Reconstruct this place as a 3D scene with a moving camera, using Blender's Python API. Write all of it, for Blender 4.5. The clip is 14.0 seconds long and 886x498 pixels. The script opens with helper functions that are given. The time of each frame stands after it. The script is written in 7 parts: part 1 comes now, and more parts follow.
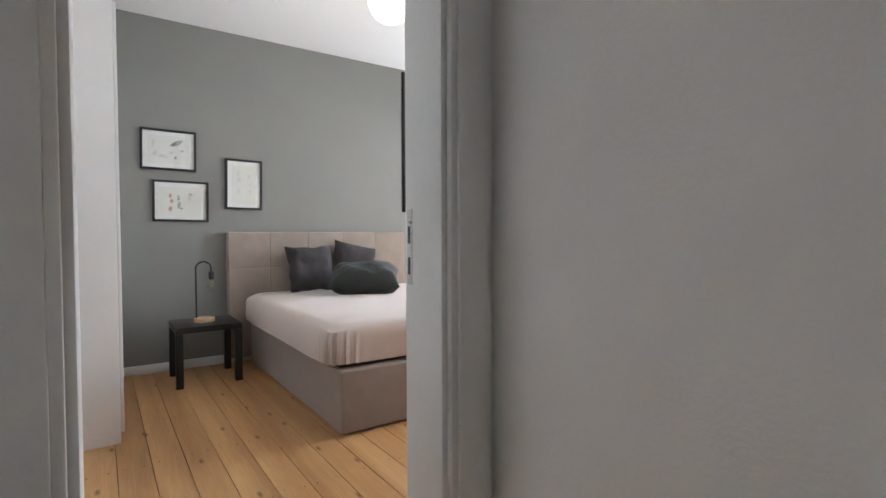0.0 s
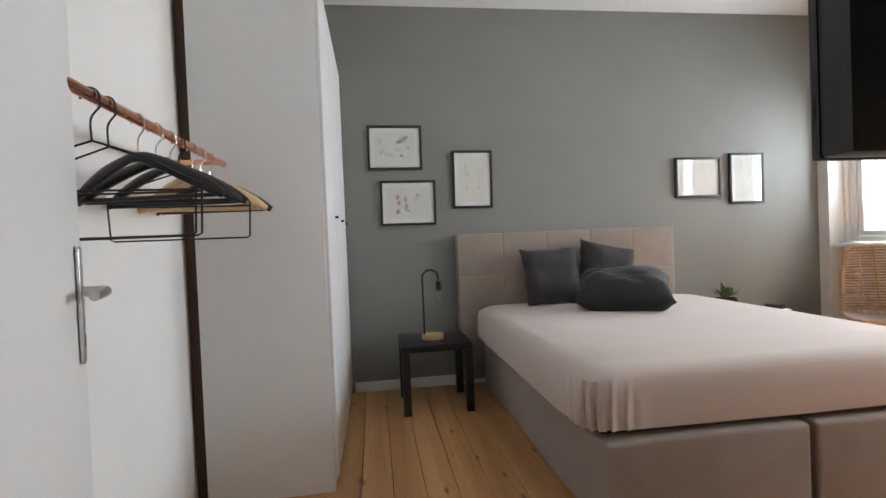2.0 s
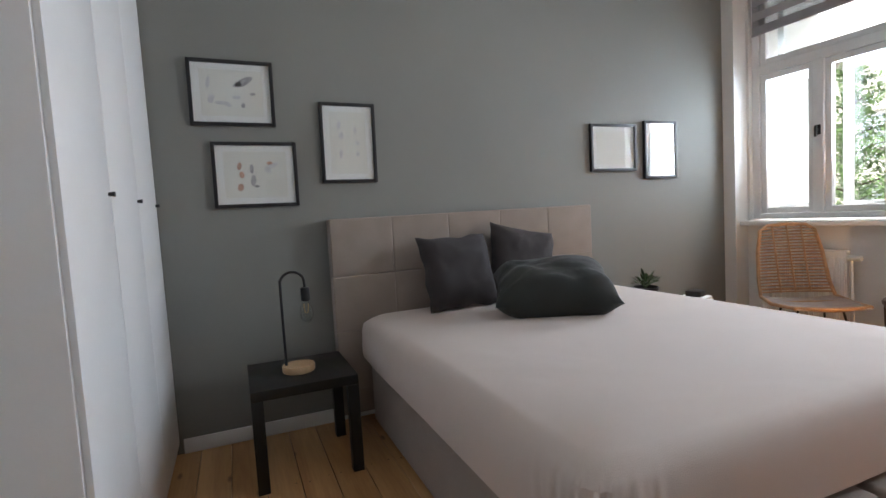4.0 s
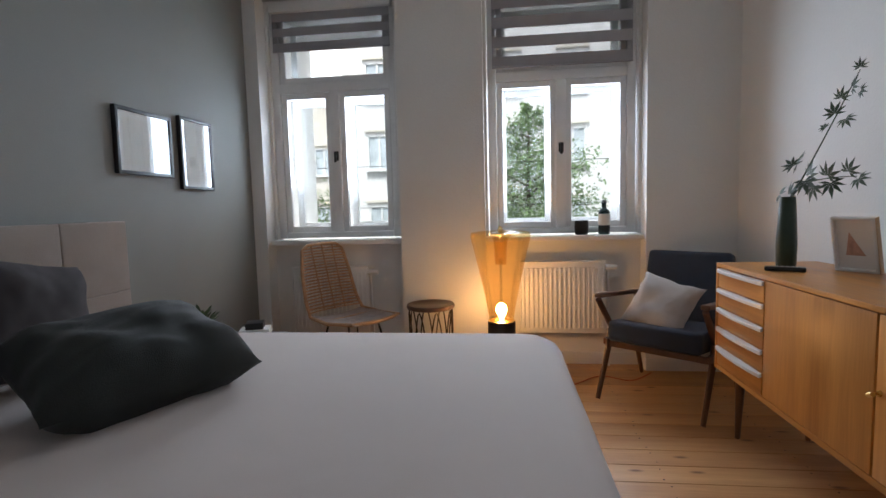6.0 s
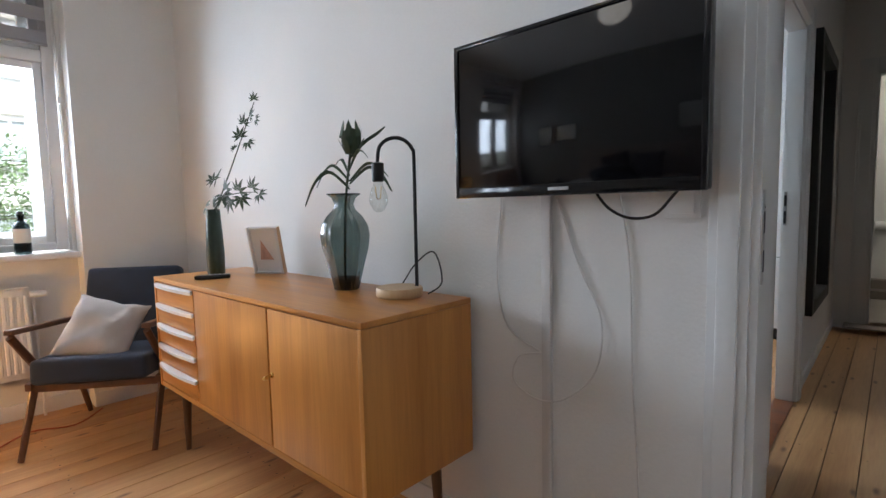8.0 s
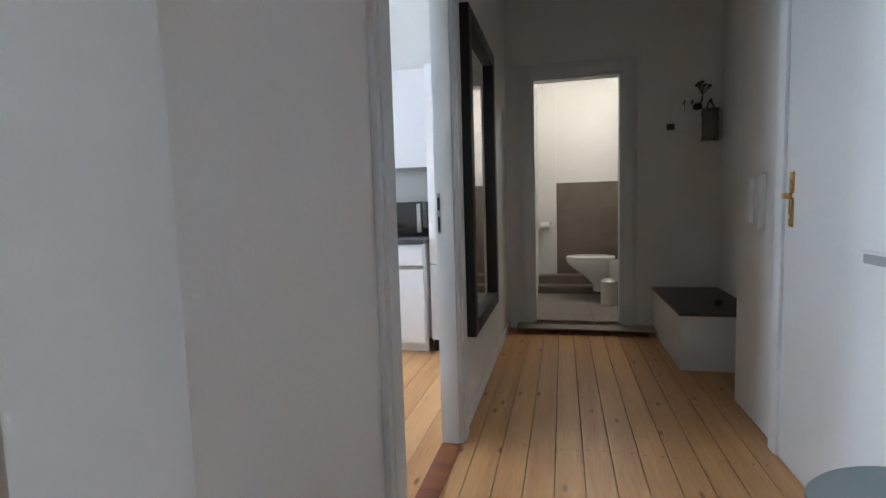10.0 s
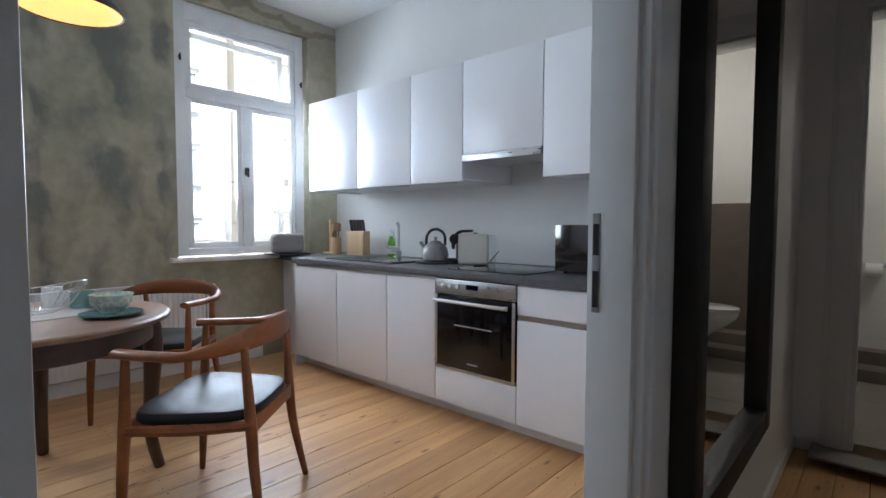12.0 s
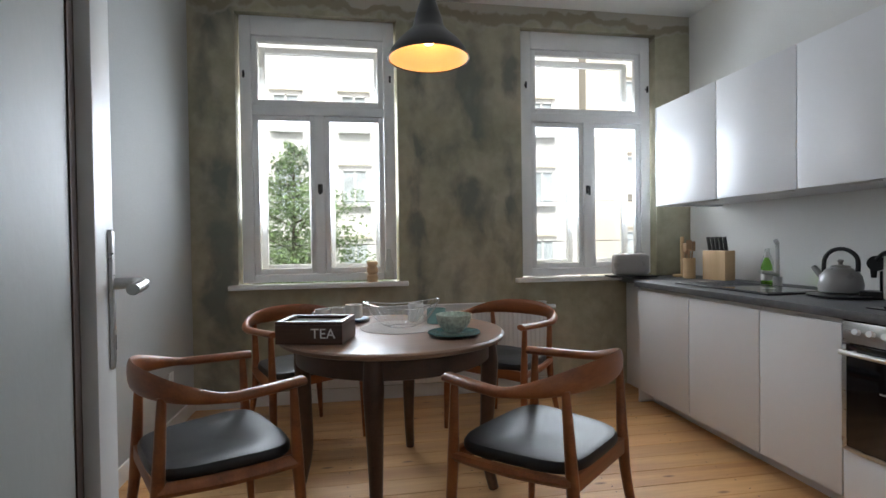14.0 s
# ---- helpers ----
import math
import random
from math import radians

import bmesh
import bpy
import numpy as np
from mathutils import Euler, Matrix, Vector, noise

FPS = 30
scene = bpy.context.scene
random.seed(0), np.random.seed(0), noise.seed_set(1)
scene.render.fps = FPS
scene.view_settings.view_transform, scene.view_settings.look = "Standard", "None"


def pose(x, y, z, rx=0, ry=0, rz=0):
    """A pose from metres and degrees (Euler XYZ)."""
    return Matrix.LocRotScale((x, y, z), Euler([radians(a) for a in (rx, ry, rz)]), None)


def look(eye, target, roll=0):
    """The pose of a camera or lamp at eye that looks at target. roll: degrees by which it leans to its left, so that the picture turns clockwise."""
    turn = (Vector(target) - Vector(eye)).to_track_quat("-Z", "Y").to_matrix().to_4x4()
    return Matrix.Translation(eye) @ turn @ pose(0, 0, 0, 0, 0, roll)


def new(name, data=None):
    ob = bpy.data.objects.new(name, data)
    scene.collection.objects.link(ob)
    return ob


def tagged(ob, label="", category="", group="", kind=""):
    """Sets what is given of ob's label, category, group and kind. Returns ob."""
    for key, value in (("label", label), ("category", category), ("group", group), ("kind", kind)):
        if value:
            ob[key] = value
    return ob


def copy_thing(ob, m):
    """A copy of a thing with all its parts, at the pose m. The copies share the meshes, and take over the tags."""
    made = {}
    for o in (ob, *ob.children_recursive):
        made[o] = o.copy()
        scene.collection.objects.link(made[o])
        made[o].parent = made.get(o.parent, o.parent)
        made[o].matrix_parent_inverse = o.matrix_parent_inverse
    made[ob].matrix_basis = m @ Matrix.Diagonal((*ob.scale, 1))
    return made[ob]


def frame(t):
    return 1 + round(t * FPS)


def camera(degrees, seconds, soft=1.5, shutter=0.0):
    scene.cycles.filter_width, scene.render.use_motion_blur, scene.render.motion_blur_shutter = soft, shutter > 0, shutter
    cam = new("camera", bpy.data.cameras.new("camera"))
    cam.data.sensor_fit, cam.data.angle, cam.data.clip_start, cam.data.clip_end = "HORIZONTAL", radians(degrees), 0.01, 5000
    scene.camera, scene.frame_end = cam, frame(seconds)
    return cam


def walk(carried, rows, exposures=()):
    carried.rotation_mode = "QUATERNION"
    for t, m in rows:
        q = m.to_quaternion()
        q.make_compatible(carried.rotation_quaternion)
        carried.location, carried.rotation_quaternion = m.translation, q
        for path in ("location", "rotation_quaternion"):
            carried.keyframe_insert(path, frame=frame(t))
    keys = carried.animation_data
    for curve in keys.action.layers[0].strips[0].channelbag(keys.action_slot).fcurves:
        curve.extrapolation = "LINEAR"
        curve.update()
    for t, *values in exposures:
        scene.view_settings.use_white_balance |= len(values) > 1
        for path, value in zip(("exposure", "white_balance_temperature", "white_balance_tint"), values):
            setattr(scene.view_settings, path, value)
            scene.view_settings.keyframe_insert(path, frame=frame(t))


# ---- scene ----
cam = camera(83.4, 14.0)
PATH = [
    (0, (0.357, 1.011, 1.125), (1.498, 2.662, 1.068), -0.2),
    (0.5, (0.412, 1.157, 1.13), (1.24, 2.982, 1.048), -0.4),
    (1, (0.524, 1.369, 1.135), (1.091, 3.286, 1.071), -1.3),
    (1.5, (0.62, 1.618, 1.125), (1.031, 3.575, 1.071), -1.7),
    (2, (0.653, 1.907, 1.126), (0.928, 3.888, 1.087), -2.4),
    (2.2, (0.654, 2.011, 1.13), (0.896, 3.996, 1.084), -2.7),
    (4.3, (0.837, 3.05, 1.155), (1.802, 4.793, 0.985), -3.4),
    (4.5, (0.867, 3.177, 1.157), (1.983, 4.829, 0.99), -3.6),
    (5, (0.913, 3.431, 1.172), (2.411, 4.747, 1.017), -3.5),
    (5.5, (0.917, 3.639, 1.162), (2.725, 4.48, 1.014), -2.8),
    (5.8, (0.915, 3.748, 1.165), (2.841, 4.261, 1.001), -2.5),
    (6, (0.904, 3.858, 1.186), (2.883, 4.092, 1.014), -1.5),
    (6.5, (0.906, 3.856, 1.18), (2.883, 3.61, 1.007), -0.9),
    (7, (0.917, 3.83, 1.182), (2.78, 3.12, 1.019), -0.8),
    (7.5, (0.913, 3.739, 1.18), (2.557, 2.611, 1.023), -0.8),
    (7.8, (0.886, 3.636, 1.179), (2.367, 2.302, 1.014), -1.1),
    (8, (0.875, 3.607, 1.176), (2.218, 2.135, 1.007), -1.2),
    (8.4, (0.846, 3.476, 1.169), (1.894, 1.783, 0.983), -1.7),
    (8.5, (0.838, 3.432, 1.17), (1.815, 1.697, 0.98), -1.8),
    (9, (0.803, 3.158, 1.163), (1.406, 1.263, 0.958), -2.0),
    (9.2, (0.781, 3.024, 1.164), (1.239, 1.088, 0.957), -1.9),
    (11.3, (0.804, 1.454, 1.167), (1.496, -0.419, 1.051), 0.2),
    (11.5, (0.836, 1.302, 1.16), (1.698, -0.5, 1.057), 0.1),
    (12, (0.934, 1.088, 1.199), (2.263, -0.403, 1.098), 0.2),
    (12.5, (1.056, 0.936, 1.192), (2.758, -0.11, 1.105), 0.3),
    (13, (1.158, 0.864, 1.203), (3.076, 0.304, 1.123), 0.3),
    (13.5, (1.206, 0.867, 1.23), (3.188, 0.604, 1.17), -0.1),
    (13.6, (1.199, 0.846, 1.219), (3.184, 0.609, 1.166), 0.0),
    (14, (1.193, 0.855, 1.224), (3.166, 0.53, 1.196), -0.8),
]
EXPOSURES = [
    (0.0, 3.25, 6600, 10), (1.0, 3.4, 6650, 10), (1.5, 2.9, 6800, 10), (2.0, 2.75, 6850, 10), (4.3, 2.35, 6400, 10), (4.5, 2.3, 6350, 10), (5.0, 1.9, 6300, 10),
    (6.0, 1.5, 6200, 10), (6.5, 1.55, 6200, 10), (7.5, 2.0, 6250, 10), (8.0, 2.35, 6250, 10), (8.5, 2.9, 6350, 10), (9.0, 3.3, 6450, 10),
    (11.3, 2.7, 5800, 10), (11.5, 2.6, 5800, 10), (12.0, 2.3, 6050, 10), (12.5, 2.1, 6300, 10), (13.0, 1.85, 6600, 10), (14.0, 1.8, 6750, 10),
]
walk(cam, [(t, look(eye, target, roll)) for t, eye, target, roll in PATH], EXPOSURES)

# ---- world and sun ----
world = bpy.data.worlds.new("overcast_sky")
world.use_nodes = True
scene.world = world
_n, _l = world.node_tree.nodes, world.node_tree.links
_sky = _n.new("ShaderNodeTexSky")
_sky.sky_type, _sky.sun_disc = "NISHITA", False
_sky.sun_elevation, _sky.sun_rotation = radians(52), radians(100)
_sky.dust_density = 4.0
_hs = _n.new("ShaderNodeHueSaturation")
_hs.inputs["Saturation"].default_value = 0.30
_l.new(_sky.outputs[0], _hs.inputs["Color"])
_l.new(_hs.outputs[0], _n["Background"].inputs[0])
_n["Background"].inputs[1].default_value = 0.15
sun_data = bpy.data.lights.new("sun", "SUN")
sun_data.energy, sun_data.angle, sun_data.color = 2.0, radians(25), (1.0, 0.97, 0.92)
sun_ob = new("sun", sun_data)
sun_ob.matrix_world = look((-12, 6, 30), (10, 2, 0))



def window_light(y, z, x, wy, wz, watts):
    """Daylight that falls in through a window's opening."""
    d = bpy.data.lights.new("window_daylight", "AREA")
    d.shape, d.size, d.size_y, d.energy, d.color = "RECTANGLE", wz, wy, watts, (0.79, 0.90, 1.06)
    d.spread = radians(135)
    o = new("window_daylight", d)
    o.matrix_world = look((x, y, z), (x - 1, y, z))


window_light(5.09, 1.75, 4.72, 0.80, 1.50, 11.5)
window_light(3.42, 1.60, 4.72, 0.85, 1.25, 11.5)
window_light(1.16, 1.90, 5.30, 0.95, 1.75, 18)
window_light(-1.05, 1.90, 5.30, 0.95, 1.75, 18)

# ---- materials ----
def material(name, color, rough=0.6, var=0.08, scale=6.0, bump=0.1, bscale=120.0, metal=0.0, stretch=(1, 1, 1), color2=None, sheen=0.0, coat=0.0, spec=0.5, rand=0.0):
    """Principled material with two scales of colour noise and a fine relief."""
    m = bpy.data.materials.new(name)
    m.use_nodes = True
    n, l = m.node_tree.nodes, m.node_tree.links
    b = n["Principled BSDF"]
    tc = n.new("ShaderNodeTexCoord")
    mp = n.new("ShaderNodeMapping")
    mp.inputs["Scale"].default_value = stretch
    l.new(tc.outputs["Object"], mp.inputs["Vector"])
    vec = mp.outputs[0]
    if rand:
        oi = n.new("ShaderNodeObjectInfo")
        sh = n.new("ShaderNodeVectorMath")
        sh.operation = "MULTIPLY_ADD"
        sh.inputs[1].default_value = (37.0, 37.0, 37.0)
        l.new(oi.outputs["Random"], sh.inputs[0])
        l.new(vec, sh.inputs[2])
        vec = sh.outputs[0]
    big = n.new("ShaderNodeTexNoise")
    big.inputs["Scale"].default_value, big.inputs["Detail"].default_value = scale, 4
    fine = n.new("ShaderNodeTexNoise")
    fine.inputs["Scale"].default_value, fine.inputs["Detail"].default_value = bscale, 3
    l.new(vec, big.inputs["Vector"])
    l.new(vec, fine.inputs["Vector"])
    ramp = n.new("ShaderNodeValToRGB")
    c = Vector(color)
    c2 = Vector(color2) if color2 else c
    ramp.color_ramp.elements[0].position, ramp.color_ramp.elements[1].position = 0.32, 0.68
    ramp.color_ramp.elements[0].color = (*(c * (1 - var)), 1)
    ramp.color_ramp.elements[1].color = (*(c2 * (1 + var)), 1)
    mixv = n.new("ShaderNodeMath")
    mixv.operation = "MULTIPLY_ADD"
    mixv.inputs[1].default_value = 0.3
    l.new(fine.outputs["Fac"], mixv.inputs[0])
    sc = n.new("ShaderNodeMath")
    sc.operation = "MULTIPLY_ADD"
    sc.inputs[1].default_value, sc.inputs[2].default_value = 0.9, -0.10
    l.new(big.outputs["Fac"], sc.inputs[0])
    l.new(sc.outputs[0], mixv.inputs[2])
    l.new(mixv.outputs[0], ramp.inputs["Fac"])
    out = ramp.outputs["Color"]
    if rand:
        hv = n.new("ShaderNodeHueSaturation")
        mr = n.new("ShaderNodeMapRange")
        mr.inputs["To Min"].default_value, mr.inputs["To Max"].default_value = 1 - rand, 1 + rand
        l.new(oi.outputs["Random"], mr.inputs["Value"])
        l.new(mr.outputs[0], hv.inputs["Value"])
        l.new(out, hv.inputs["Color"])
        out = hv.outputs[0]
    l.new(out, b.inputs["Base Color"])
    rr = n.new("ShaderNodeMapRange")
    rr.inputs["To Min"].default_value, rr.inputs["To Max"].default_value = max(0.02, rough - 0.08), min(1, rough + 0.08)
    l.new(big.outputs["Fac"], rr.inputs["Value"])
    l.new(rr.outputs[0], b.inputs["Roughness"])
    b.inputs["Metallic"].default_value = metal
    b.inputs["Specular IOR Level"].default_value = spec
    b.inputs["Sheen Weight"].default_value = sheen
    b.inputs["Coat Weight"].default_value = coat
    if bump:
        bp = n.new("ShaderNodeBump")
        bp.inputs["Strength"].default_value, bp.inputs["Distance"].default_value = bump, 0.01
        l.new(fine.outputs["Fac"], bp.inputs["Height"])
        l.new(bp.outputs[0], b.inputs["Normal"])
    return m


def pane_material(name, color=(1, 1, 1), rough=0.0):
    """Thin clear glass: what lies behind shows through, with a weak reflection."""
    m = bpy.data.materials.new(name)
    m.use_nodes = True
    n, l = m.node_tree.nodes, m.node_tree.links
    n.remove(n["Principled BSDF"])
    tr, gl, mx, fr = n.new("ShaderNodeBsdfTransparent"), n.new("ShaderNodeBsdfGlossy"), n.new("ShaderNodeMixShader"), n.new("ShaderNodeFresnel")
    tr.inputs[0].default_value = (*color, 1)
    gl.inputs["Roughness"].default_value = rough
    fr.inputs[0].default_value = 1.45
    lim = n.new("ShaderNodeMath")
    lim.operation = "MINIMUM"
    lim.inputs[1].default_value = 0.22
    l.new(fr.outputs[0], lim.inputs[0])
    l.new(lim.outputs[0], mx.inputs[0])
    l.new(tr.outputs[0], mx.inputs[1])
    l.new(gl.outputs[0], mx.inputs[2])
    l.new(mx.outputs[0], n["Material Output"].inputs[0])
    return m


def glow(name, color, strength):
    m = bpy.data.materials.new(name)
    m.use_nodes = True
    b = m.node_tree.nodes["Principled BSDF"]
    b.inputs["Base Color"].default_value = (0.9, 0.9, 0.88, 1)
    b.inputs["Emission Color"].default_value = (*color, 1)
    b.inputs["Emission Strength"].default_value = strength
    return m


def wood(name, dark, light, rough=0.4, ring=9.0, along="Y", rand=0.12, bump=0.06, knots=0.0):
    """Wood with long grain along one axis, fine pores and knots."""
    m = bpy.data.materials.new(name)
    m.use_nodes = True
    n, l = m.node_tree.nodes, m.node_tree.links
    b = n["Principled BSDF"]
    tc, mp, oi = n.new("ShaderNodeTexCoord"), n.new("ShaderNodeMapping"), n.new("ShaderNodeObjectInfo")
    s = {"X": (0.06, 1, 1), "Y": (1, 0.06, 1), "Z": (1, 1, 0.06)}[along]
    mp.inputs["Scale"].default_value = s
    l.new(tc.outputs["Object"], mp.inputs["Vector"])
    sh = n.new("ShaderNodeVectorMath")
    sh.operation = "MULTIPLY_ADD"
    sh.inputs[1].default_value = (17.0, 11.0, 23.0)
    l.new(oi.outputs["Random"], sh.inputs[0])
    l.new(mp.outputs[0], sh.inputs[2])
    g1 = n.new("ShaderNodeTexNoise")
    g1.inputs["Scale"].default_value, g1.inputs["Detail"].default_value, g1.inputs["Distortion"].default_value = ring, 5, 0.6
    g2 = n.new("ShaderNodeTexNoise")
    g2.inputs["Scale"].default_value, g2.inputs["Detail"].default_value = ring * 14, 3
    l.new(sh.outputs[0], g1.inputs["Vector"])
    l.new(sh.outputs[0], g2.inputs["Vector"])
    add = n.new("ShaderNodeMath")
    add.operation = "MULTIPLY_ADD"
    add.inputs[1].default_value = 0.35
    sc = n.new("ShaderNodeMath")
    sc.operation = "MULTIPLY_ADD"
    sc.inputs[1].default_value, sc.inputs[2].default_value = 1.0, -0.15
    l.new(g1.outputs["Fac"], sc.inputs[0])
    l.new(g2.outputs["Fac"], add.inputs[0])
    l.new(sc.outputs[0], add.inputs[2])
    ramp = n.new("ShaderNodeValToRGB")
    ramp.color_ramp.elements[0].position, ramp.color_ramp.elements[1].position = 0.3, 0.72
    ramp.color_ramp.elements[0].color, ramp.color_ramp.elements[1].color = (*dark, 1), (*light, 1)
    l.new(add.outputs[0], ramp.inputs[0])
    out = ramp.outputs[0]
    if knots:
        vo = n.new("ShaderNodeTexVoronoi")
        mk = n.new("ShaderNodeMapping")
        k = {"X": (0.35, 1, 1), "Y": (1, 0.35, 1), "Z": (1, 1, 0.35)}[along]
        mk.inputs["Scale"].default_value = k
        l.new(tc.outputs["Object"], mk.inputs["Vector"])
        sk = n.new("ShaderNodeVectorMath")
        sk.operation = "MULTIPLY_ADD"
        sk.inputs[1].default_value = (31.0, 7.0, 3.0)
        l.new(oi.outputs["Random"], sk.inputs[0])
        l.new(mk.outputs[0], sk.inputs[2])
        l.new(sk.outputs[0], vo.inputs["Vector"])
        vo.voronoi_dimensions = "2D"
        vo.inputs["Scale"].default_value = 4.2
        kr = n.new("ShaderNodeMapRange")
        kr.inputs["From Min"].default_value, kr.inputs["From Max"].default_value = 0.018, 0.06
        kr.inputs["To Min"].default_value, kr.inputs["To Max"].default_value = knots, 0.0
        l.new(vo.outputs["Distance"], kr.inputs["Value"])
        mx = n.new("ShaderNodeMix")
        mx.data_type = "RGBA"
        l.new(kr.outputs[0], mx.inputs["Factor"])
        l.new(out, mx.inputs["A"])
        mx.inputs["B"].default_value = (dark[0] * 0.35, dark[1] * 0.3, dark[2] * 0.25, 1)
        out = mx.outputs["Result"]
    hv, mr = n.new("ShaderNodeHueSaturation"), n.new("ShaderNodeMapRange")
    mr.inputs["To Min"].default_value, mr.inputs["To Max"].default_value = 1 - rand, 1 + rand
    l.new(oi.outputs["Random"], mr.inputs["Value"])
    l.new(mr.outputs[0], hv.inputs["Value"])
    l.new(out, hv.inputs["Color"])
    l.new(hv.outputs[0], b.inputs["Base Color"])
    rr = n.new("ShaderNodeMapRange")
    rr.inputs["To Min"].default_value, rr.inputs["To Max"].default_value = rough - 0.1, rough + 0.1
    l.new(g1.outputs["Fac"], rr.inputs["Value"])
    l.new(rr.outputs[0], b.inputs["Roughness"])
    bp = n.new("ShaderNodeBump")
    bp.inputs["Strength"].default_value, bp.inputs["Distance"].default_value = bump, 0.01
    l.new(g2.outputs["Fac"], bp.inputs["Height"])
    l.new(bp.outputs[0], b.inputs["Normal"])
    return m


def plaster(name):
    """Stripped old plaster: greenish grey with beige patches, dark stains and scrapes."""
    m = bpy.data.materials.new(name)
    m.use_nodes = True
    n, l = m.node_tree.nodes, m.node_tree.links
    b = n["Principled BSDF"]
    tc = n.new("ShaderNodeTexCoord")

    def noise_tex(s, d, dist=0.0, st=(1, 1, 1)):
        mp = n.new("ShaderNodeMapping")
        mp.inputs["Scale"].default_value = st
        l.new(tc.outputs["Object"], mp.inputs[0])
        t = n.new("ShaderNodeTexNoise")
        t.inputs["Scale"].default_value, t.inputs["Detail"].default_value, t.inputs["Distortion"].default_value = s, d, dist
        l.new(mp.outputs[0], t.inputs["Vector"])
        return t.outputs["Fac"]

    def ramp(src, stops):
        r = n.new("ShaderNodeValToRGB")
        while len(r.color_ramp.elements) < len(stops):
            r.color_ramp.elements.new(0.5)
        for e, (p, c) in zip(r.color_ramp.elements, stops):
            e.position, e.color = p, (*c, 1)
        l.new(src, r.inputs[0])
        return r.outputs[0]

    def mix(f, a, c):
        x = n.new("ShaderNodeMix")
        x.data_type = "RGBA"
        l.new(f, x.inputs["Factor"])
        l.new(a, x.inputs["A"])
        if isinstance(c, tuple):
            x.inputs["B"].default_value = (*c, 1)
        else:
            l.new(c, x.inputs["B"])
        return x.outputs["Result"]

    base = ramp(noise_tex(1.7, 9, 0.5), [(0.28, (0.24, 0.235, 0.155)), (0.44, (0.335, 0.315, 0.215)), (0.58, (0.395, 0.36, 0.255)), (0.72, (0.51, 0.445, 0.33))])
    fine = ramp(noise_tex(11, 9, 0.2), [(0.3, (0.26, 0.25, 0.175)), (0.7, (0.48, 0.435, 0.325))])
    half = n.new("ShaderNodeValue")
    half.outputs[0].default_value = 0.4
    c = mix(half.outputs[0], base, fine)
    # pale rubbed spots
    c = mix(ramp(noise_tex(4.2, 7, 0.8), [(0.60, (0, 0, 0)), (0.74, (0.55, 0.55, 0.55))]), c, (0.50, 0.44, 0.34))
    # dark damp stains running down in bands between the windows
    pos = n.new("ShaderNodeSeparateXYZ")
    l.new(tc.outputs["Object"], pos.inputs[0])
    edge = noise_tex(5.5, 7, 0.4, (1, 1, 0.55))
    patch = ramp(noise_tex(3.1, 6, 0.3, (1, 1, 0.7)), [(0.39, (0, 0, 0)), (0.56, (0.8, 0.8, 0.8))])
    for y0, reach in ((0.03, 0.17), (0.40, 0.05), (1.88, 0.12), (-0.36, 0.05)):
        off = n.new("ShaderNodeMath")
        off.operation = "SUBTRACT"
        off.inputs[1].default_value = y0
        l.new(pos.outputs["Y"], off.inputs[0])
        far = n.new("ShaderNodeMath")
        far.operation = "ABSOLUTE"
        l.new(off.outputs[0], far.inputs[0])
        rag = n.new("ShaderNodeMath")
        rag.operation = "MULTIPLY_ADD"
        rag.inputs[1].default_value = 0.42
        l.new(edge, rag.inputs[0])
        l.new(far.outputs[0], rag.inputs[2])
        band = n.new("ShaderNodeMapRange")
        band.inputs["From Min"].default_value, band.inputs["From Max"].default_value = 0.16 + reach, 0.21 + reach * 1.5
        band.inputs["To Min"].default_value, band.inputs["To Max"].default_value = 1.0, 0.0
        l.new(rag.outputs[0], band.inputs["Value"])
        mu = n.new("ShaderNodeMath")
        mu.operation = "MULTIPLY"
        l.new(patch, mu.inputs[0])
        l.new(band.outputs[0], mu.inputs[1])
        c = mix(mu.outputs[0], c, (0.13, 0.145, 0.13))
    # beige bare band under the ceiling, with a ragged edge
    sx = n.new("ShaderNodeSeparateXYZ")
    l.new(tc.outputs["Object"], sx.inputs[0])
    ad = n.new("ShaderNodeMath")
    ad.operation = "MULTIPLY_ADD"
    ad.inputs[1].default_value = 0.45
    l.new(noise_tex(3.5, 6), ad.inputs[0])
    l.new(sx.outputs["Z"], ad.inputs[2])
    mrg = n.new("ShaderNodeMapRange")
    mrg.inputs["From Min"].default_value, mrg.inputs["From Max"].default_value = 3.18, 3.22
    l.new(ad.outputs[0], mrg.inputs["Value"])
    c = mix(mrg.outputs[0], c, (0.44, 0.40, 0.33))
    # scraped darker olive patches inside the bare band
    lo = n.new("ShaderNodeMapRange")
    lo.inputs["From Min"].default_value, lo.inputs["From Max"].default_value = 3.20, 3.23
    l.new(ad.outputs[0], lo.inputs["Value"])
    hi = n.new("ShaderNodeMapRange")
    hi.inputs["From Min"].default_value, hi.inputs["From Max"].default_value = 3.29, 3.31
    hi.inputs["To Min"].default_value, hi.inputs["To Max"].default_value = 1.0, 0.0
    l.new(ad.outputs[0], hi.inputs["Value"])
    ol = n.new("ShaderNodeMath")
    ol.operation = "MULTIPLY"
    l.new(lo.outputs[0], ol.inputs[0])
    l.new(hi.outputs[0], ol.inputs[1])
    c = mix(ol.outputs[0], c, (0.27, 0.24, 0.17))
    l.new(c, b.inputs["Base Color"])
    b.inputs["Roughness"].default_value = 0.85
    bp = n.new("ShaderNodeBump")
    bp.inputs["Strength"].default_value, bp.inputs["Distance"].default_value = 0.35, 0.01
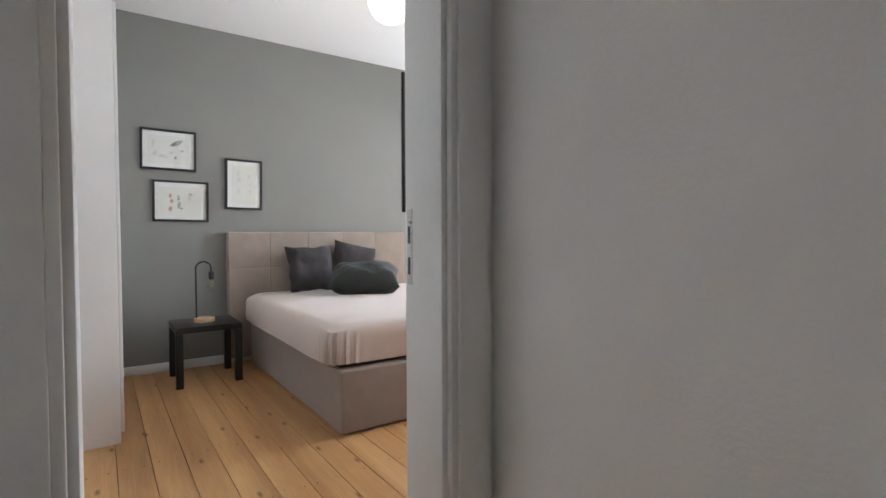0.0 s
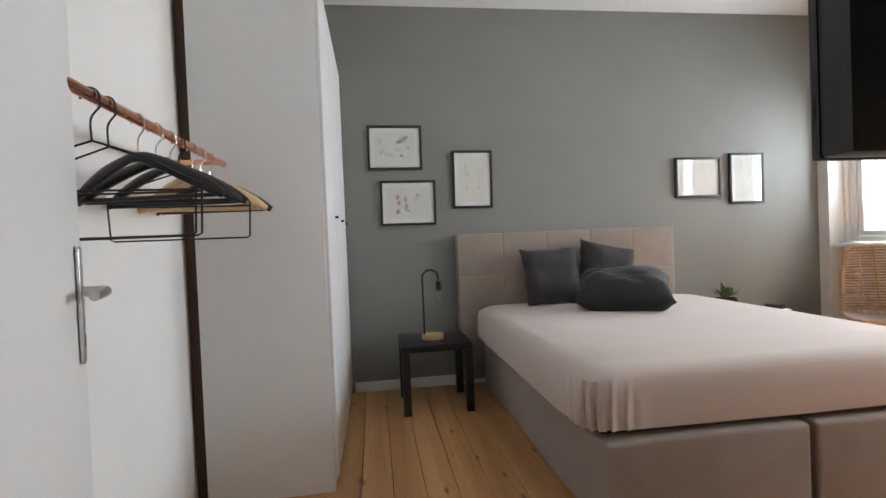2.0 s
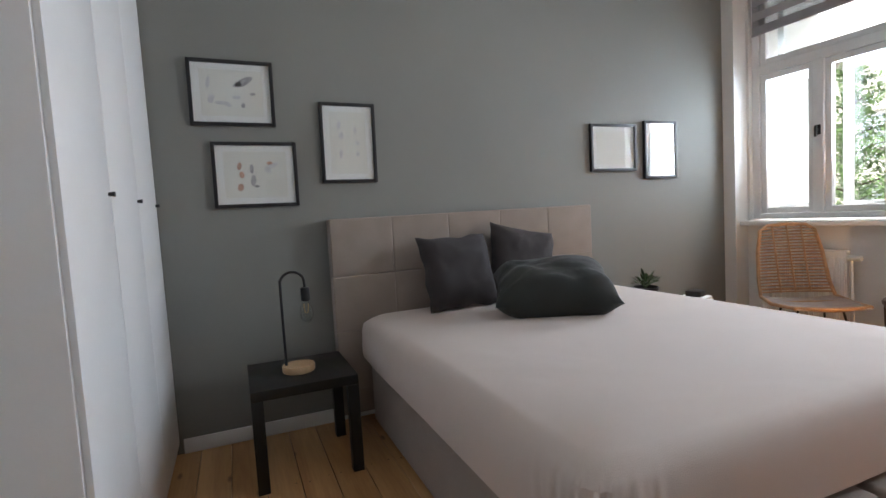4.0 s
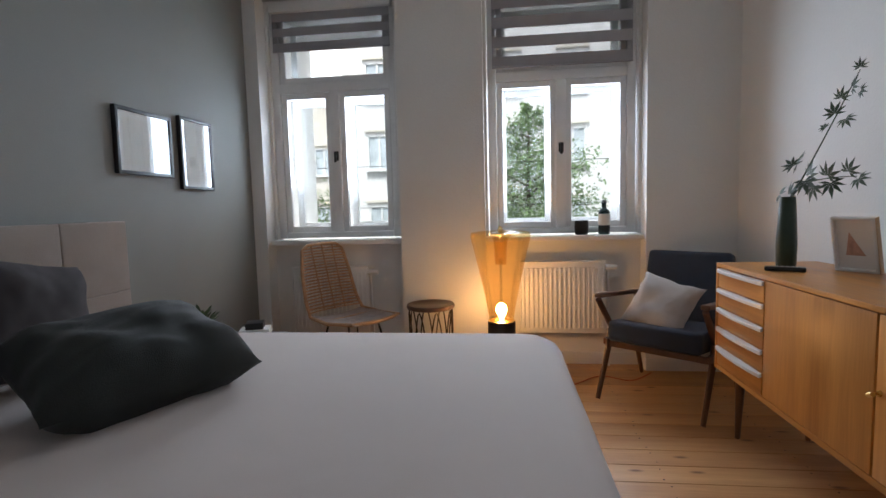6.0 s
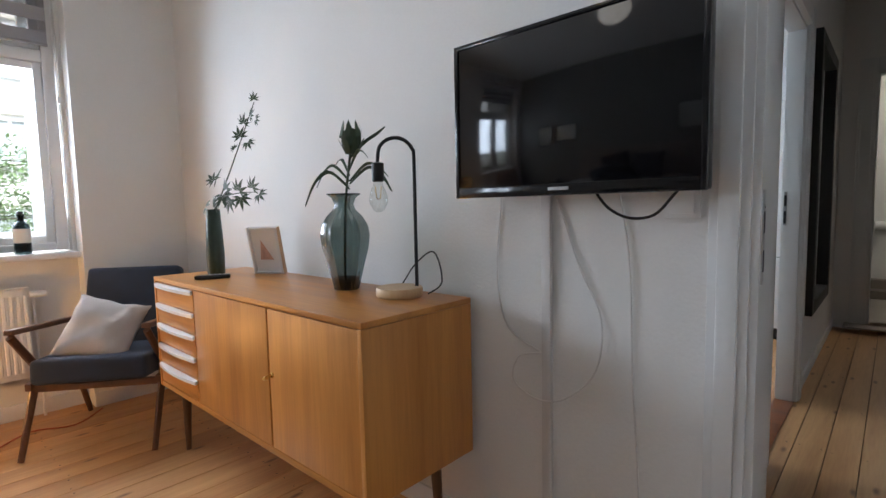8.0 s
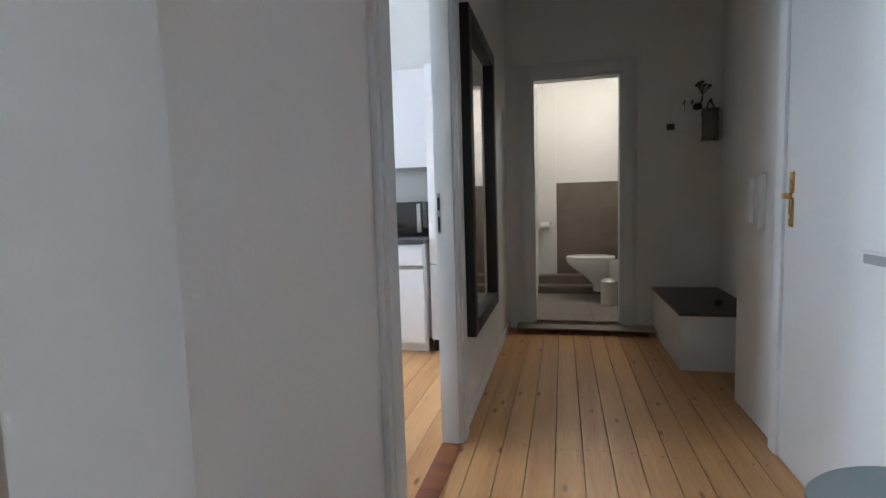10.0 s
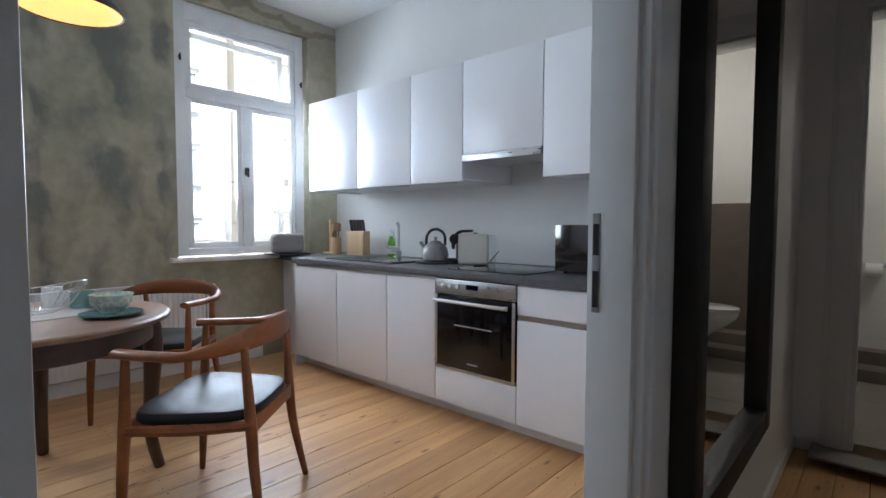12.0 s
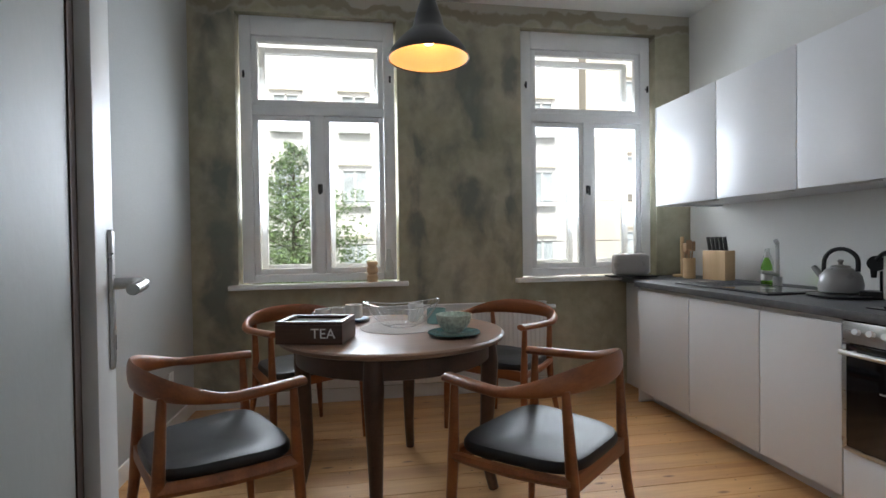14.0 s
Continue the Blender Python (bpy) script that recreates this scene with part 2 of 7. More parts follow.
    l.new(noise_tex(18, 8), bp.inputs["Height"])
    l.new(bp.outputs[0], b.inputs["Normal"])
    return m


WHITE_WALL = material("white_wall_paint", (0.74, 0.73, 0.70), 0.75, 0.03, 1.6, 0.12, 90)
CEIL = material("ceiling_paint", (0.78, 0.78, 0.76), 0.8, 0.02, 1.2, 0.08, 60)
GREY_WALL = material("grey_green_paint", (0.213, 0.214, 0.197), 0.7, 0.04, 1.8, 0.10, 140)
HALL_WALL = material("hall_paint", (0.78, 0.77, 0.745), 0.7, 0.03, 1.6, 0.1, 90)
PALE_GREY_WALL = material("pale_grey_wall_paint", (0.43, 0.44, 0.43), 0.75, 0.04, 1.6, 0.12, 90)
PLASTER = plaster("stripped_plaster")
GLOSS_WHITE = material("white_lacquer", (0.76, 0.76, 0.75), 0.35, 0.02, 2.0, 0.03, 30)
FRAME_WHITE = material("window_paint", (0.77, 0.77, 0.76), 0.42, 0.04, 5.0, 0.08, 45)
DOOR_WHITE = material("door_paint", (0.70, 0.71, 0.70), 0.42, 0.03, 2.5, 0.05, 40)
# Darker copy of the door white, with the kitchen leaf's shade in the colour.
DOOR_WHITE_SHADED = material("door_paint_shaded", (0.34, 0.36, 0.345), 0.55, 0.04, 2.0, 0.08, 40)
KITCHEN_WHITE = material("kitchen_front", (0.76, 0.76, 0.77), 0.32, 0.015, 1.5, 0.0, 30)
PINE = wood("pine_floorboard", (0.42, 0.205, 0.075), (0.64, 0.37, 0.16), 0.38, 7.0, "Y", 0.10, 0.05, 0.85)
OAK = wood("honey_oak_veneer", (0.40, 0.152, 0.030), (0.62, 0.275, 0.066), 0.34, 8.0, "X", 0.05, 0.03)
OAK_V = wood("honey_oak_veneer_upright", (0.40, 0.152, 0.030), (0.62, 0.275, 0.066), 0.36, 8.0, "Z", 0.05, 0.03)
TEAK = wood("teak", (0.16, 0.046, 0.014), (0.32, 0.105, 0.033), 0.34, 9.0, "X", 0.08, 0.03)
WALNUT = wood("dark_walnut", (0.045, 0.022, 0.014), (0.095, 0.05, 0.032), 0.36, 8.0, "X", 0.06, 0.03)
TABLETOP = wood("brown_table_veneer", (0.17, 0.095, 0.06), (0.27, 0.165, 0.11), 0.38, 5.0, "Y", 0.04, 0.03)
PALE_WOOD = wood("pale_beech", (0.52, 0.33, 0.17), (0.68, 0.47, 0.27), 0.45, 9.0, "Z", 0.08, 0.03)
BLACK_WOOD = material("black_stained_wood", (0.010, 0.010, 0.010), 0.4, 0.2, 12, 0.08, 80)
BLACK_FRAME = material("black_frame_wood", (0.008, 0.008, 0.009), 0.45, 0.2, 20, 0.05, 90)
BLACK_METAL = material("black_metal", (0.012, 0.012, 0.012), 0.4, 0.1, 30, 0.03, 200, 0.3)
STEEL = material("brushed_steel", (0.55, 0.55, 0.54), 0.3, 0.06, 14, 0.05, 160, 1.0, (1, 1, 8))
CHROME = material("chrome", (0.75, 0.75, 0.76), 0.1, 0.02, 8, 0.0, 30, 1.0)
COPPER = material("copper", (0.75, 0.36, 0.22), 0.25, 0.08, 18, 0.02, 90, 1.0)
BRASS = material("brass", (0.70, 0.48, 0.18), 0.28, 0.06, 18, 0.02, 90, 1.0)
BED_FABRIC = material("taupe_woven_fabric", (0.30, 0.245, 0.205), 0.9, 0.07, 9, 0.5, 420, sheen=0.25)
SHEET = material("blush_cotton_sheet", (0.56, 0.475, 0.425), 0.85, 0.03, 2.5, 0.15, 350, sheen=0.2)
_sn, _sl = SHEET.node_tree.nodes, SHEET.node_tree.links
_w, _bm, _tc = _sn.new("ShaderNodeTexNoise"), _sn.new("ShaderNodeBump"), _sn.new("ShaderNodeTexCoord")
_w.inputs["Scale"].default_value, _w.inputs["Detail"].default_value, _w.inputs["Distortion"].default_value = 2.2, 2, 0.6
_bm.inputs["Strength"].default_value, _bm.inputs["Distance"].default_value = 0.20, 0.05
_sl.new(_tc.outputs["Object"], _w.inputs["Vector"])
_sl.new(_w.outputs["Fac"], _bm.inputs["Height"])
_old = next(k for k in _sl if k.to_socket.name == "Normal" and k.to_node.type == "BSDF_PRINCIPLED").from_node
_sl.new(_bm.outputs[0], _old.inputs["Normal"])
CUSHION_DARK = material("charcoal_cotton", (0.034, 0.028, 0.029), 0.85, 0.12, 12, 0.5, 380, sheen=0.05)
CUSHION_GREEN = material("dark_green_velvet", (0.016, 0.019, 0.017), 0.8, 0.2, 9, 0.3, 300, sheen=0.1)
NAVY = material("navy_wool_felt", (0.020, 0.032, 0.058), 0.9, 0.14, 14, 0.5, 380, sheen=0.1)
LINEN = material("grey_beige_linen", (0.47, 0.43, 0.40), 0.9, 0.07, 12, 0.5, 320, sheen=0.2)
LEATHER = material("black_leather", (0.010, 0.011, 0.013), 0.36, 0.15, 8, 0.12, 160)
RATTAN = material("rattan", (0.42, 0.25, 0.13), 0.5, 0.2, 25, 0.2, 160)
PAPER = material("paper", (0.80, 0.79, 0.76), 0.8, 0.01, 3, 0.02, 90)
SCREEN = material("screen_glass", (0.003, 0.003, 0.004), 0.07, 0.0, 4, 0.0, 10, spec=0.5)
BLACK_PLASTIC = material("black_plastic", (0.008, 0.008, 0.009), 0.3, 0.05, 9, 0.02, 120)
BLACK_GLASS = material("black_glass", (0.004, 0.004, 0.005), 0.05, 0.0, 4, 0.0, 10)
WHITE_PLASTIC = material("white_plastic", (0.74, 0.74, 0.72), 0.4, 0.02, 6, 0.02, 90)
CERAMIC = material("white_ceramic", (0.80, 0.80, 0.78), 0.12, 0.01, 4, 0.0, 20)
COUNTER = material("dark_slate_laminate", (0.085, 0.085, 0.088), 0.45, 0.22, 30, 0.1, 220)
GREY_TILE = material("grey_brown_tile", (0.175, 0.143, 0.115), 0.4, 0.1, 5, 0.05, 60, rand=0.05)
BATH_FLOOR = material("pale_grey_tile", (0.25, 0.225, 0.195), 0.45, 0.1, 5, 0.05, 60, rand=0.05)
GROUT = material("grout", (0.17, 0.145, 0.12), 0.9, 0.08, 20, 0.1, 90)
DARK_GAP = material("dark_gap", (0.03, 0.018, 0.010), 0.9, 0.1, 20, 0.1, 60)
# Brown of the strip behind the wardrobe and of the door's painted shadow line.
BROWN_BACK_AND_SHADE = material("brown_back_and_shade", (0.06, 0.030, 0.016), 0.7, 0.15, 12, 0.1, 60)
MIRROR = material("mirror_silver", (0.88, 0.88, 0.88), 0.01, 0.0, 4, 0.0, 10, 1.0)
for _m, _r in ((MIRROR, 0.0), (SCREEN, 0.06)):
    for _k in list(_m.node_tree.links):
        if _k.to_socket.name == "Roughness":
            _m.node_tree.links.remove(_k)
    _m.node_tree.nodes["Principled BSDF"].inputs["Roughness"].default_value = _r
PANE = pane_material("window_glass", (0.97, 0.98, 0.98))
SMOKE = pane_material("smoke_glass", (0.34, 0.42, 0.41))
SMOKE_DARK = pane_material("dark_smoke_glass", (0.13, 0.17, 0.18))
AMBER = pane_material("amber_glass", (0.97, 0.83, 0.56))
CLEAR = pane_material("clear_glass", (0.93, 0.95, 0.94))
GREEN_GLAZE = material("dark_green_glaze", (0.028, 0.050, 0.034), 0.35, 0.15, 9, 0.15, 60)
LEAF = material("leaf_green", (0.045, 0.085, 0.03), 0.5, 0.3, 9, 0.1, 60, rand=0.2)
LEAF_DARK = material("dark_leaf", (0.035, 0.062, 0.03), 0.55, 0.25, 9, 0.1, 60)
TREE_LEAF = material("tree_foliage", (0.17, 0.26, 0.10), 0.6, 0.4, 0.8, 0.1, 6)
BARK = material("bark", (0.09, 0.07, 0.05), 0.9, 0.3, 12, 0.6, 30)
FACADE = material("pale_render_facade", (0.72, 0.67, 0.58), 0.9, 0.05, 0.5, 0.1, 6)
FACADE_WHITE = material("white_render_facade", (0.80, 0.79, 0.77), 0.9, 0.03, 0.5, 0.1, 6)
FACADE_RED = material("red_brown_render", (0.34, 0.13, 0.09), 0.9, 0.1, 0.7, 0.1, 6)
FAR_GLASS = material("far_window_glass", (0.52, 0.57, 0.60), 0.25, 0.2, 2, 0.0, 6)
ASPHALT = material("asphalt", (0.05, 0.05, 0.05), 0.9, 0.1, 2, 0.3, 60)
BLIND_GREY = material("grey_blind_cloth", (0.36, 0.35, 0.36), 0.9, 0.04, 12, 0.3, 300)
BLIND_SHEER = pane_material("sheer_blind_mesh", (0.72, 0.72, 0.73), 0.4)

BRONZE = material("dark_bronze", (0.055, 0.040, 0.028), 0.4, 0.12, 14, 0.05, 90, 0.6)
BULB_WARM = glow("warm_bulb", (1.0, 0.50, 0.16), 45.0)
OPAL = glow("opal_glow", (1.0, 0.93, 0.84), 0.7)
# Emission of the unseen lamp added to the bathroom.
BATH_GLOW = glow("bath_glow", (1.0, 0.92, 0.82), 6.5)
PENDANT_BULB = glow("pendant_bulb", (1.0, 0.40, 0.10), 11.0)
BAG_GREY = material("grey_bag_cloth", (0.16, 0.145, 0.125), 0.9, 0.15, 14, 0.4, 260)
DRIED = material("dried_flower_brown", (0.10, 0.07, 0.055), 0.8, 0.3, 30, 0.3, 120)
NAIL = material("dark_iron_nail", (0.035, 0.025, 0.018), 0.6, 0.2, 40, 0.1, 200)
RED_CORD = material("red_cord", (0.42, 0.10, 0.05), 0.7, 0.1, 40, 0.2, 300)
RATTAN_GREY = material("weathered_rattan", (0.40, 0.34, 0.31), 0.6, 0.2, 25, 0.2, 160)
WALNUT_WARM = wood("warm_walnut", (0.085, 0.036, 0.017), (0.17, 0.078, 0.04), 0.36, 8.0, "Z", 0.06, 0.03)
BLACK_CERAMIC = material("black_ceramic", (0.012, 0.012, 0.013), 0.35, 0.1, 12, 0.05, 90)
GREY_PLASTIC = material("grey_plastic", (0.35, 0.35, 0.35), 0.4, 0.04, 9, 0.02, 90)
GLOSS_BLACK = material("gloss_black", (0.006, 0.006, 0.007), 0.12, 0.0, 9, 0.0, 90)
WALL_PLASTIC = material("painted_duct", (0.62, 0.60, 0.57), 0.6, 0.04, 9, 0.02, 90)
BLUE_SHELL = material("pale_blue_shell", (0.33, 0.42, 0.43), 0.35, 0.04, 5, 0.02, 60)
PAPER_CREAM = material("cream_paper", (0.74, 0.72, 0.66), 0.8, 0.03, 5, 0.02, 90)
BLACK_STONE = material("black_composite", (0.012, 0.012, 0.013), 0.5, 0.15, 60, 0.1, 300)
GREEN_SOAP = pane_material("green_soap", (0.55, 0.85, 0.30))
TEAK_PALE = wood("olive_wood", (0.24, 0.13, 0.06), (0.38, 0.22, 0.11), 0.5, 9.0, "Z", 0.1, 0.03)
GREY_ENAMEL = material("grey_enamel", (0.30, 0.29, 0.28), 0.3, 0.04, 9, 0.02, 60)
MIRROR_BLACK = material("mirror_black_glass", (0.02, 0.017, 0.015), 0.04, 0.0, 9, 0.0, 60, 0.0, spec=1.0)
TEAL = material("teal_glaze", (0.045, 0.11, 0.11), 0.25, 0.1, 14, 0.02, 60)
TEAL_PALE = material("pale_teal_glaze", (0.22, 0.38, 0.36), 0.25, 0.06, 14, 0.02, 60)
MINT = material("mint_patterned_glaze", (0.48, 0.57, 0.50), 0.25, 0.3, 70, 0.02, 60)
BLUE_GLAZE = material("blue_glaze", (0.09, 0.16, 0.26), 0.25, 0.08, 14, 0.02, 60)
BLACK_ENAMEL = material("black_enamel", (0.012, 0.011, 0.010), 0.35, 0.08, 14, 0.02, 60)
CREAM_ENAMEL = material("cream_enamel", (0.80, 0.74, 0.62), 0.4, 0.02, 9, 0.0, 60)


# ---- mesh helpers ----
def box(bm, x0, x1, y0, y1, z0, z1, bevel=0.0, seg=2, m=None):
    t = Matrix.Translation(((x0 + x1) / 2, (y0 + y1) / 2, (z0 + z1) / 2)) @ Matrix.Diagonal((abs(x1 - x0), abs(y1 - y0), abs(z1 - z0), 1))
    if m is not None:
        t = m @ t
    r = bmesh.ops.create_cube(bm, size=1.0, matrix=t)
    if bevel:
        edges = {e for v in r["verts"] for e in v.link_edges}
        bmesh.ops.bevel(bm, geom=list(edges), offset=bevel, segments=seg, affect="EDGES", profile=0.6)
    return bm


def rod(bm, a, b, r0, r1=None, seg=12, cap=True):
    """A straight tapered rod from a to b."""
    a, b = Vector(a), Vector(b)
    d = b - a
    q = d.to_track_quat("Z", "Y").to_matrix().to_4x4()
    bmesh.ops.create_cone(bm, cap_ends=cap, segments=seg, radius1=r0, radius2=r0 if r1 is None else r1, depth=d.length, matrix=Matrix.Translation((a + b) / 2) @ q)
    return bm


def tube(bm, pts, radii, seg=8, closed=False, flat=1.0):
    """A round tube along points; radii one number or one for each point."""
    pts = [Vector(p) for p in pts]
    n = len(pts)
    if not isinstance(radii, (list, tuple)):
        radii = [radii] * n
    if 3 <= n <= 12 and not closed:
        fine_p, fine_r = [], []
        for i in range(n - 1):
            p0, p1, p2, p3 = pts[max(i - 1, 0)], pts[i], pts[i + 1], pts[min(i + 2, n - 1)]
            for k in range(5):
                u = k / 5
                fine_p.append(0.5 * (2 * p1 + (p2 - p0) * u + (2 * p0 - 5 * p1 + 4 * p2 - p3) * u * u + (3 * p1 - p0 - 3 * p2 + p3) * u ** 3))
                fine_r.append(radii[i] + (radii[i + 1] - radii[i]) * u)
        pts, radii = fine_p + [pts[-1]], fine_r + [radii[-1]]
        n = len(pts)
    rings = []
    ref = None
    for i, p in enumerate(pts):
        d = (pts[(i + 1) % n] - pts[i - 1]) if closed or 0 < i < n - 1 else (pts[1] - pts[0] if i == 0 else pts[-1] - pts[-2])
        d.normalize()
        if ref is None:
            ref = d.orthogonal().normalized()
        ref = (ref - d * ref.dot(d)).normalized()
        side = d.cross(ref)
        rings.append([bm.verts.new(p + radii[i] * (math.cos(2 * math.pi * k / seg) * ref + flat * math.sin(2 * math.pi * k / seg) * side)) for k in range(seg)])
    for i in range(n if closed else n - 1):
        a, b = rings[i], rings[(i + 1) % n]
        for k in range(seg):
            bm.faces.new((a[k], a[(k + 1) % seg], b[(k + 1) % seg], b[k]))
    if not closed:
        bm.faces.new(rings[0][::-1])
        bm.faces.new(rings[-1])
    return bm


def lathe(bm, profile, seg=32, centre=(0, 0, 0), flute=0.0, flutes=16, caps=True):
    """Turn a profile of (radius, height) round the z axis."""
    cx, cy, cz = centre
    rings = []
    for r, z in profile:
        rings.append([bm.verts.new((cx + r * (1 + flute * math.cos(flutes * 2 * math.pi * k / seg)) * math.cos(2 * math.pi * k / seg), cy + r * (1 + flute * math.cos(flutes * 2 * math.pi * k / seg)) * math.sin(2 * math.pi * k / seg), cz + z)) for k in range(seg)])
    for a, b in zip(rings, rings[1:]):
        for k in range(seg):
            bm.faces.new((a[k], a[(k + 1) % seg], b[(k + 1) % seg], b[k]))
    if caps:
        bm.faces.new(rings[0][::-1])
        bm.faces.new(rings[-1])
    return bm


def smooth(me, angle=0.7):
    for p in me.polygons:
        p.use_smooth = True
    me.set_sharp_from_angle(angle=angle)


def mesh_object(name, bm, mat, soft=True):
    bmesh.ops.recalc_face_normals(bm, faces=bm.faces)
    me = bpy.data.meshes.new(name)
    bm.to_mesh(me)
    bm.free()
    me.materials.append(mat)
    if soft:
        smooth(me)
    return new(name, me)


def part(name, bm, mat, parent, label="", soft=True):
    ob = mesh_object(name, bm, mat, soft)
    ob.parent = parent
    if label:
        ob["label"] = label
    return ob


def thing(name, label, category, m=None, group=""):
    ob = new(name)
    ob.empty_display_size = 0.1
    if m is not None:
        ob.matrix_world = m
    return tagged(ob, label, category, group)


def structure(name, bm, mat, label, soft=False):
    return tagged(mesh_object(name, bm, mat, soft), label, name.split("_")[0], "", "structure")


def B():
    return bmesh.new()


# ---- the large structure ----
NORTH, SOUTH, WEST, FACE = 5.70, 2.28, -0.17, 4.45      # bedroom
KN, KS, KW, KE = 2.10, -1.98, 1.36, 5.12                # kitchen
HE, HS, HN = 1.28, -2.14, 2.10                          # hall
BED_H, KIT_H, HALL_H = 2.90, 3.14, 2.95
OUT = 5.45


def wall_with_holes(name, axis, a0, a1, b0, b1, z0, z1, holes, mat, label):
    """A wall slab between a0 and a1 along axis, b0 to b1 thick, with holes (from, to, bottom, top)."""
    bm = B()
    cuts = sorted({a0, a1, *[v for h in holes for v in h[:2]]})
    for p, q in zip(cuts, cuts[1:]):
        mid = (p + q) / 2
        spans = [(z0, z1)]
        for h in holes:
            if h[0] < mid < h[1]:
                spans = [s for lo, hi in spans for s in ((lo, min(hi, h[2])), (max(lo, h[3]), hi)) if s[1] - s[0] > 1e-4]
        for lo, hi in spans:
            if axis == "x":
                box(bm, p, q, b0, b1, lo, hi)
            else:
                box(bm, b0, b1, p, q, lo, hi)
    bmesh.ops.remove_doubles(bm, verts=bm.verts, dist=0.0005)
    return structure(name, bm, mat, label)


# bedroom shell
wall_with_holes("wall_bedroom_north", "x", WEST - 0.2, OUT, NORTH, NORTH + 0.25, 0, 3.3, [], GREY_WALL, "grey-green painted bedroom wall behind the bed")
wall_with_holes("wall_west", "y", -0.62, NORTH, WEST - 0.2, WEST, 0, 3.3, [], WHITE_WALL, "plain white painted long side wall")
bm = box(B(), -0.70, -0.50, HS - 0.2, -0.42, 0, 3.3)
box(bm, -0.50, WEST - 0.2, -0.62, -0.42, 0, 3.3)
structure("wall_hall_recess", bm, HALL_WALL, "off-white wall round the hall recess")
W1, W2 = (4.58, 5.60), (2.87, 3.97)
wall_with_holes("wall_bedroom_facade", "y", SOUTH, NORTH, FACE, FACE + 0.14, 0, 3.3, [(*W1, 0.0, 2.74), (*W2, 0.0, 2.74)], WHITE_WALL, "white painted window wall with two tall niches")
wall_with_holes("wall_bedroom_parapet", "y", SOUTH, NORTH, FACE + 0.14, OUT, -6, 12, [(W1[0] + 0.02, W1[1] - 0.02, 0.94, 2.72), (W2[0] + 0.02, W2[1] - 0.02, 0.94, 2.72)], WHITE_WALL, "white painted parapet and reveals of the bedroom windows")
wall_with_holes("wall_party", "x", WEST, OUT, KN, SOUTH, 0, 3.3, [(0.303, 1.12, 0, 2.12)], WHITE_WALL, "white painted wall between bedroom and kitchen with a doorway")
# kitchen and hall shell
wall_with_holes("wall_hall_east", "y", HS, HN, HE, KW, 0, 3.3, [(0.168, 1.055, 0, 2.12)], HALL_WALL, "off-white hall wall with the kitchen doorway")
KW1, KW2 = (0.555, 1.765), (-1.655, -0.455)
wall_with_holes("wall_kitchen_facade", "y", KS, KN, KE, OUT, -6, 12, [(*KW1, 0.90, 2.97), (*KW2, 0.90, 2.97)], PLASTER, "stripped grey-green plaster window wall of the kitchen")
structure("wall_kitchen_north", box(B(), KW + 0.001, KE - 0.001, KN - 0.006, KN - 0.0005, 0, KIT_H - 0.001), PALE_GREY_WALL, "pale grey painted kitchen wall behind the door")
wall_with_holes("wall_kitchen_south", "x", KW, OUT, KS - 0.2, KS, 0, 3.3, [], WHITE_WALL, "white painted wall behind the kitchen units")
wall_with_holes("wall_hall_south", "x", -0.50, KW, HS - 0.12, HS, 0, 3.3, [(0.28, 1.04, 0, 2.25)], HALL_WALL, "off-white wall at the end of the hall with the bathroom doorway")
bm = box(B(), WEST - 0.2, OUT, -0.4, NORTH + 0.2, -0.30, -0.028)
box(bm, HE, OUT, -2.2, -0.4, -0.30, -0.028)
box(bm, -0.9, HE, -4.6, -0.4, -0.30, -0.028)
structure("subfloor", bm, DARK_GAP, "dark subfloor under the boards")
structure("ceiling_bedroom", box(B(), WEST, FACE, SOUTH, NORTH, BED_H, BED_H + 0.3), CEIL, "plain white bedroom ceiling")
structure("ceiling_kitchen", box(B(), KW, KE, KS, KN, KIT_H, KIT_H + 0.16), CEIL, "plain white kitchen ceiling")
structure("ceiling_hall", box(B(), -0.50, HE, HS, HN, HALL_H, HALL_H + 0.3), CEIL, "plain white hall ceiling")
# bathroom shell
BW, BE, BS, BF = -0.75, 1.08, -4.05, 0.055
bm = box(B(), BW - 0.1, BW, BS, HS - 0.12, -0.3, 2.9)
box(bm, BE, BE + 0.1, BS, HS - 0.12, -0.3, 2.9)
box(bm, BW - 0.1, BE + 0.1, BS - 0.1, BS, -0.3, 2.9)
box(bm, BW - 0.1, -0.70, HS - 0.12, HS, -0.3, 2.9)
box(bm, 0.855, BE, BS, BS + 0.07, -0.3, 2.9)
structure("wall_bathroom", bm, WHITE_WALL, "white painted bathroom walls")
structure("ceiling_bathroom", box(B(), BW - 0.1, BE + 0.1, BS - 0.1, HS - 0.12, 2.75, 2.9), CEIL, "white bathroom ceiling")


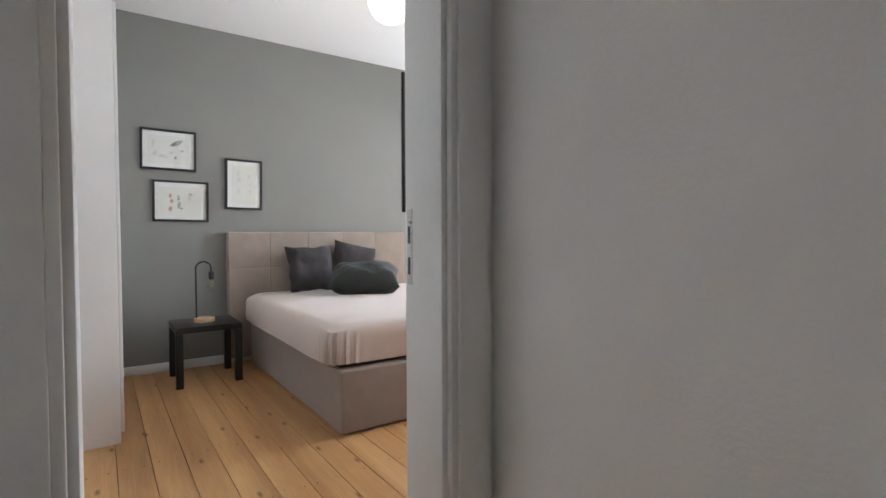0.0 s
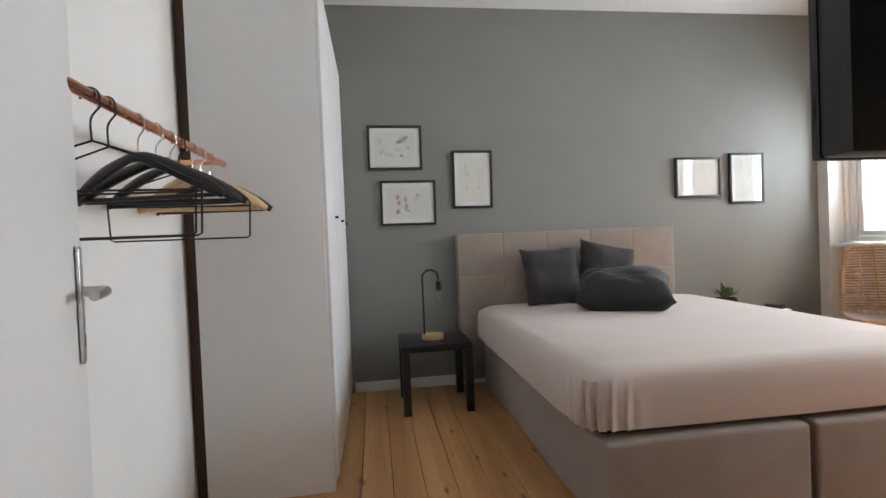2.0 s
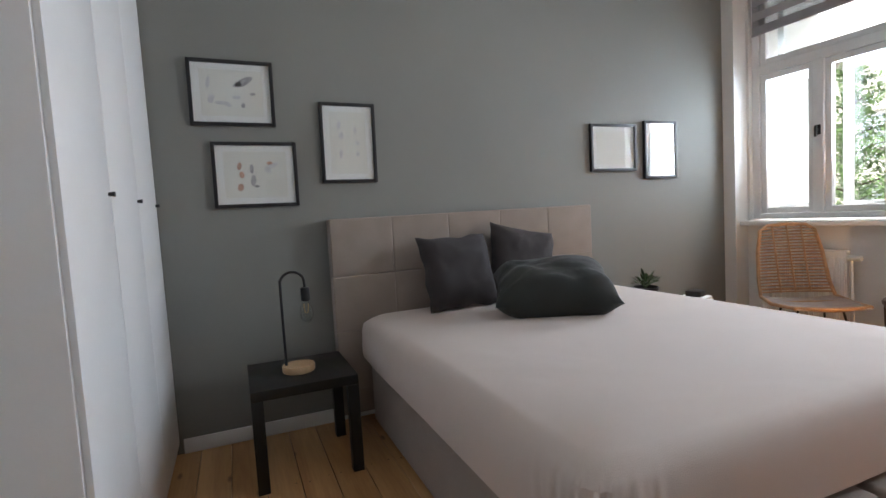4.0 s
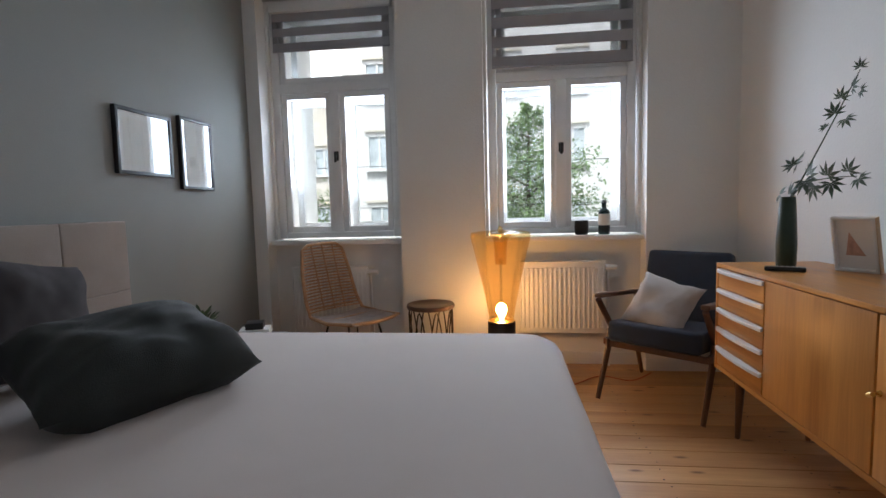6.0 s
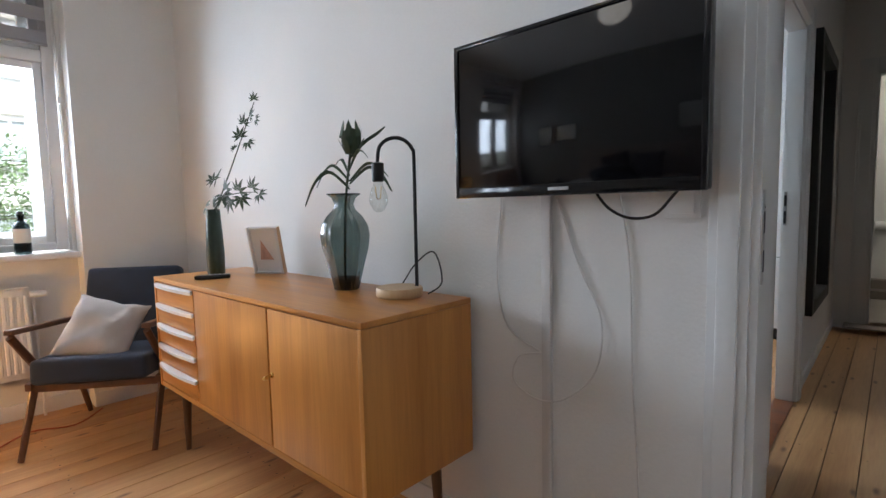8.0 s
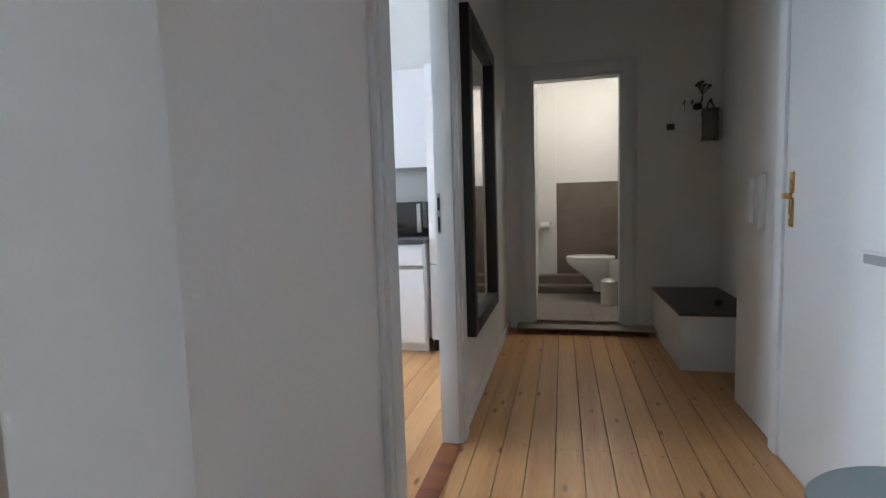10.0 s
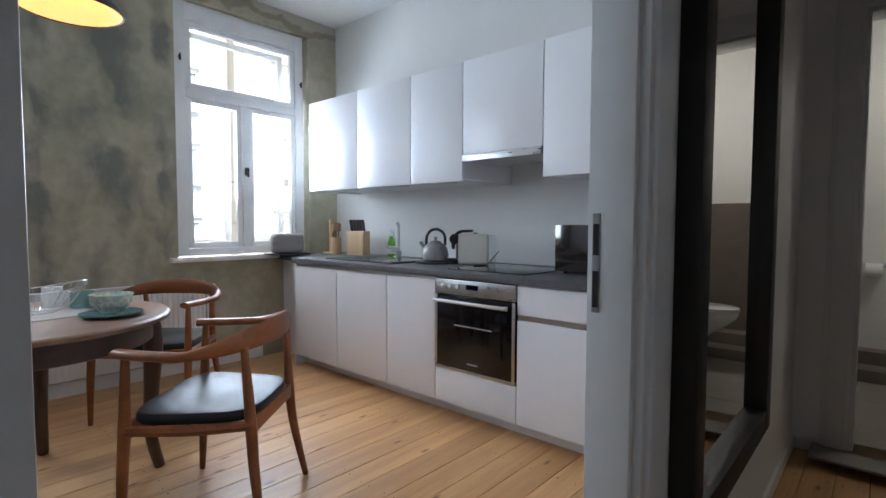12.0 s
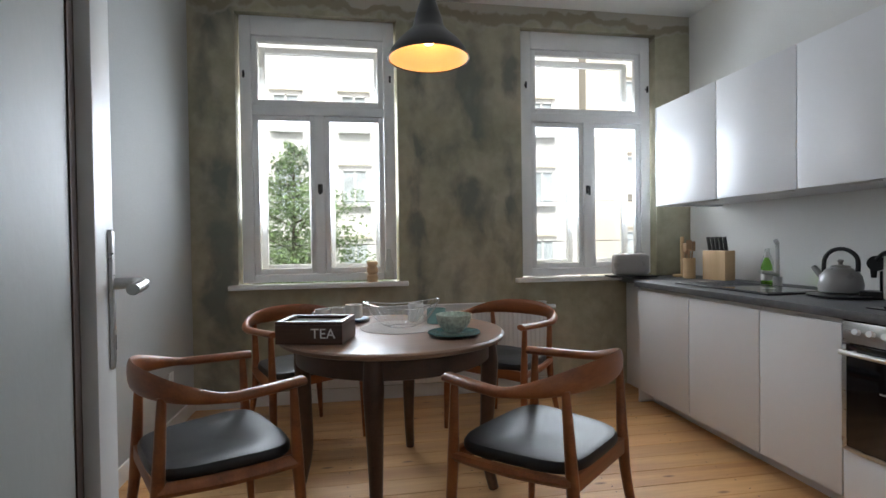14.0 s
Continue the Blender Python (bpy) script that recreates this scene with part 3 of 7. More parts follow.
# ---- windows ----
def window(name, y0, y1, z0, z1, zt, x, bars, label, top=0.0):
    """Old double casement window: frame, transom, mullion, two casements below and a fanlight, with a second outer set."""
    w = tagged(thing(name, label, "window"), kind="structure")
    f = bars
    bm = B()
    for a, b, c, d in ((y0, y0 + f, z0, z1), (y1 - f, y1, z0, z1), (y0 + f, y1 - f, z1 - f - top, z1), (y0 + f, y1 - f, z0, z0 + f * 0.7), (y0 + f, y1 - f, zt - 0.035, zt + 0.035)):
        box(bm, x, x + 0.07, a, b, c, d, 0.006)
    part("window_frame", bm, FRAME_WHITE, w)
    mid = (y0 + y1) / 2
    part("mullion", box(B(), x - 0.008, x + 0.05, mid - 0.036, mid + 0.036, z0 + f * 0.7, zt - 0.035, 0.008), FRAME_WHITE, w)

    def sash(a, b, c, d, s, xx, t):
        bm = B()
        for p, q, r, u in ((a, a + s, c, d), (b - s, b, c, d), (a + s, b - s, c, c + s), (a + s, b - s, d - s, d)):
            box(bm, xx, xx + t, p, q, r, u, 0.004)
        return bm

    for k, (a, b) in enumerate(((y0 + f, mid - 0.03), (mid + 0.03, y1 - f))):
        c, d = z0 + f * 0.7, zt - 0.035
        ob = part("casement", sash(a + 0.003, b - 0.003, c + 0.003, d - 0.003, 0.042, x + 0.012, 0.045), FRAME_WHITE, w)
        p = part("pane", box(B(), x + 0.03, x + 0.034, a + 0.04, b - 0.04, c + 0.04, d - 0.04), PANE, ob, soft=False)
        p.visible_shadow = False
        ob = part("outer_casement", sash(a + 0.02, b - 0.02, c + 0.02, d - 0.02, 0.05, x + 0.19, 0.04), FRAME_WHITE, w)
        p = part("pane", box(B(), x + 0.21, x + 0.214, a + 0.06, b - 0.06, c + 0.06, d - 0.06), PANE, ob, soft=False)
        p.visible_shadow = False
    ob = part("fanlight", sash(y0 + f + 0.003, y1 - f - 0.003, zt + 0.038, z1 - f - top - 0.003, 0.042, x + 0.012, 0.045), FRAME_WHITE, w)
    p = part("pane", box(B(), x + 0.03, x + 0.034, y0 + f + 0.04, y1 - f - 0.04, zt + 0.07, z1 - f - top - 0.04), PANE, ob, soft=False)
    p.visible_shadow = False
    ob = part("outer_fanlight", sash(y0 + f + 0.02, y1 - f - 0.02, zt + 0.05, z1 - f - top - 0.02, 0.05, x + 0.19, 0.04), FRAME_WHITE, w)
    bm = B()
    zk = z0 + 0.545 * (zt - z0)
    rod(bm, (x - 0.03, mid, zk), (x - 0.005, mid, zk), 0.008)
    box(bm, x - 0.042, x - 0.028, mid - 0.009, mid + 0.009, zk - 0.05, zk + 0.03, 0.006)
    box(bm, x - 0.010, x - 0.006, mid - 0.018, mid + 0.018, zk - 0.035, zk + 0.035, 0.002)
    part("handle", bm, BLACK_METAL, w, "small dark metal window catch")
    return w


window("window_1", W1[0] + 0.03, W1[1] - 0.02, 0.965, 2.71, 2.105, FACE + 0.175, 0.06, "white painted double casement window with a fanlight")
window("window_2", W2[0] + 0.03, W2[1] - 0.03, 0.965, 2.71, 2.105, FACE + 0.175, 0.06, "white painted double casement window behind the floor lamp")
window("window_3", KW1[0] + 0.02, KW1[1] - 0.02, 0.93, 2.968, 2.255, KE + 0.055, 0.085, "white painted kitchen double window with a fanlight", 0.06)
window("window_4", KW2[0] + 0.02, KW2[1] - 0.02, 0.93, 2.968, 2.255, KE + 0.055, 0.085, "white painted kitchen double window beside the units", 0.06)
for nm, y0, y1, x0, x1, z in (("sill_bedroom", W1[0] - 0.0, W1[1], FACE + 0.04, FACE + 0.19, 0.955), ("sill_bedroom_lamp", W2[0], W2[1], FACE + 0.04, FACE + 0.19, 0.955), ("sill_kitchen", 0.49, 1.83, KE - 0.06, KE + 0.07, 0.92), ("sill_kitchen_counter", -1.50, -0.39, KE - 0.06, KE + 0.07, 0.92)):
    structure(nm, box(B(), x0, x1, y0, y1, z - 0.035, z, 0.008), FRAME_WHITE, "white painted wooden window sill", True)


# ---- doors ----
def door_leaf(name, hinge, angle, width, height, label, handle_side=1, proud=0.0, paint=DOOR_WHITE, lift=0.0):
    """A plain room door with a rebate, standing open; its local x runs from the hinge to the free edge."""
    d = tagged(thing(name, label, "door", pose(hinge[0], hinge[1], 0.012, 0, 0, angle)), kind="structure")
    bm = box(B(), 0.0, width, -0.02, 0.02, 0, height, 0.003)
    part("leaf", bm, paint, d)
    part("lip", box(B(), width - 0.013, width + 0.013, -0.035 * handle_side, -0.0215 * handle_side, 0, height + 0.012, 0.003), DOOR_WHITE, d)
    for s in (-1, 1):
        push = Matrix.Translation((0, -proud if s < 0 else 0, lift))
        bm = box(B(), width - 0.085, width - 0.045, s * 0.0215, s * 0.029, 0.90, 1.13, 0.006, 3)
        bm.transform(push)
        h = part("door_handle", bm, STEEL, d, "brushed steel lever on a long plate")
        bm = rod(B(), (width - 0.065, s * 0.029, 1.04), (width - 0.065, s * 0.062, 1.04), 0.010)
        tube(bm, [(width - 0.065, s * 0.058, 1.04), (width - 0.085, s * 0.068, 1.04), (width - 0.12, s * 0.07, 1.04), (width - 0.19, s * 0.062, 1.038)], [0.010, 0.011, 0.0105, 0.009], 10)
        bm.transform(push)
        part("lever", bm, STEEL, h)
        part("keyhole", box(B(), width - 0.069, width - 0.061, s * 0.0292, s * 0.0298, 0.93, 0.955), BLACK_METAL, h).data.transform(push)
    return d


door_leaf("door_1", (0.290, 2.332), 110.5, 0.745, 2.09, "white painted bedroom door standing open with a steel lever", -1)
# The leaf takes the shaded copy of the white; its stile stays plain white.
d2 = door_leaf("door_2", (1.385, 1.065), 19.2, 0.805, 2.09, "white painted kitchen door standing open with a steel lever", 1, 0.0205, DOOR_WHITE_SHADED, 0.11)
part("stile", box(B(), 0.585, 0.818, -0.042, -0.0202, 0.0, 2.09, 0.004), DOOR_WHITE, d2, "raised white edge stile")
# Raised dark strip that paints the shadow gap along the stile.
part("groove", box(B(), 0.535, 0.5845, -0.0225, -0.0202, 0.0, 2.085), BROWN_BACK_AND_SHADE, d2, "narrow dark strip painting the shadow beside the stile")


def casing(name, axis, a0, a1, top, face, side, w, t, label):
    """Door casing round an opening, on one face of a wall."""
    bm = B()
    for p, q, z0, z1 in ((a0 - w, a0, 0, top + w), (a1, a1 + w, 0, top + w), (a0, a1, top, top + w)):
        for k, (i, o) in enumerate(((0, t), (0.022, t + 0.010))):
            f0, f1 = (face, face + side * (t if k == 0 else t + 0.009))
            pp, qq = p + i * (1 if k else 0), q - i * (1 if k else 0)
            if axis == "x":
                box(bm, pp, qq, min(f0, f1), max(f0, f1), z0, z1 - i, 0.005)
            else:
                box(bm, min(f0, f1), max(f0, f1), pp, qq, z0, z1 - i, 0.005)
    return structure(name, bm, DOOR_WHITE, label, True)


def lining(name, axis, a0, a1, top, f0, f1, label):
    bm = B()
    for p, q, z0, z1 in ((a0 - 0.002, a0 + 0.018, 0, top), (a1 - 0.018, a1 + 0.002, 0, top), (a0, a1, top - 0.018, top + 0.002)):
        if axis == "x":
            box(bm, p, q, f0 - 0.004, f1 + 0.004, z0, z1, 0.003)
        else:
            box(bm, f0 - 0.004, f1 + 0.004, p, q, z0, z1, 0.003)
    return structure(name, bm, DOOR_WHITE, label, True)


casing("trim_bedroom_door", "x", 0.303, 1.12, 2.12, HN, -1, 0.14, 0.022, "white painted door casing on the hall side")
casing("trim_bedroom_door_inner", "x", 0.303, 1.12, 2.12, SOUTH, 1, 0.09, 0.012, "white painted door casing on the bedroom side")
casing("trim_kitchen_door", "y", 0.168, 1.055, 2.12, HE, -1, 0.13, 0.022, "white painted kitchen door casing on the hall side")
casing("trim_bath_door", "x", 0.28, 1.04, 2.25, HS, 1, 0.12, 0.016, "white painted bathroom door casing")
lining("jamb_bedroom_door", "x", 0.303, 1.12, 2.12, KN, SOUTH, "white painted lining of the bedroom doorway")
lining("jamb_kitchen_door", "y", 0.168, 1.055, 2.12, HE, KW, "white painted lining of the kitchen doorway")
lining("jamb_bath_door", "x", 0.28, 1.04, 2.25, HS - 0.12, HS, "white painted lining of the bathroom doorway")


# ---- street seen through the windows ----
GROUND = -4.6
bm = B()
for v in ((-900, -900), (900, -900), (900, 900), (-900, 900)):
    bm.verts.new((v[0], v[1], GROUND))
bm.faces.new(bm.verts)
tagged(mesh_object("ground", bm, ASPHALT, False), "grey asphalt street below the windows", "ground", "", "structure")


def far_house(name, x, y0, y1, z1, wall_mat, label, first, step, win_w, rows, skip=0):
    """A house across the street: wall, roof edge, storey bands and rows of windows with frames and sills."""
    h = thing(name, label, "house")
    bm = box(B(), x, x + 9, y0, y1, GROUND, z1)
    part("wall", bm, wall_mat, h, soft=False)
    part("roof", box(B(), x - 0.35, x + 9.2, y0 - 0.2, y1 + 0.2, z1, z1 + 0.45, 0.05), FACADE, h)
    k = 0
    y = first
    while y < y1 - 0.8:
        for r, (zb, zh) in enumerate(rows):
            k += 1
            if skip and k % skip == 0:
                continue
            bm = box(B(), x - 0.03, x + 0.02, y - win_w / 2, y + win_w / 2, zb, zb + zh)
            wn = part("window", bm, FAR_GLASS, h, soft=False)
            bm = box(B(), x - 0.10, x - 0.02, y - 0.04, y + 0.04, zb, zb + zh)
            for s in (-1, 1):
                box(bm, x - 0.10, x - 0.02, y + s * win_w / 2 - 0.04, y + s * win_w / 2 + 0.04, zb, zb + zh)
            box(bm, x - 0.10, x - 0.02, y - win_w / 2, y + win_w / 2, zb + zh - 0.05, zb + zh)
            part("frame", bm, FRAME_WHITE, wn, soft=False)
            part("sill", box(B(), x - 0.22, x - 0.031, y - win_w / 2 - 0.12, y + win_w / 2 + 0.12, zb - 0.1, zb), FACADE_WHITE, wn, soft=False)
            part("lintel", box(B(), x - 0.12, x - 0.031, y - win_w / 2 - 0.15, y + win_w / 2 + 0.15, zb + zh + 0.15, zb + zh + 0.25), FACADE, wn, soft=False)
        y += step
    return h


far_house("apartment_house", 21.0, -8.3, 10.2, 11.5, FACADE_WHITE, "white rendered apartment house across the street with rows of windows", -6.6, 2.55, 0.95, [(-3.4, 1.5), (-0.1, 1.35), (2.75, 1.35), (5.6, 1.35), (8.5, 1.3)], 5)
far_house("cream_house", 21.6, -24.0, -8.9, 13.0, FACADE, "cream rendered house with narrow windows across the street", -22.6, 2.3, 0.8, [(-3.4, 1.6), (0.0, 1.6), (3.3, 1.6), (6.6, 1.6)], 0)
far_house("terracotta_house", 27.0, 12.0, 30.0, 7.0, FACADE, "cream house with a red tiled roof further along the street", 13.2, 2.6, 1.0, [(-3.4, 1.5), (-0.1, 1.4), (3.0, 1.4)], 0)
for ob in scene.objects:
    if ob.name.startswith("roof") and ob.parent and ob.parent.name == "terracotta_house":
        ob.data.materials[0] = FACADE_RED


def tree(name, at, height, spread, label, seed):
    """A tapered trunk with limbs and a crown of many small leaf blades."""
    rnd = random.Random(seed)
    t = thing(name, label, "tree", pose(*at))
    bm = tube(B(), [(0, 0, 0), (0.05, 0.02, height * 0.3), (-0.03, 0.05, height * 0.65), (0.02, 0, height * 0.97)], [0.17, 0.13, 0.07, 0.012], 9)
    limbs = []
    for i in range(44):
        z = height * (0.22 + 0.75 * i / 44)
        a = i * 2.4 + rnd.uniform(-0.4, 0.4)
        ln = (spread * 1.15 * (1 - z / height) ** 0.9 + 0.06) * rnd.uniform(0.7, 1.2)
        e = Vector((math.cos(a) * ln, math.sin(a) * ln, z + ln * rnd.uniform(0.1, 0.4)))
        s = Vector((0, 0, z))
        mid = (s + e) / 2 + Vector((0, 0, ln * 0.08))
        tube(bm, [s, mid, e], [0.035, 0.022, 0.006], 5)
        limbs.append((s, mid, e, ln))
    part("trunk", bm, BARK, t)
    verts, faces = [], []
    for s, mid, e, ln in limbs:
        for _ in range(int(50 + 175 * ln)):
            u = rnd.uniform(0.15, 1.08)
            p = s.lerp(mid, u * 2) if u < 0.5 else mid.lerp(e, u * 2 - 1)
            p = p + Vector((rnd.gauss(0, 0.17), rnd.gauss(0, 0.17), rnd.gauss(0, 0.16))) * (0.25 + 0.75 * ln)
            q = Euler((rnd.uniform(-0.9, 0.9), rnd.uniform(-0.9, 0.9), rnd.uniform(0, 6.3))).to_matrix()
            l = rnd.uniform(0.045, 0.095)
            n = len(verts)
            verts += [p + q @ Vector(c) for c in ((-l, 0, 0), (0, -l * 0.45, 0.01), (l, 0, -0.02), (0, l * 0.45, 0.01))]
            faces.append((n, n + 1, n + 2, n + 3))
    me = bpy.data.meshes.new("crown")
    me.from_pydata(verts, [], faces)
    me.materials.append(TREE_LEAF)
    c = new("crown", me)
    c.parent = t
    return t


tree("street_tree", (17.6, 2.9, GROUND), 9.3, 4.2, "leafy green street tree with a pointed crown", 4)
tree("street_tree", (15.5, 10.6, GROUND), 9.5, 2.6, "leafy green street tree beside the far house", 9)
w = tagged(thing("overhead_wires", "thin black wires strung across the street", "cable"), kind="stuff")
bm = B()
for dz in (0.0, 1.3):
    tube(bm, [(16.5, -20 + 5 * k, 1.3 + dz - 0.12 * math.sin(math.pi * k / 9)) for k in range(10)], 0.012, 5)
part("wire", bm, BLACK_METAL, w)


# ---- bedroom ----
def rounded_slab(bm, x0, x1, y0, y1, z0, z1, r, seg=3):
    return box(bm, x0, x1, y0, y1, z0, z1, r, seg)


def cushion_mesh(w, h, t, seed, pinch=0.07, sag=0.0):
    """A stuffed square cushion: thick middle, thin seamed edge, pulled corners and creases."""
    bm = bmesh.new()
    n = 30
    grid = {}
    for s in (1, -1):
        for i in range(n + 1):
            for j in range(n + 1):
                u, v = 2 * i / n - 1, 2 * j / n - 1
                if s == -1 and (i in (0, n) or j in (0, n)):
                    grid[s, i, j] = grid[1, i, j]
                    continue
                e = max(0.0, (1 - u ** 4) * (1 - v ** 4)) ** 0.62
                ku, kv = 1 - pinch * u * u * (1 - v * v), 1 - pinch * v * v * (1 - u * u)
                rad = math.atan2(abs(v) - 1.05, abs(u) - 1.05)
                ns = noise.noise((u * 1.7 + seed, v * 1.7, s * 2.0)) * 0.2 + noise.noise((u * 4 + seed, v * 4, s)) * 0.07 + 0.10 * noise.noise((rad * 7 + seed, u * 0.8, v * 0.8 + s)) * (u * u + v * v)
                grid[s, i, j] = bm.verts.new((u * w / 2 * ku + 0.012 * noise.noise((v * 2.5, seed, u)), v * h / 2 * kv + 0.012 * noise.noise((u * 2.5, seed + 3, v)), s * t / 2 * e * (1 + ns) - sag * (u * u) * 0.5))
    for s in (1, -1):
        for i in range(n):
            for j in range(n):
                q = [grid[s, i, j], grid[s, i + 1, j], grid[s, i + 1, j + 1], grid[s, i, j + 1]]
                bm.faces.new(q if s == 1 else q[::-1])
    return bm


BX0, BX1, BY0, BY1 = 1.425, 3.13, 3.56, 5.58
bed = thing("bed", "taupe fabric box-spring bed with a blush fitted sheet", "bed", pose(0, 0, 0))
for a, b in ((BX0, (BX0 + BX1) / 2 - 0.004), ((BX0 + BX1) / 2 + 0.004, BX1)):
    part("box_spring", box(B(), a + 0.02, b - (0.0 if b < 3 else 0.02), BY0 + 0.02, BY1, 0.012, 0.365, 0.018, 3), BED_FABRIC, bed)
for fx in (BX0 + 0.12, BX1 - 0.12):
    for fy in (BY0 + 0.12, BY1 - 0.12):
        part("foot", rod(B(), (fx, fy, 0), (fx, fy, 0.0125), 0.03), BLACK_PLASTIC, bed)
part("mattress_core", box(B(), BX0 + 0.05, BX1 - 0.05, BY0 + 0.11, BY1 - 0.02, 0.366, 0.40), DARK_GAP, bed)
# mattress with fitted sheet: rounded slab with folds gathered at the corners
bm = bmesh.new()
rows_ = []
prof = [(-0.02, 0.385), (0.004, 0.392), (0.007, 0.42), (0.008, 0.45), (0.008, 0.50), (0.006, 0.545), (-0.002, 0.578), (-0.014, 0.600), (-0.034, 0.614), (-0.07, 0.622), (-0.35, 0.626)]
pts = []
per = 600
cx_ = (BX0 + BX1) / 2 - 0.018
cy_ = (BY0 + 0.06 + BY1) / 2
hw, hh = (BX1 - BX0) / 2 + 0.016, (BY1 - BY0 - 0.06) / 2
for k in range(per):
    a = 2 * math.pi * k / per
    c, s = math.cos(a), math.sin(a)
    e = 0.09
    pts.append((math.copysign(abs(c) ** e, c), math.copysign(abs(s) ** e, s), a))
for off, z in prof:
    ring = []
    for ux, uy, a in pts:
        corner = (abs(ux) * abs(uy)) ** 6
        along_ = (1 - abs(ux)) * hw + (1 - abs(uy)) * hh
        low_ = max(0.0, min(1.0, (0.60 - z) / 0.12))
        run_ = ux * hw - uy * hh + 0.012 * noise.noise((ux * 9, uy * 9, z * 6))
        fold = (0.010 * math.sin(run_ * 118) + 0.006 * math.sin(run_ * 203 + 1.0)) * math.exp(-(along_ / 0.17) ** 2) * low_ * (1 if uy < 0 else 0.3)
        wob = 0.006 * noise.noise((ux * 5, uy * 5, z * 4)) if z < 0.62 else 0.0
        px_, py_ = cx_ + ux * (hw + off), cy_ + uy * (hh + off)
        soft_ = 0.003 * noise.noise((px_ * 2.1, py_ * 2.1, 0.3)) + 0.001 * noise.noise((px_ * 6 + py_ * 2, py_ * 3, 1.7))
        ring.append(bm.verts.new((cx_ + ux * (hw + off + fold + wob), cy_ + uy * (hh + off + fold + wob), z + (soft_ if 0.55 < z < 0.615 else 0.0 if z > 0.6 else 0.004 * noise.noise((px_ * 7, py_ * 7, z * 5))) - (0.018 * corner if 0.58 < z < 0.622 else 0.0) + (0.012 * corner if z < 0.4 else 0))))
    rows_.append(ring)
for a, b in zip(rows_, rows_[1:]):
    for k in range(per):
        bm.faces.new((a[k], a[(k + 1) % per], b[(k + 1) % per], b[k]))
bm.faces.new(rows_[-1])
bm.faces.new(rows_[0][::-1])
part("fitted_sheet", bm, SHEET, bed, "smooth blush cotton fitted sheet with gathered corners")
HBX0, HBX1 = 1.27, 3.02
hb = part("headboard", box(B(), HBX0, HBX1, 5.615, 5.685, 0.05, 1.155, 0.015, 3), BED_FABRIC, bed, "square-quilted taupe fabric headboard")
nq = 5
qw = (HBX1 - HBX0) / nq
for i in range(nq):
    for j, (z0, z1) in enumerate(((0.20, 0.532), (0.532, 0.838), (0.838, 1.155))):
        bm = box(B(), HBX0 + i * qw - 0.001, HBX0 + (i + 1) * qw + 0.001, 5.580, 5.625, z0 - 0.001, z1 + 0.001, 0.010, 3)
        part("panel", bm, BED_FABRIC, hb)


def cushion(label, mat, w, h, t, m, seed, group="cushions on the bed"):
    c = thing("cushion", label, "cushion", m, group)
    part("cover", cushion_mesh(w, h, t, seed), mat, c)
    return c


cushion("charcoal cotton cushion leaning on the headboard", CUSHION_DARK, 0.44, 0.43, 0.17, pose(1.935, 5.40, 0.825, 70, 0, 4), 1)
cushion("charcoal cotton cushion tilted against the headboard", CUSHION_DARK, 0.43, 0.43, 0.17, pose(2.37, 5.43, 0.84, 70, 13, -6), 5)
cushion("dark green velvet cushion lying on the sheet", CUSHION_GREEN, 0.60, 0.42, 0.26, pose(2.26, 4.97, 0.748, 16, 0, -28), 8)


def nightstand(label, m, w=0.46, d=0.46, h=0.45):
    s = thing("nightstand", label, "side table", m, "black bedside tables")
    part("top", box(B(), -w / 2, w / 2, -d / 2, d / 2, h - 0.045, h, 0.005), BLACK_WOOD, s)
    for sx in (-1, 1):
        for sy in (-1, 1):
            part("leg", box(B(), sx * w / 2 - (0.05 if sx > 0 else 0), sx * w / 2 + (0.05 if sx < 0 else 0), sy * d / 2 - (0.05 if sy > 0 else 0), sy * d / 2 + (0.05 if sy < 0 else 0), 0, h - 0.046, 0.003), BLACK_WOOD, s)
    return s


nightstand("low black wooden bedside table with a lamp on it", pose(1.03, 5.30, 0))
nightstand("low black wooden bedside table with a plant on it", pose(3.52, 5.38, 0))


def bulb(bm, at, r=0.032):
    x, y, z = at
    return lathe(bm, [(0.004, -0.055), (r * 0.55, -0.048), (r * 0.95, -0.025), (r, -0.005), (r * 0.8, 0.02), (r * 0.5, 0.04), (r * 0.4, 0.055)], 16, at)


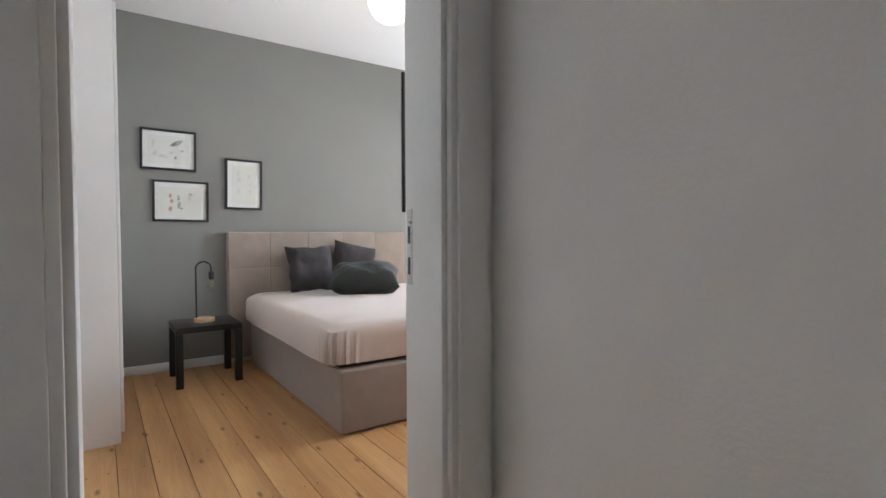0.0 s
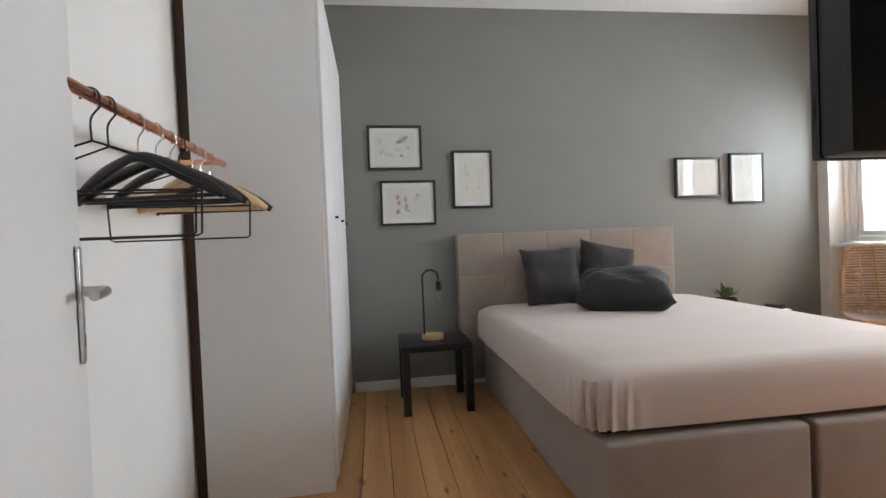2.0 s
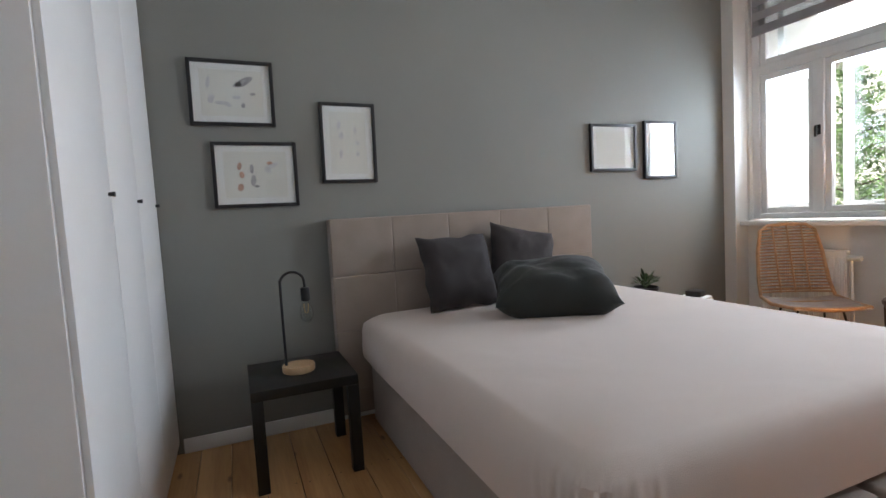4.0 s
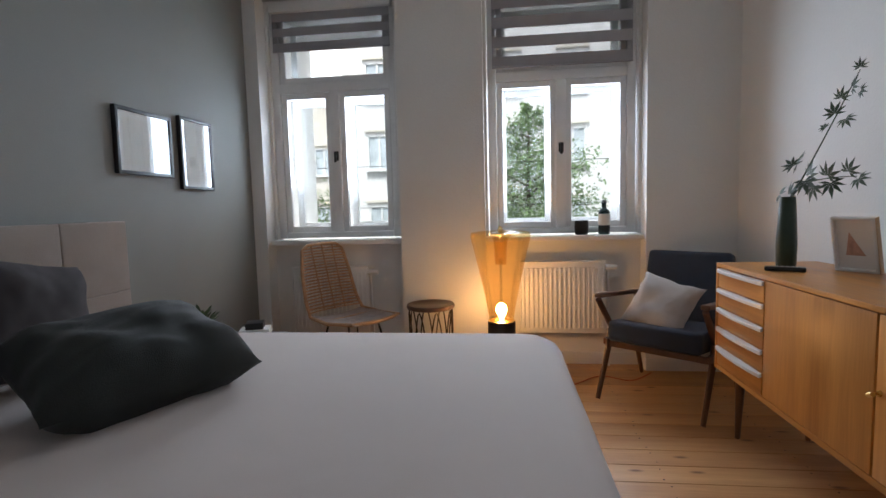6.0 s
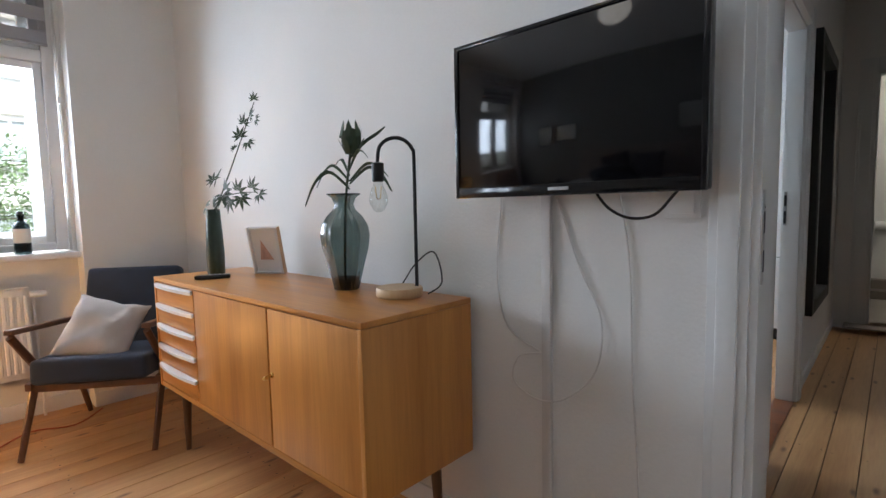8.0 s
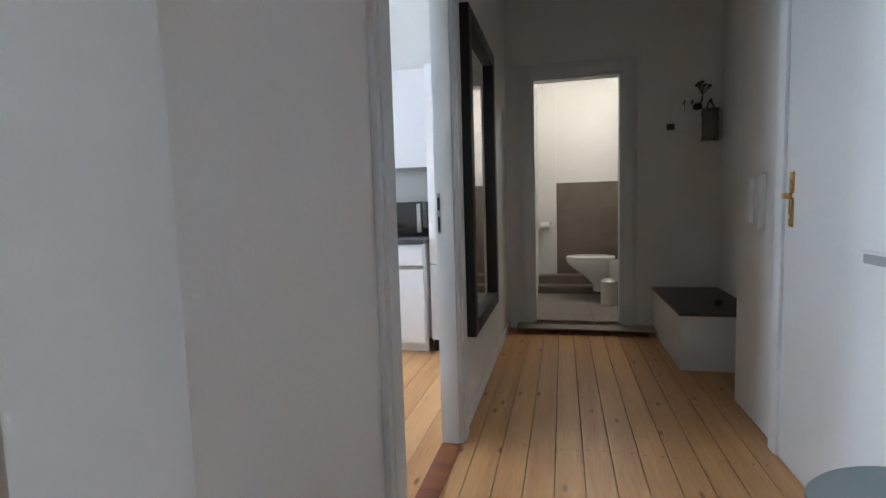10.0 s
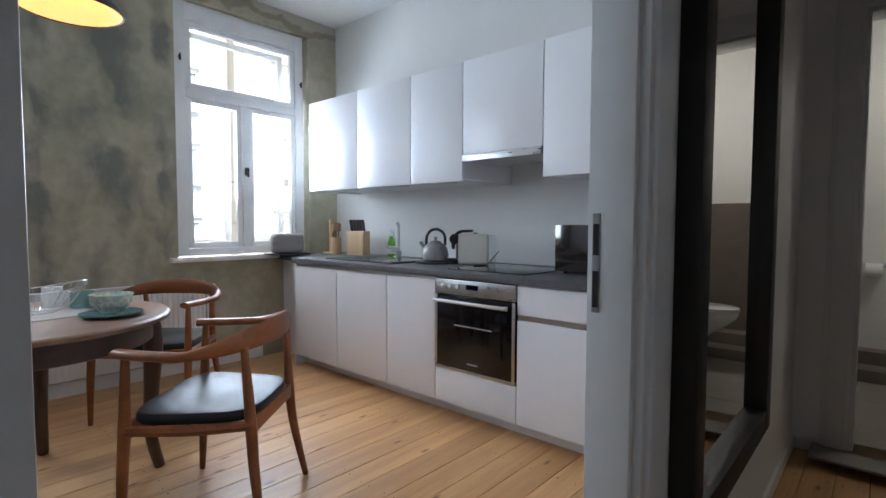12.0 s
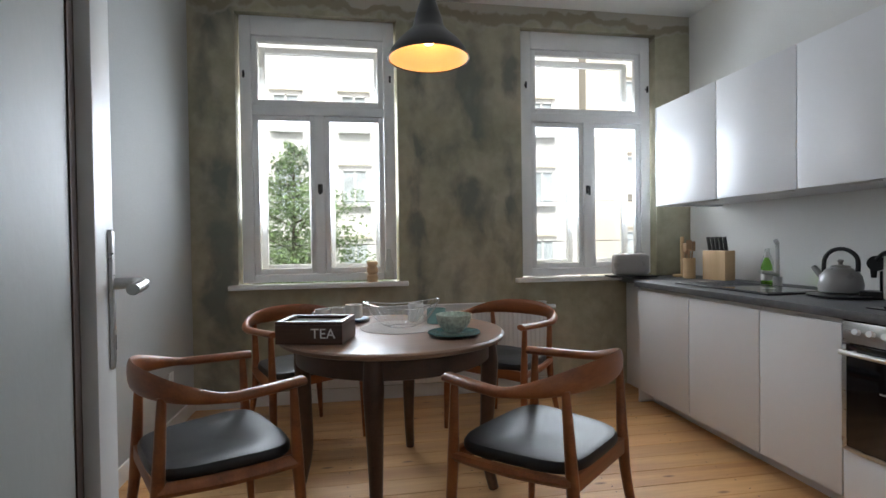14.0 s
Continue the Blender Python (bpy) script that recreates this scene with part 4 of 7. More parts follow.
def arc_lamp(label, m, base_r, stem_h, reach, drop):
    """A thin black crook lamp on a round wooden base with a bare clear bulb."""
    l = thing("table_lamp", label, "lamp", m, "crook table lamps")
    part("base", lathe(B(), [(base_r * 0.96, 0), (base_r, 0.006), (base_r, 0.026), (base_r * 0.97, 0.032)], 32), PALE_WOOD, l, "round pale wooden base")
    pts = [(-reach / 2, 0, 0.03), (-reach / 2, 0, stem_h * 0.5), (-reach / 2, 0, stem_h - reach / 2)]
    pts += [(-reach / 2 * math.cos(a), 0, stem_h - reach / 2 + reach / 2 * math.sin(a)) for a in (0.4, 0.8, 1.2, 1.57, 1.95, 2.35, 2.75)]
    pts.append((reach / 2, 0, stem_h - reach / 2 - 0.02))
    part("stem", tube(B(), pts, 0.0065, 10), BLACK_METAL, l)
    zb = stem_h - reach / 2 - 0.02
    s = part("socket", lathe(B(), [(0.012, 0), (0.021, -0.004), (0.021, -0.062), (0.017, -0.066)][::-1], 18, (reach / 2, 0, zb)), BLACK_METAL, l)
    p = part("bulb", bulb(B(), (reach / 2, 0, zb - 0.115)), CLEAR, l, "clear unlit glass bulb")
    part("filament", tube(B(), [(reach / 2 - 0.01, 0, zb - 0.08), (reach / 2 - 0.006, 0, zb - 0.12), (reach / 2 + 0.006, 0, zb - 0.12), (reach / 2 + 0.01, 0, zb - 0.08)], 0.0015, 5), BRASS, p)
    return l


arc_lamp("black metal crook lamp on a round wooden base", pose(1.025, 5.28, 0.451, 0, 0, -8), 0.075, 0.47, 0.11, 0.1)


def picture(label, x0, x1, z0, z1, tilt, strokes, y=NORTH, group="framed drawings on the grey wall"):
    w, h = x1 - x0, z1 - z0
    p = thing("picture_frame", label, "picture", pose((x0 + x1) / 2, y - 0.0145, (z0 + z1) / 2, 0, tilt, 0), group)
    bm = B()
    f = 0.018
    for a, b, c, d in ((-w / 2, -w / 2 + f, -h / 2, h / 2), (w / 2 - f, w / 2, -h / 2, h / 2), (-w / 2 + f, w / 2 - f, -h / 2, -h / 2 + f), (-w / 2 + f, w / 2 - f, h / 2 - f, h / 2)):
        box(bm, a, b, -0.012, 0.012, c, d, 0.002)
    part("frame", bm, BLACK_FRAME, p)
    sh = part("sheet", box(B(), -w / 2 + f, w / 2 - f, 0.0, 0.008, -h / 2 + f, h / 2 - f), PAPER, p, "white drawing paper")
    part("inner_sheet", box(B(), -w / 2 + 0.055, w / 2 - 0.055, -0.0015, -0.0005, -h / 2 + 0.05, h / 2 - 0.05), PAPER_CREAM, p)
    for mat, blobs in strokes:
        bm = B()
        for bx, bz, bw, bh, rot in blobs:
            bmesh.ops.create_circle(bm, cap_ends=True, segments=12, radius=0.5, matrix=Matrix.Translation((bx, -0.0025, bz)) @ Euler((0, radians(rot), 0)).to_matrix().to_4x4() @ Matrix.Diagonal((bw, 1, bh, 1)) @ Euler((radians(90), 0, 0)).to_matrix().to_4x4())
        part("drawing", bm, mat, sh, soft=False)
    pg = part("glass", box(B(), -w / 2 + f, w / 2 - f, -0.008, -0.0065, -h / 2 + f, h / 2 - f), PANE, p, soft=False)
    pg.visible_shadow = False
    return p


INK_GREY = material("grey_wash", (0.40, 0.38, 0.38), 0.9, 0.25, 40, 0, 90)
INK_RED = material("rust_wash", (0.55, 0.34, 0.26), 0.9, 0.2, 40, 0, 90)
INK_PALE = material("pale_wash", (0.62, 0.60, 0.60), 0.9, 0.1, 40, 0, 90)
picture("black framed drawing of grey birds on white paper", 0.637, 1.046, 1.665, 1.998, 0.6, [(INK_GREY, [(0.06, 0.06, 0.10, 0.035, -30), (0.03, 0.045, 0.05, 0.018, -20), (0.10, 0.0, 0.03, 0.015, 0), (0.05, -0.06, 0.02, 0.025, 0)]), (INK_PALE, [(-0.10, -0.03, 0.03, 0.05, 20), (-0.05, -0.05, 0.07, 0.02, 0), (-0.11, 0.05, 0.02, 0.06, 10), (0.02, -0.02, 0.04, 0.02, 0), (-0.02, -0.06, 0.03, 0.02, 20)])])
picture("black framed drawing with rust and grey figures", 0.716, 1.137, 1.243, 1.583, 0.5, [(INK_RED, [(-0.08, 0.045, 0.022, 0.04, 10), (-0.07, 0.0, 0.025, 0.035, -10), (-0.08, -0.065, 0.03, 0.04, 15), (0.07, 0.06, 0.03, 0.02, 0)]), (INK_GREY, [(-0.02, 0.03, 0.02, 0.05, 0), (-0.015, -0.03, 0.025, 0.06, 8), (0.0, -0.06, 0.025, 0.015, 0)]), (INK_PALE, [(0.08, 0.045, 0.08, 0.025, -25), (0.06, 0.02, 0.04, 0.02, 10)])])
picture("black framed upright drawing of pale outlines", 1.272, 1.585, 1.357, 1.80, 0.8, [(INK_PALE, [(-0.05, 0.10, 0.02, 0.05, 10), (-0.04, 0.04, 0.03, 0.04, 0), (0.04, 0.07, 0.02, 0.04, -10), (-0.045, -0.06, 0.02, 0.05, 0), (0.05, -0.06, 0.02, 0.03, 0), (0.05, 0.0, 0.03, 0.02, 30)])])
picture("small black framed pale drawing beside another", 3.12, 3.527, 1.383, 1.712, 0.3, [(INK_PALE, [(-0.05, 0.0, 0.02, 0.03, 0), (0.07, -0.06, 0.02, 0.02, 0)])])
picture("small black framed upright drawing near the window", 3.606, 3.921, 1.322, 1.742, 0.2, [(INK_RED, [(0.05, -0.09, 0.02, 0.012, 0)])])

# wardrobe
wd = thing("wardrobe", "tall plain white wardrobe against the side wall", "wardrobe", pose(0, 0, 0))
part("body", box(B(), -0.115, 0.435, 4.195, 5.69, 0.0, 2.376, 0.002), GLOSS_WHITE, wd)
# Dark brown block filling the gap between the wardrobe and the wall.
part("back_panel", box(B(), -0.165, -0.116, 4.225, 5.69, 0.0, 2.376), BROWN_BACK_AND_SHADE, wd, "dark brown strip between wardrobe and wall")
for k in range(3):
    a = 4.205 + k * 0.495
    dr = part("door", box(B(), 0.436, 0.452, a, a + 0.49, 0.06, 2.37, 0.002), GLOSS_WHITE, wd)
    part("knob", rod(B(), (0.452, a + 0.46, 1.27), (0.470, a + 0.46, 1.27), 0.006, 0.008), BLACK_METAL, dr)

# clothes rail with hangers
rail = thing("clothes_rail", "copper pipe clothes rail fixed to the wall", "rail", pose(0, 0, 0))
RX, RZ = 0.05, 1.475
part("pipe", tube(B(), [(RX, 2.98, RZ), (RX, 3.4, RZ), (RX, 3.8, RZ), (RX, 4.08, RZ)], 0.014, 14), COPPER, rail)
for yy in (2.99, 4.075):
    part("bracket", tube(B(), [(RX, yy, RZ), (RX - 0.02, yy, RZ + 0.006), (RX - 0.05, yy, RZ + 0.008), (WEST + 0.006, yy, RZ + 0.008)], 0.012, 12), COPPER, rail)
    part("flange", rod(B(), (WEST, yy, RZ + 0.008), (WEST + 0.01, yy, RZ + 0.008), 0.026), COPPER, rail)
    if yy < 3.5:
        part("strap", box(B(), RX - 0.012, RX + 0.012, yy - 0.003, yy + 0.003, RZ + 0.01, RZ + 0.085, 0.002), COPPER, rail)


def hook(bm, x, y, z, r=0.019, wire=0.0024):
    tube(bm, [(x, y, z - 0.10), (x, y, z - 0.05), (x + r, y, z - 0.022)] + [(x + r * math.cos(a), y, z + r * math.sin(a)) for a in (-0.3, 0.1, 0.6, 1.1, 1.6, 2.1, 2.6, 3.1, 3.5)], wire, 7)
    return bm


def hanger(kind, y, turn, seed):
    """A coat hanger whose hook lies over the rail."""
    names = {"black": ("black wooden coat hanger on the copper rail", BLACK_WOOD), "wire": ("black wire coat hanger on the copper rail", BLACK_METAL), "wood": ("pale wooden coat hanger on the copper rail", PALE_WOOD)}
    label, mat = names[kind]
    h = thing("coat_hanger", label, "hanger", pose(RX, y, RZ, 0, 0, turn), "hangers on the rail")
    part("hook", hook(B(), 0, 0, -0.0025), BLACK_METAL if kind == "wire" else CHROME, h)
    if kind == "wire":
        bm = tube(B(), [(0, 0, -0.10), (0.10, 0, -0.135), (0.20, 0, -0.19), (0.205, 0, -0.20), (0.20, 0, -0.31), (0.19, 0, -0.315), (-0.19, 0, -0.315), (-0.20, 0, -0.31), (-0.205, 0, -0.20), (-0.20, 0, -0.19), (-0.10, 0, -0.135)], 0.0028, 7, True)
        tube(bm, [(-0.205, 0, -0.21), (0.205, 0, -0.21)], 0.0028, 7)
        part("wire_body", bm, mat, h)
    else:
        bm = tube(B(), [(-0.215, 0.03, -0.205), (-0.17, 0.015, -0.175), (-0.10, 0, -0.135), (-0.03, -0.005, -0.105), (0, -0.006, -0.10), (0.03, -0.005, -0.105), (0.10, 0, -0.135), (0.17, 0.015, -0.175), (0.215, 0.03, -0.205)], [0.013, 0.023, 0.024, 0.020, 0.018, 0.020, 0.024, 0.023, 0.013], 10, False, 0.55)
        part("shoulder", bm, mat, h)
        part("bar", rod(B(), (-0.195, 0.022, -0.205), (0.195, 0.022, -0.205), 0.006), mat, h)
    return h


for i, (kd, yy, tn) in enumerate((("wire", 3.10, 6), ("wire", 3.17, -3), ("black", 3.32, -14), ("black", 3.43, 5), ("black", 3.53, -8), ("wire", 3.60, 10), ("wood", 3.72, -16), ("wood", 3.80, 6), ("black", 3.90, -5))):
    hanger(kd, yy, tn, i)


# ---- bedroom: window side ----
def blind(label, y0, y1, zb, bands):
    b = thing("roller_blind", label, "blind", pose(0, 0, 0), "striped roller blinds")
    x = FACE + 0.125
    part("cassette", box(B(), x - 0.03, x + 0.04, y0, y1, 2.64, 2.715, 0.012), WHITE_PLASTIC, b)
    z = 2.64
    step = (2.64 - zb) / bands
    for k in range(bands):
        part("opaque_band", box(B(), x, x + 0.003, y0 + 0.015, y1 - 0.015, z - step * 0.56, z), BLIND_GREY, b, soft=False)
        if k < bands - 1:
            s = part("sheer_band", box(B(), x, x + 0.002, y0 + 0.015, y1 - 0.015, z - step, z - step * 0.56), BLIND_SHEER, b, soft=False)
        z -= step
    part("bottom_bar", rod(B(), (x, y0 + 0.015, zb + step * 0.44), (x, y1 - 0.015, zb + step * 0.44), 0.009), BLIND_GREY, b)
    part("bead_chain", tube(B(), [(x - 0.02, y0 - 0.012, 2.66), (x - 0.02, y0 - 0.014, 1.75), (x - 0.005, y0 - 0.014, 1.735), (x, y0 - 0.012, 2.66)], 0.0022, 5), WHITE_PLASTIC, b)
    part("chain_clip", box(B(), x - 0.028, x - 0.012, y0 - 0.022, y0 - 0.006, 1.83, 1.87, 0.004), WHITE_PLASTIC, b)
    return b


blind("grey and sheer striped roller blind, half raised", W1[0] + 0.05, W1[1] - 0.05, 2.32, 3)
blind("grey and sheer striped roller blind, lowered over the fanlight", W2[0] + 0.05, W2[1] - 0.05, 2.10, 4)


def radiator(label, x, y0, y1, z0, z1, n, valve):
    """A ribbed panel radiator that hangs on a wall behind it (to +x)."""
    r = thing("radiator", label, "radiator", pose(0, 0, 0), "white panel radiators")
    part("back_panel", box(B(), x + 0.035, x + 0.045, y0, y1, z0, z1, 0.003), GLOSS_WHITE, r)
    front = part("front_panel", box(B(), x + 0.008, x + 0.016, y0, y1, z0, z1, 0.003), GLOSS_WHITE, r)
    w = (y1 - y0) / n
    for k in range(n):
        a = y0 + k * w
        part("rib", box(B(), x - 0.002, x + 0.0075, a + w * 0.22, a + w * 0.78, z0 + 0.035, z1 - 0.035, 0.004), GLOSS_WHITE, front)
    part("grille", box(B(), x, x + 0.05, y0, y1, z1 + 0.0005, z1 + 0.012, 0.003), GLOSS_WHITE, r)
    part("side_plate", box(B(), x, x + 0.05, y1 + 0.0005, y1 + 0.008, z0, z1 + 0.01, 0.003), GLOSS_WHITE, r)
    part("valve", rod(B(), (x + 0.02, y0 - 0.002, z1 - 0.035), (x + 0.02, y0 - 0.08, z1 - 0.035), 0.021, 0.017), WHITE_PLASTIC, r, "white thermostat valve")
    bm = tube(B(), [(x + 0.025, y0 - 0.02, z1 - 0.05), (x + 0.03, y0 - 0.03, z0 - 0.02), (x + 0.03, y0 - 0.03, 0.003)], 0.008, 8)
    part("pipe", bm, GLOSS_WHITE, r)
    return r


radiator("white ribbed panel radiator under the window sill", FACE + 0.05, 3.13, 3.72, 0.25, 0.76, 18, 0)
radiator("white panel radiator behind the rattan chair", FACE + 0.05, 4.86, 5.44, 0.25, 0.74, 18, 0)
bm = B()
for y0, y1, x in ((SOUTH + 0.02, W2[0], FACE), (W2[1], W1[0], FACE), (W2[0], W2[1], FACE + 0.14), (W1[0], W1[1], FACE + 0.14)):
    box(bm, x - 0.016, x, y0, y1, 0, 0.09, 0.004)
structure("baseboard_bedroom_facade", bm, GLOSS_WHITE, "white painted skirting under the windows", True)
bm = box(B(), 0.47, FACE, NORTH - 0.014, NORTH, 0, 0.075, 0.004)
structure("baseboard_bedroom_north", bm, GLOSS_WHITE, "low white skirting along the grey wall", True)
bm = box(B(), 1.22, FACE, SOUTH, SOUTH + 0.014, 0, 0.09, 0.004)
structure("baseboard_bedroom_south", bm, GLOSS_WHITE, "white painted skirting under the television", True)

# floor lamp: amber glass body on a dark drum
fl = thing("floor_lamp", "amber blown-glass floor lamp glowing on a dark drum base", "lamp", pose(4.12, 3.865, 0))
part("base", lathe(B(), [(0.086, 0), (0.090, 0.004), (0.090, 0.42), (0.086, 0.428)], 36), BRONZE, fl, "dark bronze drum base")
part("tray", lathe(B(), [(0.084, 0.429), (0.086, 0.434), (0.07, 0.436), (0.01, 0.436)], 36), BRASS, fl, "brass dish under the bulb")
prof = [(0.078, 0.437), (0.090, 0.52), (0.118, 0.66), (0.150, 0.80), (0.178, 0.92), (0.190, 0.965), (0.194, 0.99), (0.186, 1.008), (0.150, 1.014), (0.105, 1.006), (0.066, 0.985), (0.045, 0.955), (0.038, 0.90), (0.036, 0.80)]
g = part("glass_body", lathe(B(), prof, 48, caps=False), AMBER, fl, "flared amber glass body")
g.visible_shadow = False
part("glass_stem", lathe(B(), [(0.008, 0.50), (0.008, 0.80), (0.016, 0.815), (0.016, 0.83), (0.008, 0.84)], 16), CLEAR, fl).visible_shadow = False
part("finial", lathe(B(), [(0.006, 1.0), (0.018, 1.02), (0.018, 1.03), (0.010, 1.045), (0.004, 1.05)], 18), AMBER, fl)
part("bulb", lathe(B(), [(0.012, 0.437), (0.016, 0.46), (0.030, 0.48), (0.036, 0.505), (0.030, 0.53), (0.014, 0.545), (0.003, 0.548)], 20), BULB_WARM, fl, "glowing warm bulb")
tube_ = tube(B(), [(4.05, 3.72, 0.006), (4.0, 3.55, 0.006), (4.15, 3.38, 0.006), (4.3, 3.2, 0.006), (4.22, 3.02, 0.006), (4.38, 2.85, 0.006)], 0.004, 6)
tagged(mesh_object("power_cord", tube_, RED_CORD), "orange-red textile power cord lying on the boards", "cable")

# rattan chair
rc = thing("rattan_chair", "natural rattan chair with a cane back and thin metal legs", "chair", pose(4.18, 4.90, 0, 0, 0, 146))
# shell outline: seat pan to back, local +y is the way it faces
edge = []
for s in (-1, 1):
    side = [(s * 0.20, 0.27, 0.46), (s * 0.235, 0.05, 0.445), (s * 0.225, -0.14, 0.46), (s * 0.215, -0.20, 0.56), (s * 0.20, -0.25, 0.75), (s * 0.17, -0.285, 0.90), (s * 0.12, -0.29, 0.935)]
    edge.append(side)
loop_ = edge[0] + [(0.0, -0.292, 0.942)] + edge[1][::-1] + [(0.0, 0.30, 0.455)]
part("rim", tube(B(), loop_, 0.012, 8, True), RATTAN, rc)
bk = part("backrest", tube(B(), [(-0.19, -0.20, 0.50), (0.19, -0.20, 0.50)], 0.008, 6), RATTAN, rc)
for k in range(22):
    u = k / 21
    z = 0.485 + 0.425 * u
    y = -0.165 - 0.118 * u - 0.02 * math.sin(u * 3)
    hwid = 0.222 - 0.085 * max(0, u - 0.2) ** 1.6
    part("cane", tube(B(), [(-hwid, y + 0.01, z), (-hwid / 2, y - 0.018, z), (0, y - 0.024, z), (hwid / 2, y - 0.018, z), (hwid, y + 0.01, z)], 0.0058, 6), RATTAN, bk)
for sx in (-0.09, 0.0, 0.09):
    part("upright", tube(B(), [(sx, -0.165, 0.48), (sx, -0.225, 0.68), (sx, -0.295, 0.93)], 0.006, 6), RATTAN, bk)
st = part("seat", tube(B(), [(-0.21, 0.0, 0.447), (0.21, 0.0, 0.447)], 0.008, 6), RATTAN, rc)
for k in range(20):
    y = -0.15 + 0.43 * k / 19
    hwid = 0.228 if y < 0.1 else 0.228 - 0.03 * (y - 0.1) / 0.17
    part("cane", tube(B(), [(-hwid, y, 0.455), (0, y, 0.440), (hwid, y, 0.455)], 0.006, 6), RATTAN_GREY, st)
for sx in (-1, 1):
    for sy in (-1, 1):
        part("leg", tube(B(), [(sx * 0.12, sy * 0.10 + 0.03, 0.445), (sx * 0.19, sy * 0.20 + 0.03, 0.0)], 0.007, 8), BLACK_METAL, rc)

# small stool
so = thing("stool", "small round stool with a dark wooden top and looped legs", "stool", pose(4.22, 4.345, 0))
part("top", lathe(B(), [(0.155, 0.495), (0.163, 0.50), (0.165, 0.515), (0.160, 0.525), (0.13, 0.528), (0.12, 0.522)], 40), WALNUT, so)
for k in range(8):
    a = 2 * math.pi * k / 8
    b = a + 2 * math.pi / 8
    m_ = (a + b) / 2
    part("loop", tube(B(), [(0.13 * math.cos(a), 0.13 * math.sin(a), 0.003), (0.145 * math.cos(a + 0.1), 0.145 * math.sin(a + 0.1), 0.28), (0.15 * math.cos(m_), 0.15 * math.sin(m_), 0.488), (0.145 * math.cos(b - 0.1), 0.145 * math.sin(b - 0.1), 0.28), (0.13 * math.cos(b), 0.13 * math.sin(b), 0.003)], 0.005, 6), BRONZE, so)
part("foot_ring", tube(B(), [(0.13 * math.cos(k * 0.314), 0.13 * math.sin(k * 0.314), 0.012) for k in range(20)], 0.005, 6, True), BRONZE, so)

# armchair: local +y is the way it faces
ac = thing("armchair", "navy felt mid-century armchair with slanted wooden arms", "armchair", pose(3.975, 2.868, 0, 0, 0, 52))
part("seat", box(B(), -0.265, 0.265, -0.22, 0.30, 0.33, 0.455, 0.035, 4, pose(0, 0, 0, 5, 0, 0)), NAVY, ac)
part("backrest", box(B(), -0.255, 0.255, -0.05, 0.05, 0.0, 0.47, 0.035, 4, pose(0, -0.225, 0.40, 17, 0, 0)), NAVY, ac)
for s in (-1, 1):
    x = s * 0.295
    part("arm", box(B(), x - 0.022, x + 0.022, -0.25, 0.32, -0.013, 0.013, 0.008, 3, pose(0, 0, 0.605, 5, 0, 0)), WALNUT_WARM, ac)
    part("front_leg", tube(B(), [(x, 0.315, 0.003), (x, 0.16, 0.34), (x, 0.15, 0.40)], [0.014, 0.021, 0.021], 8, False, 0.8), WALNUT_WARM, ac)
    part("arm_post", tube(B(), [(x, 0.31, 0.61), (x, 0.09, 0.36), (x, 0.04, 0.30)], [0.018, 0.02, 0.016], 8, False, 0.8), WALNUT_WARM, ac)
    part("rear_leg", tube(B(), [(x, -0.32, 0.003), (x, -0.20, 0.35), (x, -0.235, 0.595)], [0.013, 0.02, 0.016], 8, False, 0.8), WALNUT_WARM, ac)
    part("side_rail", box(B(), x - 0.014, x + 0.014, -0.24, 0.22, 0.315, 0.355, 0.006), WALNUT_WARM, ac)
for yy in (-0.19, 0.18):
    part("cross_rail", box(B(), -0.28, 0.28, yy - 0.014, yy + 0.014, 0.30, 0.335, 0.004), WALNUT_WARM, ac)
c = thing("cushion", "pale linen cushion propped on the navy armchair", "cushion", pose(3.93, 2.925, 0.57, 56, 12, 224))
part("cover", cushion_mesh(0.37, 0.35, 0.13, 3, 0.08), LINEN, c)

# window sill things
cp = thing("cup", "small black ceramic cup on the window sill", "cup", pose(4.57, 3.285, 0.956))
part("body", lathe(B(), [(0.040, 0), (0.047, 0.01), (0.05, 0.05), (0.048, 0.10), (0.043, 0.10), (0.044, 0.03), (0.005, 0.02)], 28), BLACK_CERAMIC, cp)
bt = thing("bottle", "smoked glass bottle with a pale label on the sill", "bottle", pose(4.57, 3.127, 0.956))
part("glass", lathe(B(), [(0.036, 0), (0.04, 0.006), (0.04, 0.15), (0.034, 0.17), (0.016, 0.188), (0.015, 0.215), (0.019, 0.217), (0.019, 0.227)], 28), SMOKE_DARK, bt)
part("label", lathe(B(), [(0.0405, 0.065), (0.0408, 0.07), (0.0408, 0.14), (0.0405, 0.145)], 28), PAPER_CREAM, bt)
part("stopper", lathe(B(), [(0.013, 0.228), (0.017, 0.23), (0.017, 0.24), (0.012, 0.245)], 18), BLACK_PLASTIC, bt)
pl = thing("potted_plant", "small leafy houseplant in a black pot on the bedside table", "plant", pose(3.37, 5.47, 0.451) @ Matrix.Scale(1.3, 4))
part("pot", lathe(B(), [(0.05, 0), (0.06, 0.005), (0.068, 0.09), (0.062, 0.092), (0.058, 0.075), (0.004, 0.073)], 28), BLACK_CERAMIC, pl)


